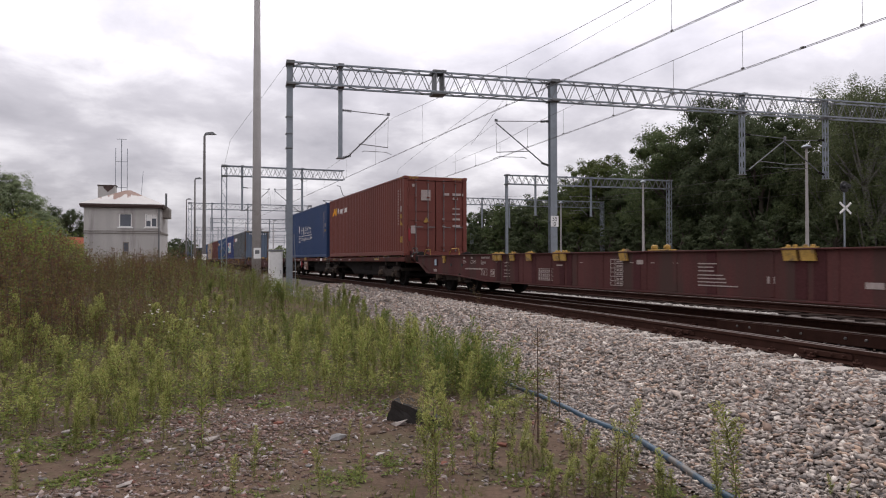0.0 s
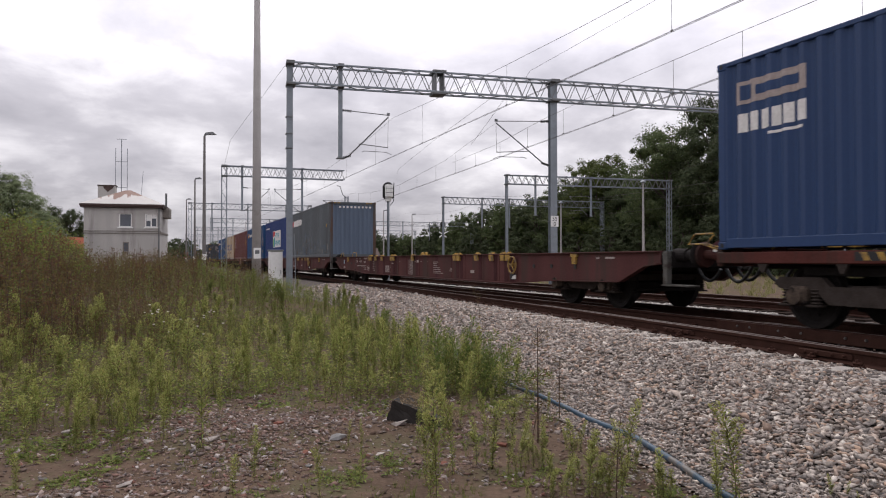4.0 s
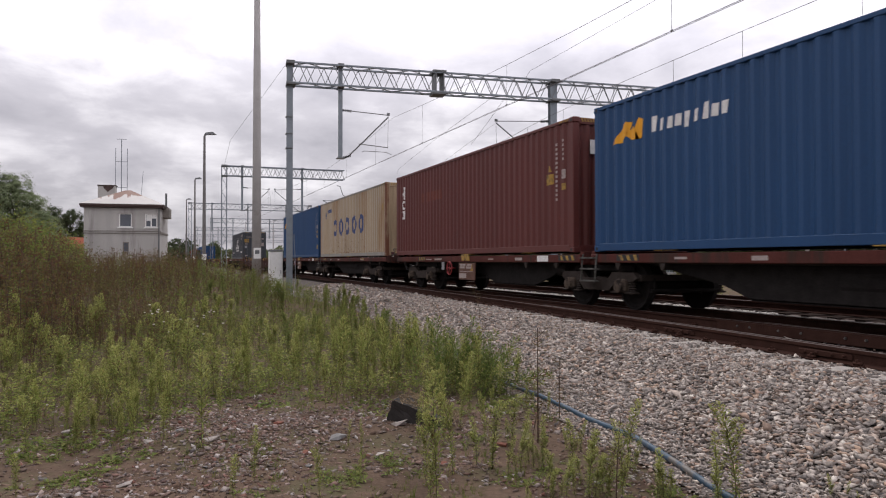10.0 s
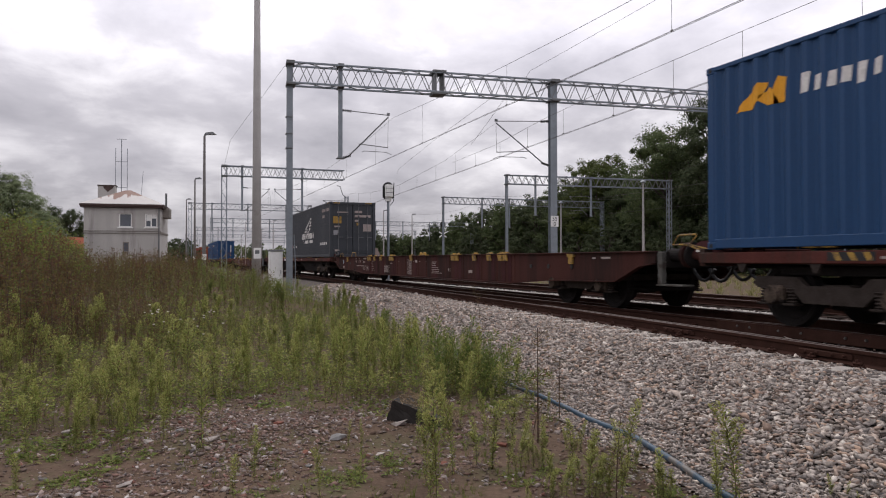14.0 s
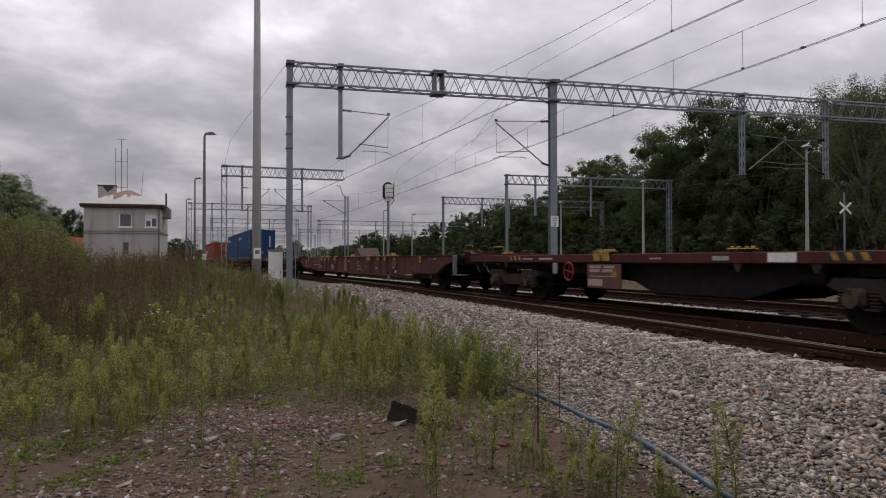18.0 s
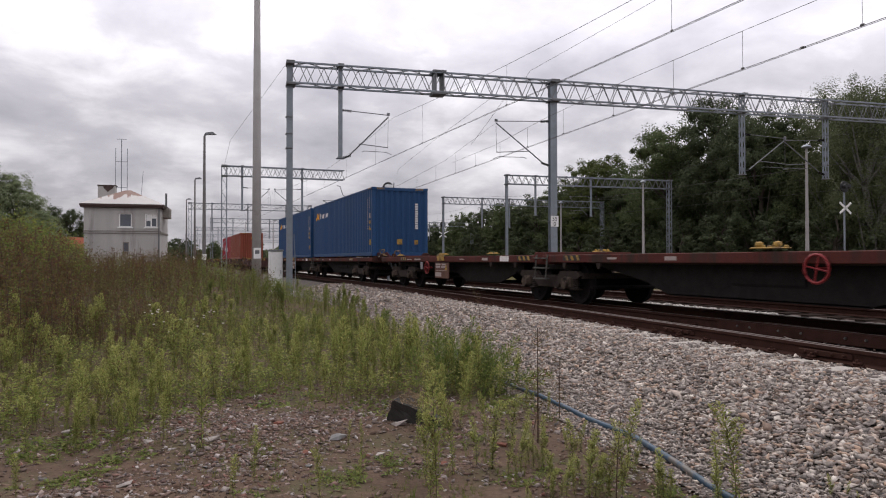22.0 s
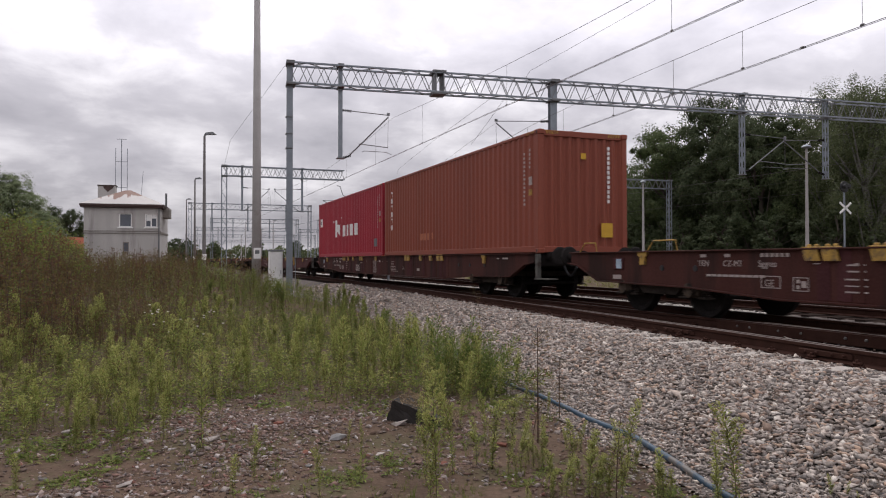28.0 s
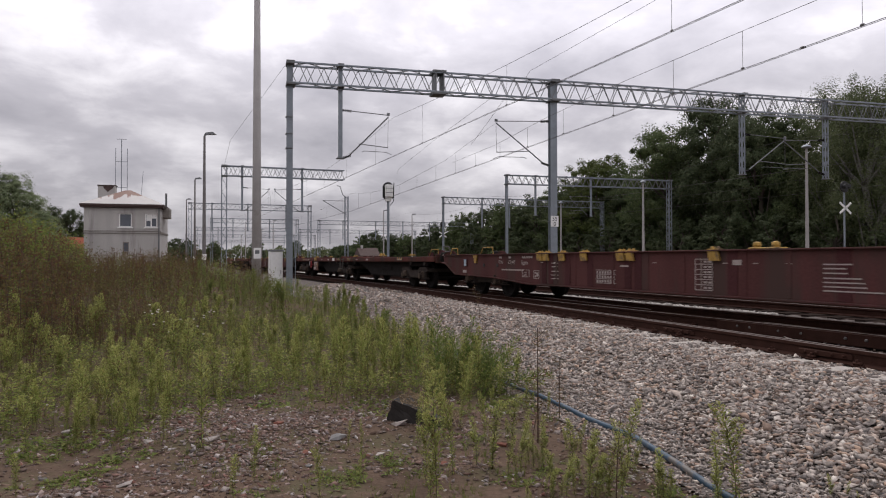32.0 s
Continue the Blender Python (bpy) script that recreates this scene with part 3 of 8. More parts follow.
def wagon_a(u0, tone=None, group="flat container wagons"):
    """Long rigid container flat with deep side sills, 26 m over its buffers."""
    paint = tone or (M_wag_a if u0 == 207.65 else M_wag_dusty)
    w = thing("container_wagon", ("brown" if tone else "maroon") + " long container flat wagon with deep side sills and yellow locks", "freight wagon", (MAIN, u0, 0), group)
    L = LEN_A
    low = [(0.65, 0.90), (1.0, 0.86), (1.75, 0.56), (4.3, 0.52), (6.2, 0.41), (L - 6.2, 0.41), (L - 4.3, 0.52), (L - 1.75, 0.56), (L - 1.0, 0.86), (L - 0.65, 0.90)]
    for s in (-1, 1):
        sill = Shape().plate(low + [(L - 0.65, 1.095), (0.65, 1.095)], "x", s * 1.19 - 0.012, s * 1.19 + 0.012)
        sl = part("side_sill", sill, paint, w)
        fl = Shape()
        for (a, za), (b, zb) in zip(low[:-1], low[1:]):
            fl.add([(s * 1.21 - 0.09, a, za), (s * 1.21 + 0.03, a, za), (s * 1.21 + 0.03, b, zb), (s * 1.21 - 0.09, b, zb), (s * 1.21 - 0.09, a, za - 0.02), (s * 1.21 + 0.03, a, za - 0.02), (s * 1.21 + 0.03, b, zb - 0.02), (s * 1.21 - 0.09, b, zb - 0.02)], [(0, 1, 2, 3), (7, 6, 5, 4), (0, 4, 5, 1), (1, 5, 6, 2), (2, 6, 7, 3), (3, 7, 4, 0)])
        part("lower_flange", fl, paint, w)
        part("upper_flange", Shape().box(s * 1.19 - 0.08, s * 1.19 + 0.045, 0.65, L - 0.65, 1.095, DECK, 0.004), paint, w)
        # dark strips by the locks paint in the shadow of their pockets
        for y in (6.3, 6.62, 7.25, 8.2, 9.5, 9.8, 11.5, 13.4, 15.72, 16.02, 17.28, 18.14, 18.85, 19.15):
            part("pocket_shadow", Shape().box(s * 1.204 - 0.008, s * 1.204 + 0.008, y - 0.10, y + 0.10, 0.43, 1.093), M_wag_shade, w)
        for y in (6.05, 7.05, 8.0, 9.25, 10.3, 12.35, 13.15, 14.5, 15.45, 16.5, 17.85, 18.6):
            part("stiffener", Shape().box(s * 1.205 - 0.012, s * 1.205 + 0.022, y - 0.04, y + 0.04, 0.42, 1.095, 0.008), paint, w)
    fr = Shape()
    for y in (0.7, 2.4, 4.3, 6.2, 8.5, 10.5, 13.0, 15.5, 17.5, 19.8, 21.7, 23.6, L - 0.7):
        fr.box(-1.18, 1.18, y - 0.09, y + 0.09, 0.90, 1.08, 0.01)
    fr.box(-0.25, 0.25, 0.7, L - 0.7, 0.75, 1.06, 0.01)
    fr.box(-1.15, 1.15, 0.55, 0.72, 0.82, 1.11, 0.01).box(-1.15, 1.15, L - 0.72, L - 0.55, 0.82, 1.11, 0.01)
    part("underframe", fr, M_grime, w)
    # plates added over the bogies to keep light out
    for y0, y1 in ((0.7, 4.2), (L - 4.2, L - 0.7)):
        part("blocker_plate", Shape().box(-1.1, 1.1, y0, y1, 1.08, 1.10, 0.004), M_grime, w)
    for y in (3.35, L - 3.35):
        bogie(w, y)
    buffers(w, 0.62, -1), buffers(w, L - 0.62, 1)
    tank = Shape().rod((0.3, 11.4, 0.7), (0.3, 13.0, 0.7), 0.2, 14)
    part("air_tank", tank, M_grime, w)
    st = Shape().box(-1.24, -1.14, 0.43, 0.55, 0.54, 1.10, 0.01).box(-1.26, -1.0, -0.1, 0.57, 0.51, 0.54, 0.005).rod((-1.19, 0.5, 1.05), (-1.15, 0.7, 1.05), 0.02, 6)
    part("step", st, M_galvdark if u0 == 207.65 else M_step, w, "grey steel corner post with a foot plate")
    x = -1.205
    for y, n in ((7.47, 1), (8.42, 1), (9.69, 2), (13.79, 1), (15.95, 2), (17.5, 1), (18.36, 1), (19.05, 2)):
        twist_flap(w, y, n)
    knob_pair(w, 12.8)
    if u0 == 207.65:
        knob_pair(w, 6.65)
    else:
        twist_flap(w, 6.51, 2)
    yw, yh = 6.14, 3.4
    hook_plate(w, yh, x), hook_plate(w, L - 3.1, x)
    handrail(w, L - 3.75), handrail(w, L - 1.3, L=0.6)
    for y in (3.4, 4.38, 5.19, L - 3.6, L - 4.43):
        part("drain_hole", Shape().turned((x - 0.001, y, 0.82), "x", [(-0.01, 0.05), (0.006, 0.05)], 12), M_black, w)
    if not tone:
        wheel = Shape().tube([(x - 0.09, yw + 0.2 * cos(a), 0.84 + 0.2 * sin(a)) for a in np.linspace(0, 2 * pi, 21)[:-1]], 0.022, 6, closed=True)
        for a in (0.15, 2.2, 4.1):
            wheel.rod((x - 0.09, yw, 0.84), (x - 0.09, yw + 0.2 * cos(a), 0.84 + 0.2 * sin(a)), 0.018, 6)
        wheel.rod((x - 0.11, yw, 0.84), (x, yw, 0.84), 0.04, 8)
        part("hand_wheel", wheel, M_yellow, w, "yellow handbrake wheel")
        br = part("brake_plate", Shape().box(x - 0.012, x, yw - 0.08, yw + 0.27, 0.48, 0.62, 0.004), M_black, w, "dark brake plate with a pale diagonal")
        part("diagonal", Shape().plate([(yw - 0.06, 0.5), (yw + 0.16, 0.5), (yw + 0.12, 0.56), (yw - 0.06, 0.6)], "x", x - 0.015, x - 0.0125), M_paint_white, br)
    xm = x - 0.004
    words(w, "TEN", xm, L - 4.50, 0.86, 0.13, M_paint_dim), words(w, "CZ-MT", xm, L - 5.05, 0.86, 0.13, M_paint_dim), words(w, "Sggnss", xm, L - 5.75, 0.86, 0.13, M_paint_dim)
    bars(w, xm, [(L - 4.68, L - 4.55, 1.0, 1.05), (L - 5.2, L - 5.08, 1.0, 1.05)] + [(L - 6.3 + 0.09 * i, L - 6.24 + 0.09 * i, 1.0, 1.055) for i in range(6)], M_paint_dim)
    bars(w, xm, [(L - 5.75 + 0.12 * i, L - 5.65 + 0.12 * i, 0.70, 0.735) for i in range(-1, 9)], M_paint_dim)
    words(w, "GE", xm, L - 5.86, 0.58, 0.14, M_paint_dim)
    frame_marks = []
    for a, b, c, d in ((L - 6.15, L - 5.80, 0.555, 0.73), (L - 6.62, L - 6.36, 0.53, 0.72)):
        frame_marks += [(a, b, c, c + 0.012), (a, b, d - 0.012, d), (a, a + 0.012, c, d), (b - 0.012, b, c, d)]
    frame_marks += [(L - 6.58, L - 6.5, 0.58, 0.67), (L - 6.47, L - 6.42, 0.56, 0.61), (L - 6.47, L - 6.42, 0.64, 0.69)]
    bars(w, xm, frame_marks, M_paint_dim)
    bars(w, xm, [(L - 7.45, L - 7.2, 0.88, 0.90), (L - 7.45, L - 7.2, 0.80, 0.82), (L - 7.48, L - 7.17, 0.70, 0.72), (L - 7.48, L - 7.17, 0.62, 0.635), (L - 7.48, L - 7.17, 0.54, 0.56)], M_paint_dim)
    bars(w, xm, [(L - 9.6, L - 8.95, z, z + 0.012) for z in (0.5, 0.585, 0.67, 0.755)] + [(L - 9.55 + 0.09 * i, L - 9.50 + 0.09 * i, z, z + 0.05) for i in range(7) for z in (0.52, 0.605, 0.69)], M_paint_dim)
    bars(w, xm, [(13.82, 14.22, z, z + 0.013) for z in (0.47, 0.555, 0.64, 0.72, 0.80, 0.885, 0.965)] + [(13.82, 13.832, 0.47, 0.978), (14.208, 14.22, 0.47, 0.978), (14.07, 14.08, 0.47, 0.978)] + [(13.85 + 0.10 * i, 13.92 + 0.10 * i, z, z + 0.032) for i in range(2) for z in (0.50, 0.585, 0.67, 0.75, 0.83, 0.915)], M_paint_dim)
    bars(w, xm, [(11.8 - d, 11.8, z, z + 0.018) for d, z in ((0.42, 0.89), (0.34, 0.835), (0.36, 0.775), (0.55, 0.71), (0.60, 0.655), (0.62, 0.60), (0.86, 0.545))], M_paint_dim)
    bars(w, xm, [(10.25, 10.38, 0.62, 0.72), (8.6, 8.85, 0.60, 0.68), (L - 2.42, L - 2.16, 0.6, 0.68), (2.0, 2.3, 0.98, 1.02), (2.5, 2.62, 0.98, 1.01), (16.0, 16.25, 0.83, 0.86), (13.22, 13.40, 0.88, 0.96)] + [(y, y + 0.10, 0.90, 0.915) for y in (12.3, 12.9, 13.5, 15.2, 18.6, 19.2)], M_paint_dim)
    dh = part("document_holder", Shape().box(x - 0.03, x + 0.01, L - 2.5, L - 2.2, 0.78, 1.0, 0.01), M_wag_shade, w)
    part("paper", Shape().box(x - 0.034, x - 0.0305, L - 2.46, L - 2.3, 0.80, 0.98), M_slip, dh, "pale blue wagon slip")
    MOVING.append((w, u0, MAIN, 0.0))
    return w


def wagon_b(u0, group="articulated container wagons", second_wheel=False):
    """Articulated twin container flat on three bogies, 26.5 m over its buffers."""
    w = thing("articulated_wagon", "brown articulated container wagon with shallow sills and dusty bogies", "freight wagon", (MAIN, u0, 0), group)
    L = LEN_B
    for a, b in ((0.65, 13.05), (13.45, L - 0.65)):
        for s in (-1, 1):
            part("side_sill", Shape().box(s * 1.2 - 0.07, s * 1.2 + 0.01 if s < 0 else s * 1.2 + 0.07, a, b, 0.905, 1.075, 0.012) if s > 0 else Shape().box(-1.21, -1.13, a, b, 0.905, 1.075, 0.012), M_wag_b, w)
        c0, c1 = (a + 3.6, b - 3.3) if a < 5 else (a + 3.3, b - 7.05)
        if a > 5:
            c0 = a + 1.6
        prof = [(a + 1.3 if a > 5 else a + 2.6, 0.93), (c0, 0.62), (c0 + 1.0, 0.34), (c1 - 0.6, 0.34), (c1, 0.55), (b - 1.2, 0.93)]
        bel = Shape().plate(prof, "x", -0.86, -0.81)
        bel.plate(prof, "x", 0.81, 0.86)
        bel.box(-0.86, 0.86, c0 + 1.0, c1 - 0.6, 0.33, 0.36)
        part("centre_beam", bel, M_grime, w)
        fr = Shape()
        for k in range(8):
            y = a + 0.3 + (b - a - 0.6) * k / 7
            fr.box(-1.14, 1.14, y - 0.08, y + 0.08, 0.92, 1.065, 0.01)
        fr.box(-0.2, 0.2, a, b, 0.82, 1.05, 0.01)
        # full-length sheet added to block light from above
        fr.box(-1.1, 1.1, a + 0.1, b - 0.1, 1.05, 1.07)
        part("underframe", fr, M_grime, w)
        part("end_plate", Shape().box(-1.15, 1.15, a - 0.05, a + 0.08, 0.86, 1.14, 0.01), M_wag_b, w)
        part("end_plate", Shape().box(-1.15, 1.15, b - 0.08, b + 0.05, 0.86, 1.14, 0.01), M_wag_b, w)
        for y in (a + 2.2, (a + b) / 2 - 0.5, b - 2.4):
            twist_flap(w, y, 2, -1.16, lowered=False)
        twist_flap(w, a + 5.8, 2, -1.2) if a > 5 else knob_pair(w, a + 5.95)
        for y in ((a + 3.3, b - 1.5) if a < 5 else (a + 0.25, b - 3.0)):
            part("stripe_backing", Shape().box(-1.2135, -1.2085, y - 0.08, y + 0.60, 0.945, 1.06), M_black, w)
            st = Shape()
            for k in range(3):
                st.plate([(y + 0.22 * k, 1.055), (y + 0.09 + 0.22 * k, 1.055), (y + 0.03 + 0.22 * k, 0.95), (y - 0.06 + 0.22 * k, 0.95)], "x", -1.2185, -1.2125)
            part("warning_stripes", st, M_yellow, w, "faded yellow warning stripes")
        part("brake_pipe", Shape().tube([(-1.06, a + 0.2, 0.93), (-1.06, a + 3.0, 0.90), (-1.06, b - 3.0, 0.90), (-1.06, b - 0.2, 0.93)], 0.022, 6), M_bogie, w)
        for y in (a + 1.0, a + 2.4, b - 2.2, b - 0.9):
            part("sill_bracket", Shape().plate([(y - 0.09, 0.905), (y + 0.09, 0.905), (y + 0.03, 0.78), (y - 0.03, 0.78)], "x", -1.19, -1.15), M_bogie, w)
    part("brake_cylinder", Shape().rod((-0.72, 14.6, 0.74), (-0.72, 15.1, 0.74), 0.15, 14), M_grime, w)
    part("air_tank", Shape().rod((-0.7, 6.2, 0.66), (-0.7, 7.6, 0.66), 0.2, 14), M_grime, w)
    for y in (3.0, 13.05, L - 3.0):
        bogie(w, y)
    buffers(w, 0.62, -1, M_wag_brown), buffers(w, L - 0.62, 1, M_wag_brown)
    x = -1.215
    ld = Shape()
    for y in (12.8, 13.3):
        ld.tube([(x, y, 1.08), (x - 0.02, y, 1.0), (x - 0.06, y, 0.52)], 0.02, 6)
    for z in (1.0, 0.78, 0.54):
        ld.box(x - 0.1, x + 0.05, 12.8, 13.3, z - 0.015, z + 0.015, 0.004)
    part("ladder", ld, M_step, w, "steel step ladder at the joint")
    sc = Shape().box(x - 0.01, x + 0.02, 18.75, 19.9, 0.40, 0.88, 0.01)
    pn = part("data_panel", sc, mat_panel, w, "dusty pinkish-brown data panel")
    bars(pn, x - 0.012, [(19.75 - 0.12, 19.8, 0.80, 0.85), (19.4, 19.6, 0.80, 0.85), (18.95, 19.3, 0.80, 0.85), (19.45, 19.8, 0.72, 0.78), (18.95, 19.35, 0.72, 0.78), (18.9, 19.8, 0.63, 0.645)], M_paint_dim)
    bars(pn, x - 0.012, [(19.35, 19.85, 0.45, 0.58)], M_paint_dim)
    part("warning_sign", Shape().plate([(18.85, 0.66), (19.05, 0.66), (18.95, 0.84)], "x", x - 0.016, x - 0.012), M_yellow, pn)
    hw = Shape().tube([(x - 0.04, 20.55 + 0.19 * cos(a), 0.72 + 0.19 * sin(a)) for a in np.linspace(0, 2 * pi, 21)[:-1]], 0.02, 6, closed=True)
    wheels = [(0, 0)] + ([(-14.85, 0.12)] if second_wheel else [])
    for a in (0.2, 0.2 + pi / 2):
        hw.rod((x - 0.04, 20.55 + 0.19 * cos(a), 0.72 + 0.19 * sin(a)), (x - 0.04, 20.55 - 0.19 * cos(a), 0.72 - 0.19 * sin(a)), 0.012, 6)
    hw.rod((x - 0.04, 20.55, 0.72), (x + 0.15, 20.55, 0.72), 0.025, 8)
    for dy, dz in wheels:
        part("hand_wheel", hw, M_red, w, "red handbrake wheel", at=(0, dy, dz))
    part("valve_board", Shape().box(x, x + 0.03, 21.1, 21.3, 0.66, 0.9, 0.01), M_steel, w)
    bars(w, -1.212, [(16.0, 16.35, 0.95, 1.02), (22.2, 22.7, 0.97, 1.0), (21.3, 21.9, 0.96, 1.01), (4.0, 4.5, 0.96, 1.01), (8.5, 8.8, 0.95, 1.02), (17.6, 17.9, 0.97, 1.0), (10.2, 10.5, 0.97, 1.01)], M_paint_dim)
    bars(w, -1.212, [(14.75, 15.25, 0.925, 1.06)])
    handrail(w, 0.8), handrail(w, L - 2.4)
    for f in (lambda v: v, lambda v: L - v):
        # closed rail over the buffers, on two stays, and the humped guard plates of the end
        part("end_rail", Shape().tube([(-1.0, f(y), z) for y, z in ((26.72, 1.22), (26.6, 1.36), (26.55, 1.385), (26.15, 1.385), (26.13, 1.36), (26.3, 1.22))], 0.016, 6, closed=True).rod((-1.0, f(26.4), 1.22), (-1.0, f(25.8), 1.06), 0.016, 6).rod((-1.0, f(26.3), 1.22), (-1.0, f(25.8), 1.12), 0.014, 6), M_yellow if f(0) == 0 else M_step, w, "bent rail over the buffers")
        for pts in (((25.5, 1.08), (26.2, 1.08), (26.18, 1.2), (26.05, 1.27), (25.85, 1.275), (25.6, 1.19)), ((24.7, 1.08), (25.15, 1.08), (25.12, 1.21), (24.75, 1.21))):
            part("guard_plate", Shape().plate([(f(y), z) for y, z in pts], "x", -0.995, -0.96), M_wag_shade, w)
        part("marking", Shape().box(-1.002, -0.996, min(f(25.97), f(26.15)), max(f(25.97), f(26.15)), 1.09, 1.13), M_paint_white, w)
    MOVING.append((w, u0, MAIN, 0.0))
    return w


M_slip = mat("pale_blue_slip", (0.30, 0.38, 0.45), 0.7, spread=0.2, bump=0)
mat_panel = mat("dusty_panel", (0.112, 0.054, 0.038), 0.75, spread=0.45, scale=4, bump=0.05)
M_paint_dim = mat("dirty_marking", (0.34, 0.285, 0.265), 0.75, spread=0.25, scale=14, bump=0.0)

C_LEN, C_W, C_H = 12.192, 1.219, 2.87


def corrugated(y0, y1, z0, z1, x, s, pitch=0.278, deep=0.042):
    """Trapezoid corrugation of a container's long wall, ribs upright."""
    n = int((y1 - y0) / pitch)
    pitch = (y1 - y0) / n
    line = [(y0, 0)]
    for i in range(n):
        a = y0 + i * pitch
        line += [(a + 0.13 * pitch, 0), (a + 0.37 * pitch, 1), (a + 0.63 * pitch, 1), (a + 0.87 * pitch, 0)]
    line.append((y1, 0))
    vs = [(x - s * deep * d, y, z) for y, d in line for z in (z0, z1)]
    return Shape().add(vs, [(2 * i, 2 * i + 1, 2 * i + 3, 2 * i + 2) for i in range(len(line) - 1)])


def corrugated_end(x0, x1, z0, z1, y, d, deep=0.045, n=9):
    pitch = (x1 - x0) / n
    line = [(x0, 0)]
    for i in range(n):
        a = x0 + i * pitch
        line += [(a + 0.13 * pitch, 0), (a + 0.37 * pitch, 1), (a + 0.63 * pitch, 1), (a + 0.87 * pitch, 0)]
    line.append((x1, 0))
    vs = [(x, y + d * deep * k, z) for x, k in line for z in (z0, z1)]
    return Shape().add(vs, [(2 * i, 2 * i + 1, 2 * i + 3, 2 * i + 2) for i in range(len(line) - 1)])


def container(u0, paint, label, front="wall", stripes=True, end_paint=None, posts=None, rails=None):
    """A 40-foot high container; front is what the end towards the camera shows, a corrugated wall or the doors."""
    c = thing("shipping_container", label, "shipping container", (MAIN, u0, DECK), "shipping containers on the train")
    L, W, H = C_LEN, C_W, C_H
    for s in (-1, 1):
        sw = part("side_wall", corrugated(0.17, L - 0.17, 0.16, H - 0.07, s * (W - 0.008), s), paint, c)
        # the outer rib faces are chalky and worn, and lightened as if lit
        sw.data.materials.append(WORN_LIT[paint.name])
        for q in sw.data.polygons:
            q.material_index = 1 if q.index % 4 == 0 else 0
        part("bottom_rail", Shape().box(s * W - (0.0 if s < 0 else 0.09), s * W + (0.09 if s < 0 else 0.0), 0.17, L - 0.17, 0.02, 0.165, 0.008), rails or paint, c)
        part("top_rail", Shape().box(s * W - (0.0 if s < 0 else 0.07), s * W + (0.07 if s < 0 else 0.0), 0.17, L - 0.17, H - 0.08, H - 0.01, 0.008), rails or paint, c)
        for y0, y1 in ((0.02, 0.17), (L - 0.17, L - 0.02)):
            part("corner_post", Shape().box(s * W - (0 if s < 0 else 0.15), s * W + (0.15 if s < 0 else 0), y0, y1, 0.11, H - 0.11, 0.015), posts or paint, c)
            for z0, z1 in ((0.0, 0.118), (H - 0.118, H)):
                cast = Shape().box(s * W - (0.004 if s < 0 else 0.162), s * W + (0.162 if s < 0 else 0.004), y0 - 0.02 if y0 < 1 else y0 - 0.012, y1 + 0.012 if y0 < 1 else y1 + 0.02, z0, z1, 0.015)
                cc = part("corner_casting", cast, posts or paint, c)
                xx = s * (W + 0.004)
                part("casting_hole", Shape().turned((xx, (y0 + y1) / 2, (z0 + z1) / 2), "x", [(-0.004, 0.035), (0.002, 0.035)], 10), M_black, cc)
    roof = Shape().box(-W + 0.06, W - 0.06, 0.1, L - 0.1, H - 0.05, H - 0.025)
    for k in range(44):
        y = 0.25 + k * 0.27
        roof.box(-W + 0.12, W - 0.12, y, y + 0.12, H - 0.026, H - 0.008)
    part("roof", roof, paint, c)
    part("floor", Shape().box(-W + 0.08, W - 0.08, 0.1, L - 0.1, 0.05, 0.15), M_grime, c)
    for y, d, kind in ((0.03, 1, front), (L - 0.03, -1, "doors" if front == "wall" else "wall")):
        part("end_sill", Shape().box(-W + 0.15, W - 0.15, min(y, y + d * 0.1), max(y, y + d * 0.1), 0.02, 0.16, 0.01), paint, c)
        part("end_header", Shape().box(-W + 0.15, W - 0.15, min(y, y + d * 0.1), max(y, y + d * 0.1), H - 0.15, H - 0.01, 0.01), paint, c)
        if kind == "wall":
            part("end_wall", corrugated_end(-W + 0.14, W - 0.14, 0.15, H - 0.14, y + d * 0.015, d), end_paint or paint, c)
        else:
            for s in (-1, 1):
                x0, x1 = (-W + 0.155, -0.012) if s < 0 else (0.012, W - 0.155)
                ds = Shape().box(x0, x1, min(y + d * 0.03, y + d * 0.07), max(y + d * 0.03, y + d * 0.07), 0.17, H - 0.16, 0.012)
                panels = []
                for z0, z1 in ((0.35, 0.62), (0.95, 1.12), (1.27, 1.44), (1.6, 1.76), (2.2, 2.5)):
                    ya, yb = y + d * 0.012, y + d * 0.034
                    panels.append(Shape().plate([(x0 + 0.08, z0), (x1 - 0.08, z0), (x1 - 0.08, z1), (x0 + 0.08, z1)], "y", min(ya, yb), max(ya, yb)))
                door = part("door", ds, paint, c)
                for p in panels:
                    part("door_panel", p, paint, door)
                for k in (0.28, 0.72):
                    xr = x0 + (x1 - x0) * k
                    part("lock_rod", Shape().rod((xr, y - d * 0.02, 0.14), (xr, y - d * 0.02, H - 0.12), 0.015, 8), M_galvdark, door, "steel lock rod")
                    part("rod_handle", Shape().box(xr - 0.02, xr + 0.26, y - d * 0.05 - 0.012, y - d * 0.05 + 0.012, 1.02, 1.05, 0.004), M_galvdark, door)
                    for z in (0.3, 1.2, 2.1, 2.65):
                        part("rod_bracket", Shape().box(xr - 0.05, xr + 0.05, y - d * 0.03 - 0.015, y - d * 0.03 + 0.03, z - 0.03, z + 0.03, 0.006), paint, door)
                for z in (0.4, 1.05, 1.75, 2.4):
                    xh = x0 if s < 0 else x1
                    part("hinge", Shape().rod((xh, y - d * 0.01, z - 0.06), (xh, y - d * 0.01, z + 0.06), 0.022, 8), paint, door)
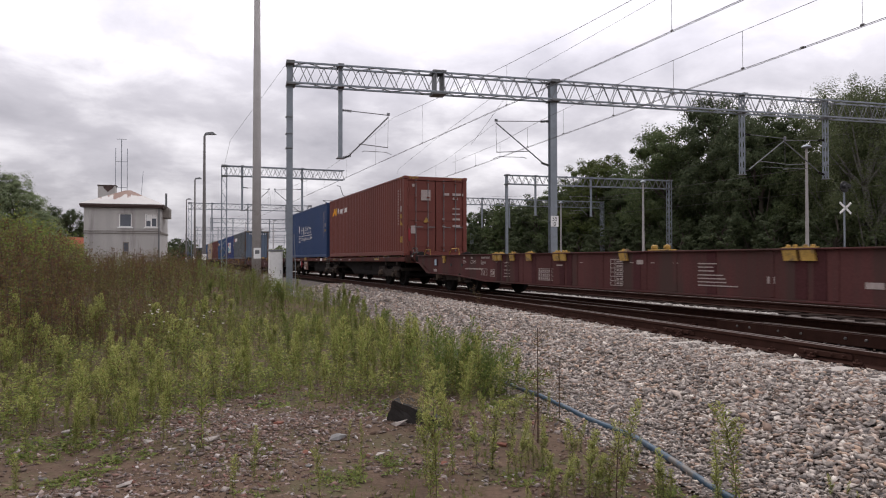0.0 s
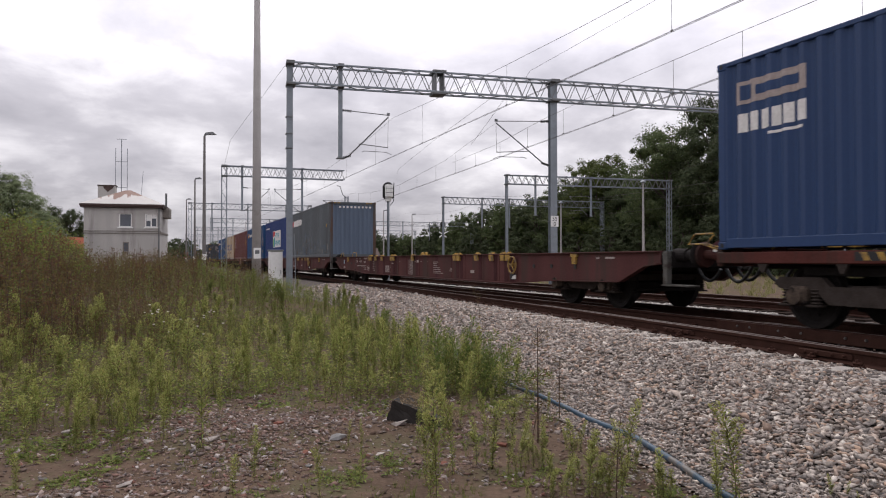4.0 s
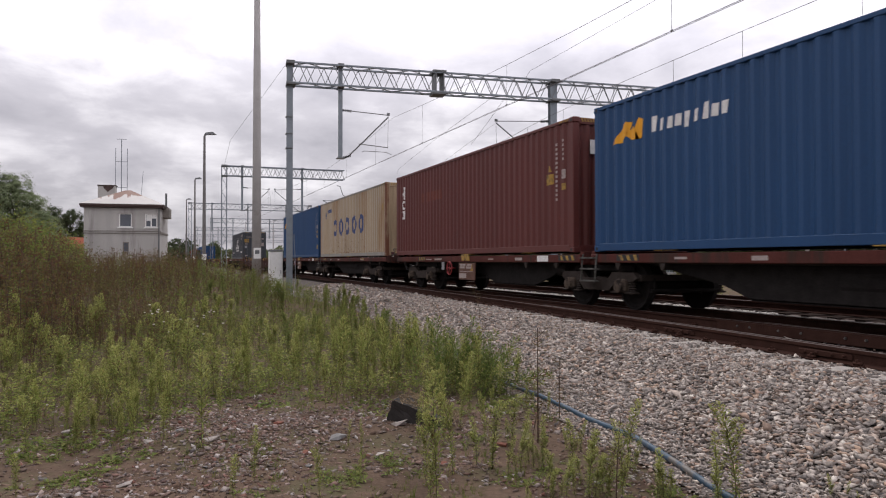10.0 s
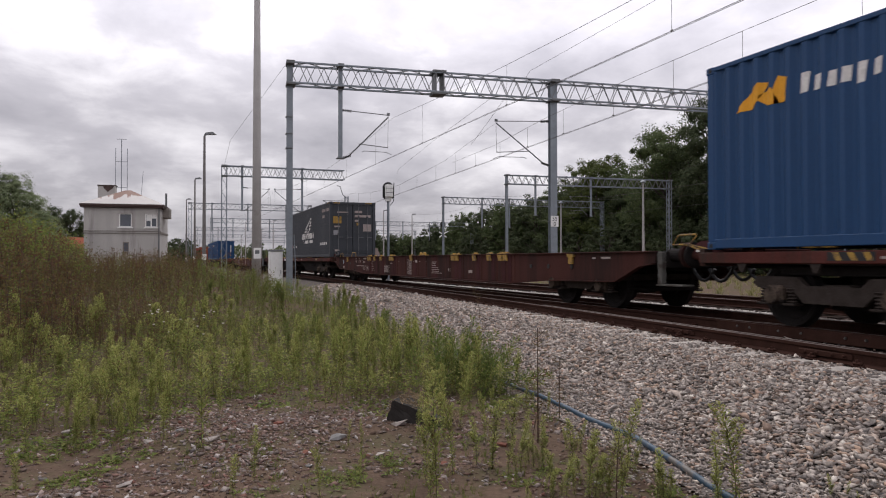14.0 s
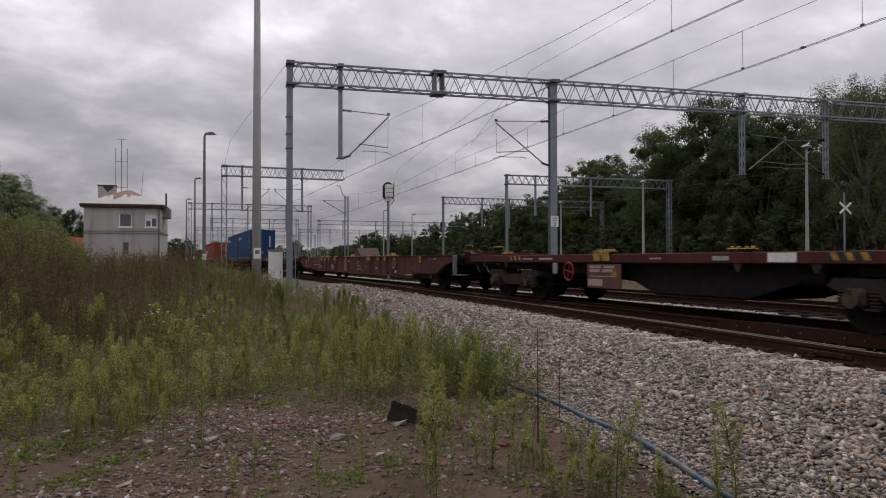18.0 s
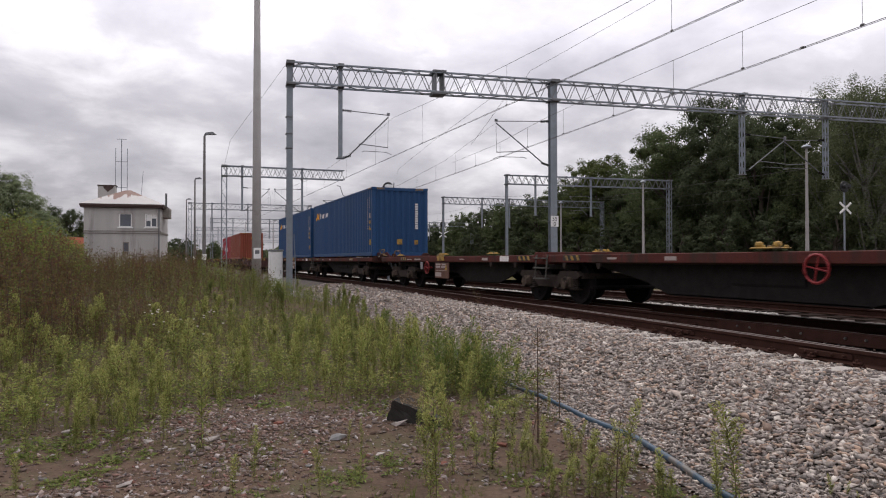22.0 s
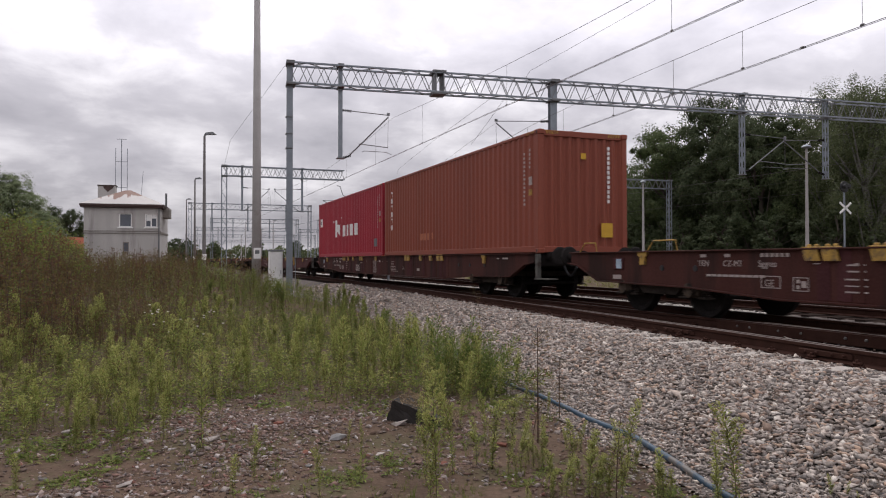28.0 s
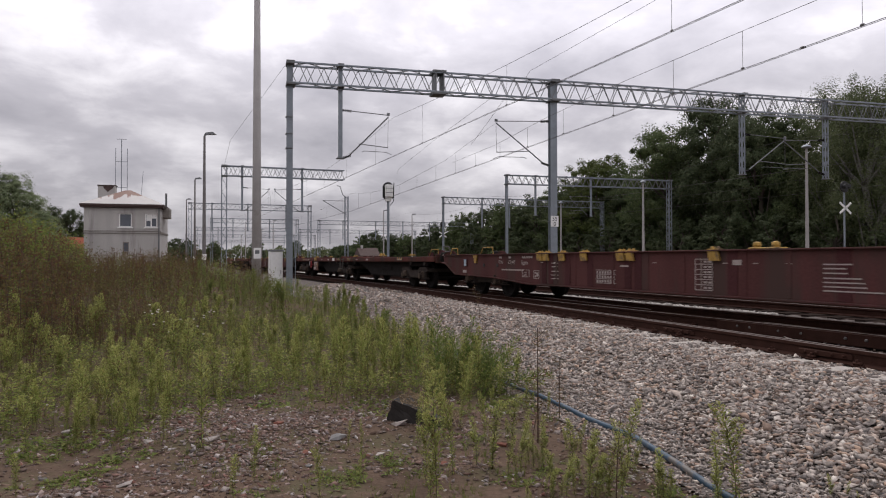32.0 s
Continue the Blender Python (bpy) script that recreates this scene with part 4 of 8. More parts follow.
    if stripes:
        st = Shape()
        for s in (-1, 1):
            for k in range(5):
                a = s * (W - 0.2) - s * k * 0.07
                st.add([(a, 0.024, H - 0.02), (a - s * 0.035, 0.024, H - 0.02), (a - s * 0.065, 0.024, H - 0.10), (a - s * 0.03, 0.024, H - 0.10)], [(0, 1, 2, 3)])
                b = 0.2 + k * 0.08
                if s < 0:
                    st.add([(-W - 0.003, b, H - 0.02), (-W - 0.003, b + 0.04, H - 0.02), (-W - 0.003, b + 0.07, H - 0.07), (-W - 0.003, b + 0.03, H - 0.07)], [(0, 1, 2, 3)])
        tagged(part("height_stripes", st, M_yellow, c, "black and yellow height warning stripes"), kind="stuff")
    MOVING.append((c, u0, MAIN, DECK))
    return c


def end_marks(c, rects, material=None):
    s = Shape()
    for x0, x1, z0, z1 in rects:
        s.box(x0, x1, 0.016, 0.02, z0, z1)
    o = part("painted_mark", s, material or M_paint_white, c)
    return tagged(o, kind="stuff") if len(rects) > 1 else o


WORN_LIT = {}


def paint(name, color, stain, at=0.64, spread=0.16, chalk=0.10):
    """Container paint, and the chalky paint of its rib faces, lightened as if lit."""
    c = Vector(color)
    grey = (c.x + c.y + c.z) / 3
    worn = (c * 1.08).lerp(Vector((grey, grey, grey)) * 1.5, chalk)
    WORN_LIT[name] = mat("lit_chalky_" + name, tuple(worn), 0.6, spread=spread, scale=1.1, fine=25, bump=0.06, stain=stain, stain_at=at, streak=True, spec=0.35)
    return mat(name, color, 0.55, spread=spread, scale=1.1, fine=25, bump=0.06, stain=stain, stain_at=at, streak=True, spec=0.35)


P_honey_red = paint("red_brown_container_paint", (0.128, 0.030, 0.020), (0.085, 0.034, 0.025))
P_chong = paint("royal_blue_container_paint", (0.013, 0.039, 0.112), (0.025, 0.04, 0.09), 0.7)
P_seaco = paint("faded_grey_blue_paint", (0.078, 0.090, 0.099), (0.052, 0.056, 0.060), 0.56, 0.28, 0.25)
# end wall painted lighter and bluer than the sides, for the stronger light there
P_seaco_end_lit = mat("lit_blue_end_wall_paint", (0.105, 0.138, 0.19), 0.6, spread=0.2, scale=1.3, fine=25, bump=0.06, stain=(0.062, 0.048, 0.042), stain_at=0.57, streak=True, spec=0.3)
M_post_rust = mat("rusted_corner_post", (0.085, 0.052, 0.038), 0.85, spread=0.4, scale=3, fine=30, bump=0.2, stain=(0.075, 0.085, 0.095), stain_at=0.52, streak=True)
M_post_beige = mat("rust_bleeding_beige_post", (0.30, 0.215, 0.14), 0.8, spread=0.25, scale=3, fine=30, bump=0.2, stain=(0.15, 0.062, 0.036), stain_at=0.50, streak=True)
P_trans = paint("deep_blue_container_paint", (0.010, 0.030, 0.128), (0.014, 0.032, 0.10), 0.7, 0.16, 0.03)
P_honey = paint("blue_container_paint", (0.0065, 0.046, 0.130), (0.009, 0.037, 0.095), 0.7, 0.16, 0.05)
P_tex = paint("rust_red_container_paint", (0.100, 0.023, 0.019), (0.062, 0.026, 0.021), 0.64, 0.16, 0.05)
P_cosco = paint("faded_beige_container_paint", (0.365, 0.278, 0.178), (0.295, 0.185, 0.10), 0.53, 0.2, 0.5)
P_nyk = paint("charcoal_container_paint", (0.040, 0.044, 0.052), (0.07, 0.07, 0.075), 0.66)
P_triton = paint("orange_brown_container_paint", (0.20, 0.045, 0.023), (0.14, 0.04, 0.025), 0.64, 0.16, 0.04)
P_kline = paint("crimson_container_paint", (0.275, 0.013, 0.026), (0.19, 0.02, 0.03), 0.68, 0.16, 0.03)
M_logo_orange = mat("orange_logo", (0.72, 0.33, 0.02), 0.6, spread=0.12, bump=0)
M_label = mat("yellow_label", (0.52, 0.30, 0.03), 0.65, spread=0.2, bump=0)
M_logo_navy = mat("navy_logo", (0.05, 0.07, 0.17), 0.6, spread=0.2, bump=0)
M_logo_teal = mat("teal_logo", (0.01, 0.28, 0.36), 0.6, spread=0.1, bump=0)
M_logo_green = mat("green_logo", (0.20, 0.40, 0.04), 0.6, spread=0.1, bump=0)
M_logo_red = mat("red_logo", (0.45, 0.02, 0.03), 0.6, spread=0.1, bump=0)

for u in (-2.55, 50.15, 76.25, 155.07, 207.65, 287.1, 313.42, 339.88, 392.0):
    wagon_a(u, M_wag_brown if u in (155.07, 287.1, 313.42) else None)
for u in (23.6, 102.25, 128.78, 181.12, 233.65, 260.15, 365.4, 418.1):
    wagon_b(u, second_wheel=u == 233.65)

c_red = container(24.26, P_honey_red, "red-brown corrugated container with orange and white side logo", "doors")
c_chong = container(37.21, P_chong, "royal blue corrugated container with white slogan lettering", "doors")
c_seaco = container(76.93, P_seaco, "faded grey-blue weathered container with scraped patches", end_paint=P_seaco_end_lit, posts=M_post_rust)
c_trans = container(89.27, P_trans, "deep blue container with a white, red and teal panel")
c_h2 = container(102.95, P_honey, "bright blue container with orange and white side logo")
c_tex = container(115.9, P_tex, "rust-red container with white upright mark, rusty corner posts")
c_cosco = container(129.45, P_cosco, "faded beige container with large navy blue side mark", posts=M_post_beige, rails=mat("grey_rail_paint", (0.25, 0.235, 0.205), 0.7, spread=0.2, scale=2, bump=0.06, stain=(0.30, 0.21, 0.13), stain_at=0.58))
c_h3 = container(142.23, P_honey, "bright blue container with orange and white side logo")
c_nyk = container(181.8, P_nyk, "charcoal container with white wing emblem and doors", "doors")
c_h4 = container(260.81, P_honey, "bright blue container with orange and white side logo")
c_h5 = container(273.85, P_honey, "bright blue container, doors with steel lock rods", "doors")
c_tri = container(313.82, P_triton, "orange-brown corrugated container with white upright mark")
c_kl = container(326.30, P_kline, "crimson container with large white side mark")
# ---- painted marks on the containers: they follow the corrugation ----
def wall_depth(y):
    """How far the near wall is set in at y, and the places where its slope changes."""
    n = int((C_LEN - 0.34) / 0.278)
    p = (C_LEN - 0.34) / n
    f = ((y - 0.17) / p) % 1.0
    return 0.036 * (0 if f < 0.13 or f > 0.87 else (f - 0.13) / 0.24 if f < 0.37 else 1 if f < 0.63 else (0.87 - f) / 0.24)


def wall_breaks():
    n = int((C_LEN - 0.34) / 0.278)
    p = (C_LEN - 0.34) / n
    return [0.17 + (i + f) * p for i in range(n) for f in (0.13, 0.37, 0.63, 0.87)]


BREAKS = wall_breaks()


def clip(poly, lim, keep_low):
    out = []
    for (y0, z0), (y1, z1) in zip(poly, poly[1:] + poly[:1]):
        a, b = (y0 <= lim, y1 <= lim) if keep_low else (y0 >= lim, y1 >= lim)
        if a:
            out.append((y0, z0))
        if a != b:
            t = (lim - y0) / (y1 - y0)
            out.append((lim, z0 + (z1 - z0) * t))
    return out


def wall_paint(c, polys, material, label="", lift=0.004):
    """Painted shapes on the near wall: convex outlines of (y, z), bent over the corrugation."""
    if 1 < len(polys) < 7 and label != "one":
        return [wall_paint(c, [q], material, label, lift) for q in polys][0]
    s, seen = Shape(), {}
    for poly in polys:
        lo, hi = min(p[0] for p in poly), max(p[0] for p in poly)
        cuts = [lo] + [b for b in BREAKS if lo + 1e-4 < b < hi - 1e-4] + [hi]
        for a, b in zip(cuts[:-1], cuts[1:]):
            q = clip(clip(list(poly), b, True), a, False)
            q = [p for i, p in enumerate(q) if i == 0 or hypot(p[0] - q[i - 1][0], p[1] - q[i - 1][1]) > 1e-5]
            if len(q) > 2:
                m = (a + b) / 2
                vs = [(round(-C_W + 0.008 - lift + wall_depth(min(max(y, a + 1e-5), b - 1e-5)), 4), round(y, 4), round(z, 4)) for y, z in q]
                for v in vs:
                    if v not in seen:
                        seen[v] = len(s.v)
                        s.v.append(v)
                f = list(dict.fromkeys(seen[v] for v in vs))
                if len(f) > 2:
                    s.f.append(tuple(f))
    o = part("painted_mark", s, material, c, "" if label == "one" else label)
    return tagged(o, kind="stuff") if len(polys) > 8 else o


def rect(y0, y1, z0, z1, slant=0.0):
    h = (z1 - z0) * slant
    return [(y0, z0), (y1, z0), (y1 - h, z1), (y0 - h, z1)]


def ring8(y, z, ry, rz, k=0.52, n=8):
    """A many-sided ring as convex pieces."""
    o = [(y + ry * cos(a), z + rz * sin(a)) for a in np.linspace(pi / n, 2 * pi + pi / n, n + 1)]
    i = [(y + ry * k * cos(a), z + rz * k * sin(a)) for a in np.linspace(pi / n, 2 * pi + pi / n, n + 1)]
    return [[o[j], o[j + 1], i[j + 1], i[j]] for j in range(n)]


def wall_words(c, text, y, z, size, material):
    """Readable lettering bent over the corrugation, read from the rear end forward."""
    cu = bpy.data.curves.new("lettering", "FONT")
    cu.body, cu.size = text, size
    ob = bpy.data.objects.new("lettering", cu)
    me = bpy.data.meshes.new_from_object(ob)
    bpy.data.objects.remove(ob)
    bm = bmesh.new()
    bm.from_mesh(me)
    for v in bm.verts:
        v.co = Vector((0, y - v.co.x, z + v.co.y))
    lo, hi = min(v.co.y for v in bm.verts), max(v.co.y for v in bm.verts)
    for b in BREAKS:
        if lo < b < hi:
            bmesh.ops.bisect_plane(bm, geom=bm.verts[:] + bm.edges[:] + bm.faces[:], plane_co=(0, b, 0), plane_no=(0, 1, 0))
    for v in bm.verts:
        v.co.x = -C_W + 0.004 + wall_depth(v.co.y)
    bm.to_mesh(me)
    bm.free()
    me.materials.clear()
    me.materials.append(material)
    o = new("lettering", me)
    o.parent = c
    return o


def honey_logo(c, bird):
    """Slanted wedges and nine pale bars."""
    wall_paint(c, [[(11.6, 2.05), (11.25, 2.05), (10.95, 2.38), (11.15, 2.42)], [(11.22, 2.2), (10.98, 2.05), (10.78, 2.05), (10.9, 2.3)], [(10.95, 2.05), (10.66, 2.05), (10.62, 2.38), (10.8, 2.44)]], bird)
    y = 10.45
    for k in range(9):
        w, h = (0.17, 0.27) if k in (0, 6) else (0.15, 0.20)
        wall_paint(c, [rect(y - w, y - 0.03, 2.1 if k != 4 else 2.04, 2.1 + h, 0.12)], M_paint_white)
        y -= 0.215


def id_marks(c, tri=True, tone=None):
    """The owner code and number as plain bars upright by the near end, with yellow labels."""
    wall_paint(c, [rect(0.68, 0.75, 1.14 + 0.1 * i, 1.195 + 0.1 * i) for i in range(13)], tone or M_paint_dim)
    wall_paint(c, [rect(0.41, 0.47, 2.0 + 0.1 * i, 2.055 + 0.1 * i) for i in range(5)] + [rect(0.37, 0.52, 1.6, 1.8)], tone or M_paint_dim)
    wall_paint(c, [rect(0.37, 0.52, 1.36, 1.5)], M_yellow)
    if tri:
        wall_paint(c, [[(0.32, 1.1), (0.57, 1.1), (0.445, 1.32)]], M_yellow)
        wall_paint(c, [rect(0.31, 0.57, 0.48, 0.7)], M_yellow)


def door_labels(c, yellow=True):
    """Stickers and number bars on the doors."""
    end_marks(c, [(0.1, 0.5, 2.30, 2.42), (0.1, 0.95, 2.08, 2.2), (0.1, 0.3, 1.85, 1.95), (0.55, 0.98, 1.35, 1.72), (-0.98, -0.7, 1.55, 1.63), (-0.95, -0.72, 0.3, 0.4), (-0.85, -0.25, 2.3, 2.36)], M_paint_dim)
    end_marks(c, [(-1.02, -0.78, 1.15, 1.4)], M_steel)
    if yellow:
        end_marks(c, [(-1.04, -0.6, 1.75, 2.12), (0.2, 0.34, 1.66, 1.8)], M_yellow)


for c, bird in ((c_red, M_logo_orange), (c_h2, M_logo_orange), (c_h3, M_logo_orange), (c_h4, M_logo_orange), (c_h5, M_logo_orange)):
    honey_logo(c, bird)
    id_marks(c)
door_labels(c_nyk), door_labels(c_h5, False)
end_marks(c_red, [(-0.57, -0.21, 2.0, 2.38), (-0.92, -0.82, 2.48, 2.58), (0.33, 0.52, 2.2, 2.29), (0.65, 0.98, 2.2, 2.29), (1.03, 1.08, 2.2, 2.29), (0.66, 0.86, 2.05, 2.13), (0.25, 0.33, 1.32, 1.37), (0.65, 0.95, 1.5, 1.55), (0.65, 0.95, 1.3, 1.37), (0.65, 0.95, 1.05, 1.13), (0.25, 0.36, 1.05, 1.09), (0.65, 0.95, 1.7, 1.74)], M_paint_dim)
end_marks(c_red, [(-0.96, -0.78, 0.80, 1.08)], M_paint_dim), end_marks(c_red, [(-1.06, -0.97, 0.53, 0.97)], M_red)
part("warning_triangle", Shape().plate([(-0.49, 1.2), (-0.25, 1.2), (-0.37, 1.41)], "y", 0.014, 0.018), M_yellow, c_red)
end_marks(c_h4, [(0.65, 0.78, 1.15 + 0.1 * i, 1.22 + 0.1 * i) for i in range(11)])
end_marks(c_h4, [(-0.15, 0.08, 0.5, 0.72), (0.62, 0.78, 0.5, 0.68)], M_yellow)
end_marks(c_tri, [(0.65, 0.72, 1.2 + 0.115 * i, 1.28 + 0.115 * i) for i in range(12)])
end_marks(c_tri, [(0.48, 0.80, 0.38, 0.72)], M_label), end_marks(c_tri, [(-0.08, 0.06, 2.22, 2.36)], M_label)
end_marks(c_seaco, [(-0.75 + 0.2 * i, -0.64 + 0.2 * i, 2.55, 2.65) for i in range(9)])
end_marks(c_tex, [(-0.8 + 0.3 * i, -0.6 + 0.3 * i, 2.1, 2.4) for i in range(3)])

# slogan container
wall_paint(c_chong, [rect(10.55, 11.8, 2.16, 2.5)], M_paint_dim)
wall_paint(c_chong, [rect(11.5, 11.72, 2.22, 2.44), rect(10.65, 11.42, 2.26, 2.4)], P_chong, lift=0.007)
wall_paint(c_chong, [rect(10.55 + 0.21 * i, 10.71 + 0.21 * i, 1.74, 2.02) for i in range(6)] + [rect(10.6, 11.2, 1.64, 1.68)], M_paint_white)
wall_paint(c_chong, [rect(3.85, 7.36, 1.30, 1.335)], M_paint_white)
wall_words(c_chong, "Chongqing, Freight to the World", 7.36, 1.05, 0.262, M_paint_white)
wall_words(c_chong, "\u884c\u5343\u91cc \u81f4\u5e7f\u5927", 7.36, 1.45, 0.50, M_paint_white)
wall_words(c_chong, "\u91cd", 8.25, 1.55, 0.5, M_paint_white)
wall_words(c_chong, "\u5e86", 8.15, 0.98, 0.5, M_paint_white)
id_marks(c_chong, False)

# weathered grey-blue container: pale block mark, scraped and repainted patches
wall_paint(c_seaco, [rect(11.35, 11.6, 2.02, 2.34), rect(11.1, 11.3, 2.02, 2.34)], M_logo_red)
for i in range(5):
    wall_paint(c_seaco, [rect(10.48 - 0.56 * i, 10.9 - 0.56 * i, 2.0, 2.36 + 0.02 * i)] if i < 3 else ring8(10.7 - 0.56 * i, 2.2, 0.26, 0.22, 0.45), M_paint_white)
M_patch = [mat("scraped_patch", (0.185, 0.18, 0.165), 0.8, spread=0.3, scale=9, bump=0.1), mat("repaint_patch", (0.095, 0.125, 0.16), 0.7, spread=0.25, scale=7, bump=0.05), mat("rust_patch", (0.10, 0.078, 0.060), 0.9, spread=0.35, scale=12, bump=0.3), mat("pale_blue_patch", (0.135, 0.155, 0.175), 0.7, spread=0.25, scale=7, bump=0.05)]
patch_rand = random.Random(31)
lists, taken = [[], [], [], []], [[], [], [], []]
rib = (C_LEN - 0.34) / int((C_LEN - 0.34) / 0.278)
for i in range(1100):
    # scrapes gather on the outer rib faces, thickest in the middle of the wall
    j = int(patch_rand.gauss(21, 8))
    if not 1 < j < 40:
        continue
    reach = 0.35 + 1.05 * math.exp(-((j - 19) / 8.5) ** 2) * (0.8 + 0.35 * noise.noise(Vector((j * 0.45, 3, 1))))
    z = 0.18 + reach * patch_rand.random() ** 1.25
    w = patch_rand.choice((0.03, 0.05, 0.072, 0.072, 0.14))
    y = 0.17 + j * rib - 0.036 + (0.072 - w) * patch_rand.random() + (patch_rand.choice((0, 0, rib / 2)))
    h = 0.03 + 0.30 * patch_rand.random() ** 2.2
    k, box = patch_rand.choice((0, 0, 0, 0, 1, 1, 2, 3, 3, 3)), (y, y + w, z, min(z + h, 1.75))
    # no two patches of one paint lie on each other
    if all(box[0] > q[1] or box[1] < q[0] or box[2] > q[3] or box[3] < q[2] for q in taken[k]):
        taken[k].append(box)
        lists[k].append(rect(*box))
for k, m in enumerate(M_patch):
    tagged(wall_paint(c_seaco, lists[k], m, "scraped and repainted patches", 0.0015 + 0.0015 * k), kind="stuff")
wall_paint(c_seaco, [rect(0.93, 1.03, 1.58, 1.75)], M_yellow)

# white, red, teal and green panel
wall_paint(c_trans, [rect(4.28, 8.02, 0.82, 2.07)], M_paint_white)
wall_paint(c_trans, [[(7.97, 1.56), (7.97, 2.03), (6.98, 2.03), (6.98, 1.68), (7.4, 1.7), (7.7, 1.64)]], M_logo_red, lift=0.007)
wall_paint(c_trans, [[(7.97, 0.86), (7.97, 1.36), (7.75, 1.47), (7.6, 1.52), (7.66, 1.2), (7.72, 0.86)]], M_logo_green, lift=0.007)
wall_paint(c_trans, [[(7.68, 0.86), (7.6, 1.2), (7.5, 1.52), (7.3, 1.6), (6.96, 1.6), (6.96, 0.86)]], M_logo_teal, lift=0.007)
for y0, n, z0, z1 in ((6.82, 5, 1.52, 1.93), (6.82, 7, 0.95, 1.36)):
    y = y0
    for i in range(n):
        w = 0.26 if n == 7 else 0.29
        pieces = [rect(y - 0.09, y, z0, z1 - (0.04 if i else 0)), rect(y - w, y - 0.09, z1 - 0.13 if i % 2 else z0 + 0.12, z1 - 0.04 if i % 2 else z0 + 0.21)]
        pieces.append(rect(y - w, y - w + 0.075, z0, z0 + 0.24) if i % 2 else rect(y - w, y - w + 0.075, z1 - 0.24, z1 - 0.04))
        wall_paint(c_trans, pieces, M_logo_teal, lift=0.007)
        y -= w + 0.095
wall_paint(c_trans, [rect(11.72 - 0.092 * i, 11.78 - 0.092 * i, 2.31, 2.41 + (0.03 if i % 4 == 0 else 0)) for i in range(20)], M_paint_white)
id_marks(c_trans, False)

# rust-red container
wall_paint(c_tex, [rect(11.2, 11.5, 2.15, 2.24), rect(11.31, 11.4, 2.0, 2.45)], M_paint_white)
wall_paint(c_tex, ring8(11.36, 1.8, 0.17, 0.17, 0.5), M_paint_white)
wall_paint(c_tex, [rect(11.2, 11.52, 1.3, 1.38), rect(11.2, 11.52, 1.52, 1.6), rect(11.31, 11.41, 1.38, 1.52)], M_paint_white)
wall_paint(c_tex, [rect(0.88, 1.2, 1.52, 1.75), [(0.94, 1.8), (1.1, 1.8), (1.02, 1.96)]], M_yellow)
id_marks(c_tex, False)
wall_paint(c_tex, [rect(9.2 - 0.5 * i, 9.6 - 0.5 * i, 1.75, 2.05) for i in range(4)], mat("painted_over_patch", (0.135, 0.033, 0.022), 0.6, spread=0.2, bump=0.05))

# beige container
for i in range(5):
    wall_paint(c_cosco, ring8(8.72 - 1.25 * i, 1.44, 0.39, 0.42, 0.52, 18), M_logo_navy)
wall_paint(c_cosco, [[(10.95, 2.12), (10.75, 2.12), (10.85, 2.38)], rect(10.6, 11.05, 2.02, 2.07)] + [rect(10.35 - 0.24 * i, 10.53 - 0.24 * i, 2.27, 2.45) for i in range(4)], M_logo_navy)
wall_paint(c_cosco, [rect(0.4, 0.58, 1.82, 2.06)], M_yellow)
wall_paint(c_cosco, [rect(0.8, 1.1, 2.3, 2.33), rect(0.75, 1.1, 2.22, 2.25), rect(0.75, 0.9, 2.1, 2.14)], M_paint_dim)
rust = []
while len(rust) < 150:
    # scrapes gather low on the wall, most in its middle third; few overlap
    y, z = patch_rand.choice((patch_rand.gauss(6.2, 1.2), patch_rand.gauss(6.2, 1.2), patch_rand.uniform(0.4, 11.5))), 0.18 + 0.62 * patch_rand.random() ** 2.2
    w, h = 0.02 + 0.10 * patch_rand.random() ** 2, patch_rand.uniform(0.008, 0.035)
    if 0.3 < y < 11.6 and all(y > q[1] or y + w < q[0] or z > q[3] or z + h < q[2] for q in rust):
        rust.append((y, y + w, z, z + h))
M_scrape = mat("orange_rust_scrape", (0.15, 0.066, 0.032), 0.9, spread=0.35, scale=12, bump=0.3)
tagged(wall_paint(c_cosco, [rect(*q) for q in rust], M_scrape, "rust spots and scratches along the lower wall"), kind="stuff")

# charcoal container: wing of five pale feathers, bars below
def feather(pts):
    return [[pts[i], pts[i + 1], pts[-2 - i], pts[-1 - i]] for i in range(len(pts) // 2 - 1)]


wall_paint(c_nyk, feather([(7.15, 1.42), (6.6, 1.78), (6.1, 1.95), (5.5, 2.15), (4.95, 2.42), (5.12, 2.22), (5.6, 2.04), (6.1, 1.84), (6.6, 1.64), (7.05, 1.4)])
           + feather([(6.85, 1.45), (6.5, 1.6), (6.05, 1.68), (6.1, 1.6), (6.5, 1.5), (6.8, 1.4)])
           + feather([(5.7, 1.84), (5.4, 1.9), (5.02, 2.2), (5.1, 2.02), (5.4, 1.82), (5.7, 1.8)])
           + feather([(5.75, 1.68), (5.45, 1.74), (5.08, 1.98), (5.2, 1.8), (5.45, 1.66), (5.75, 1.63)])
           + feather([(6.2, 1.48), (5.8, 1.54), (5.35, 1.7), (5.5, 1.56), (5.8, 1.47), (6.2, 1.44)]), M_paint_white, "pale wing emblem")
y = 7.8
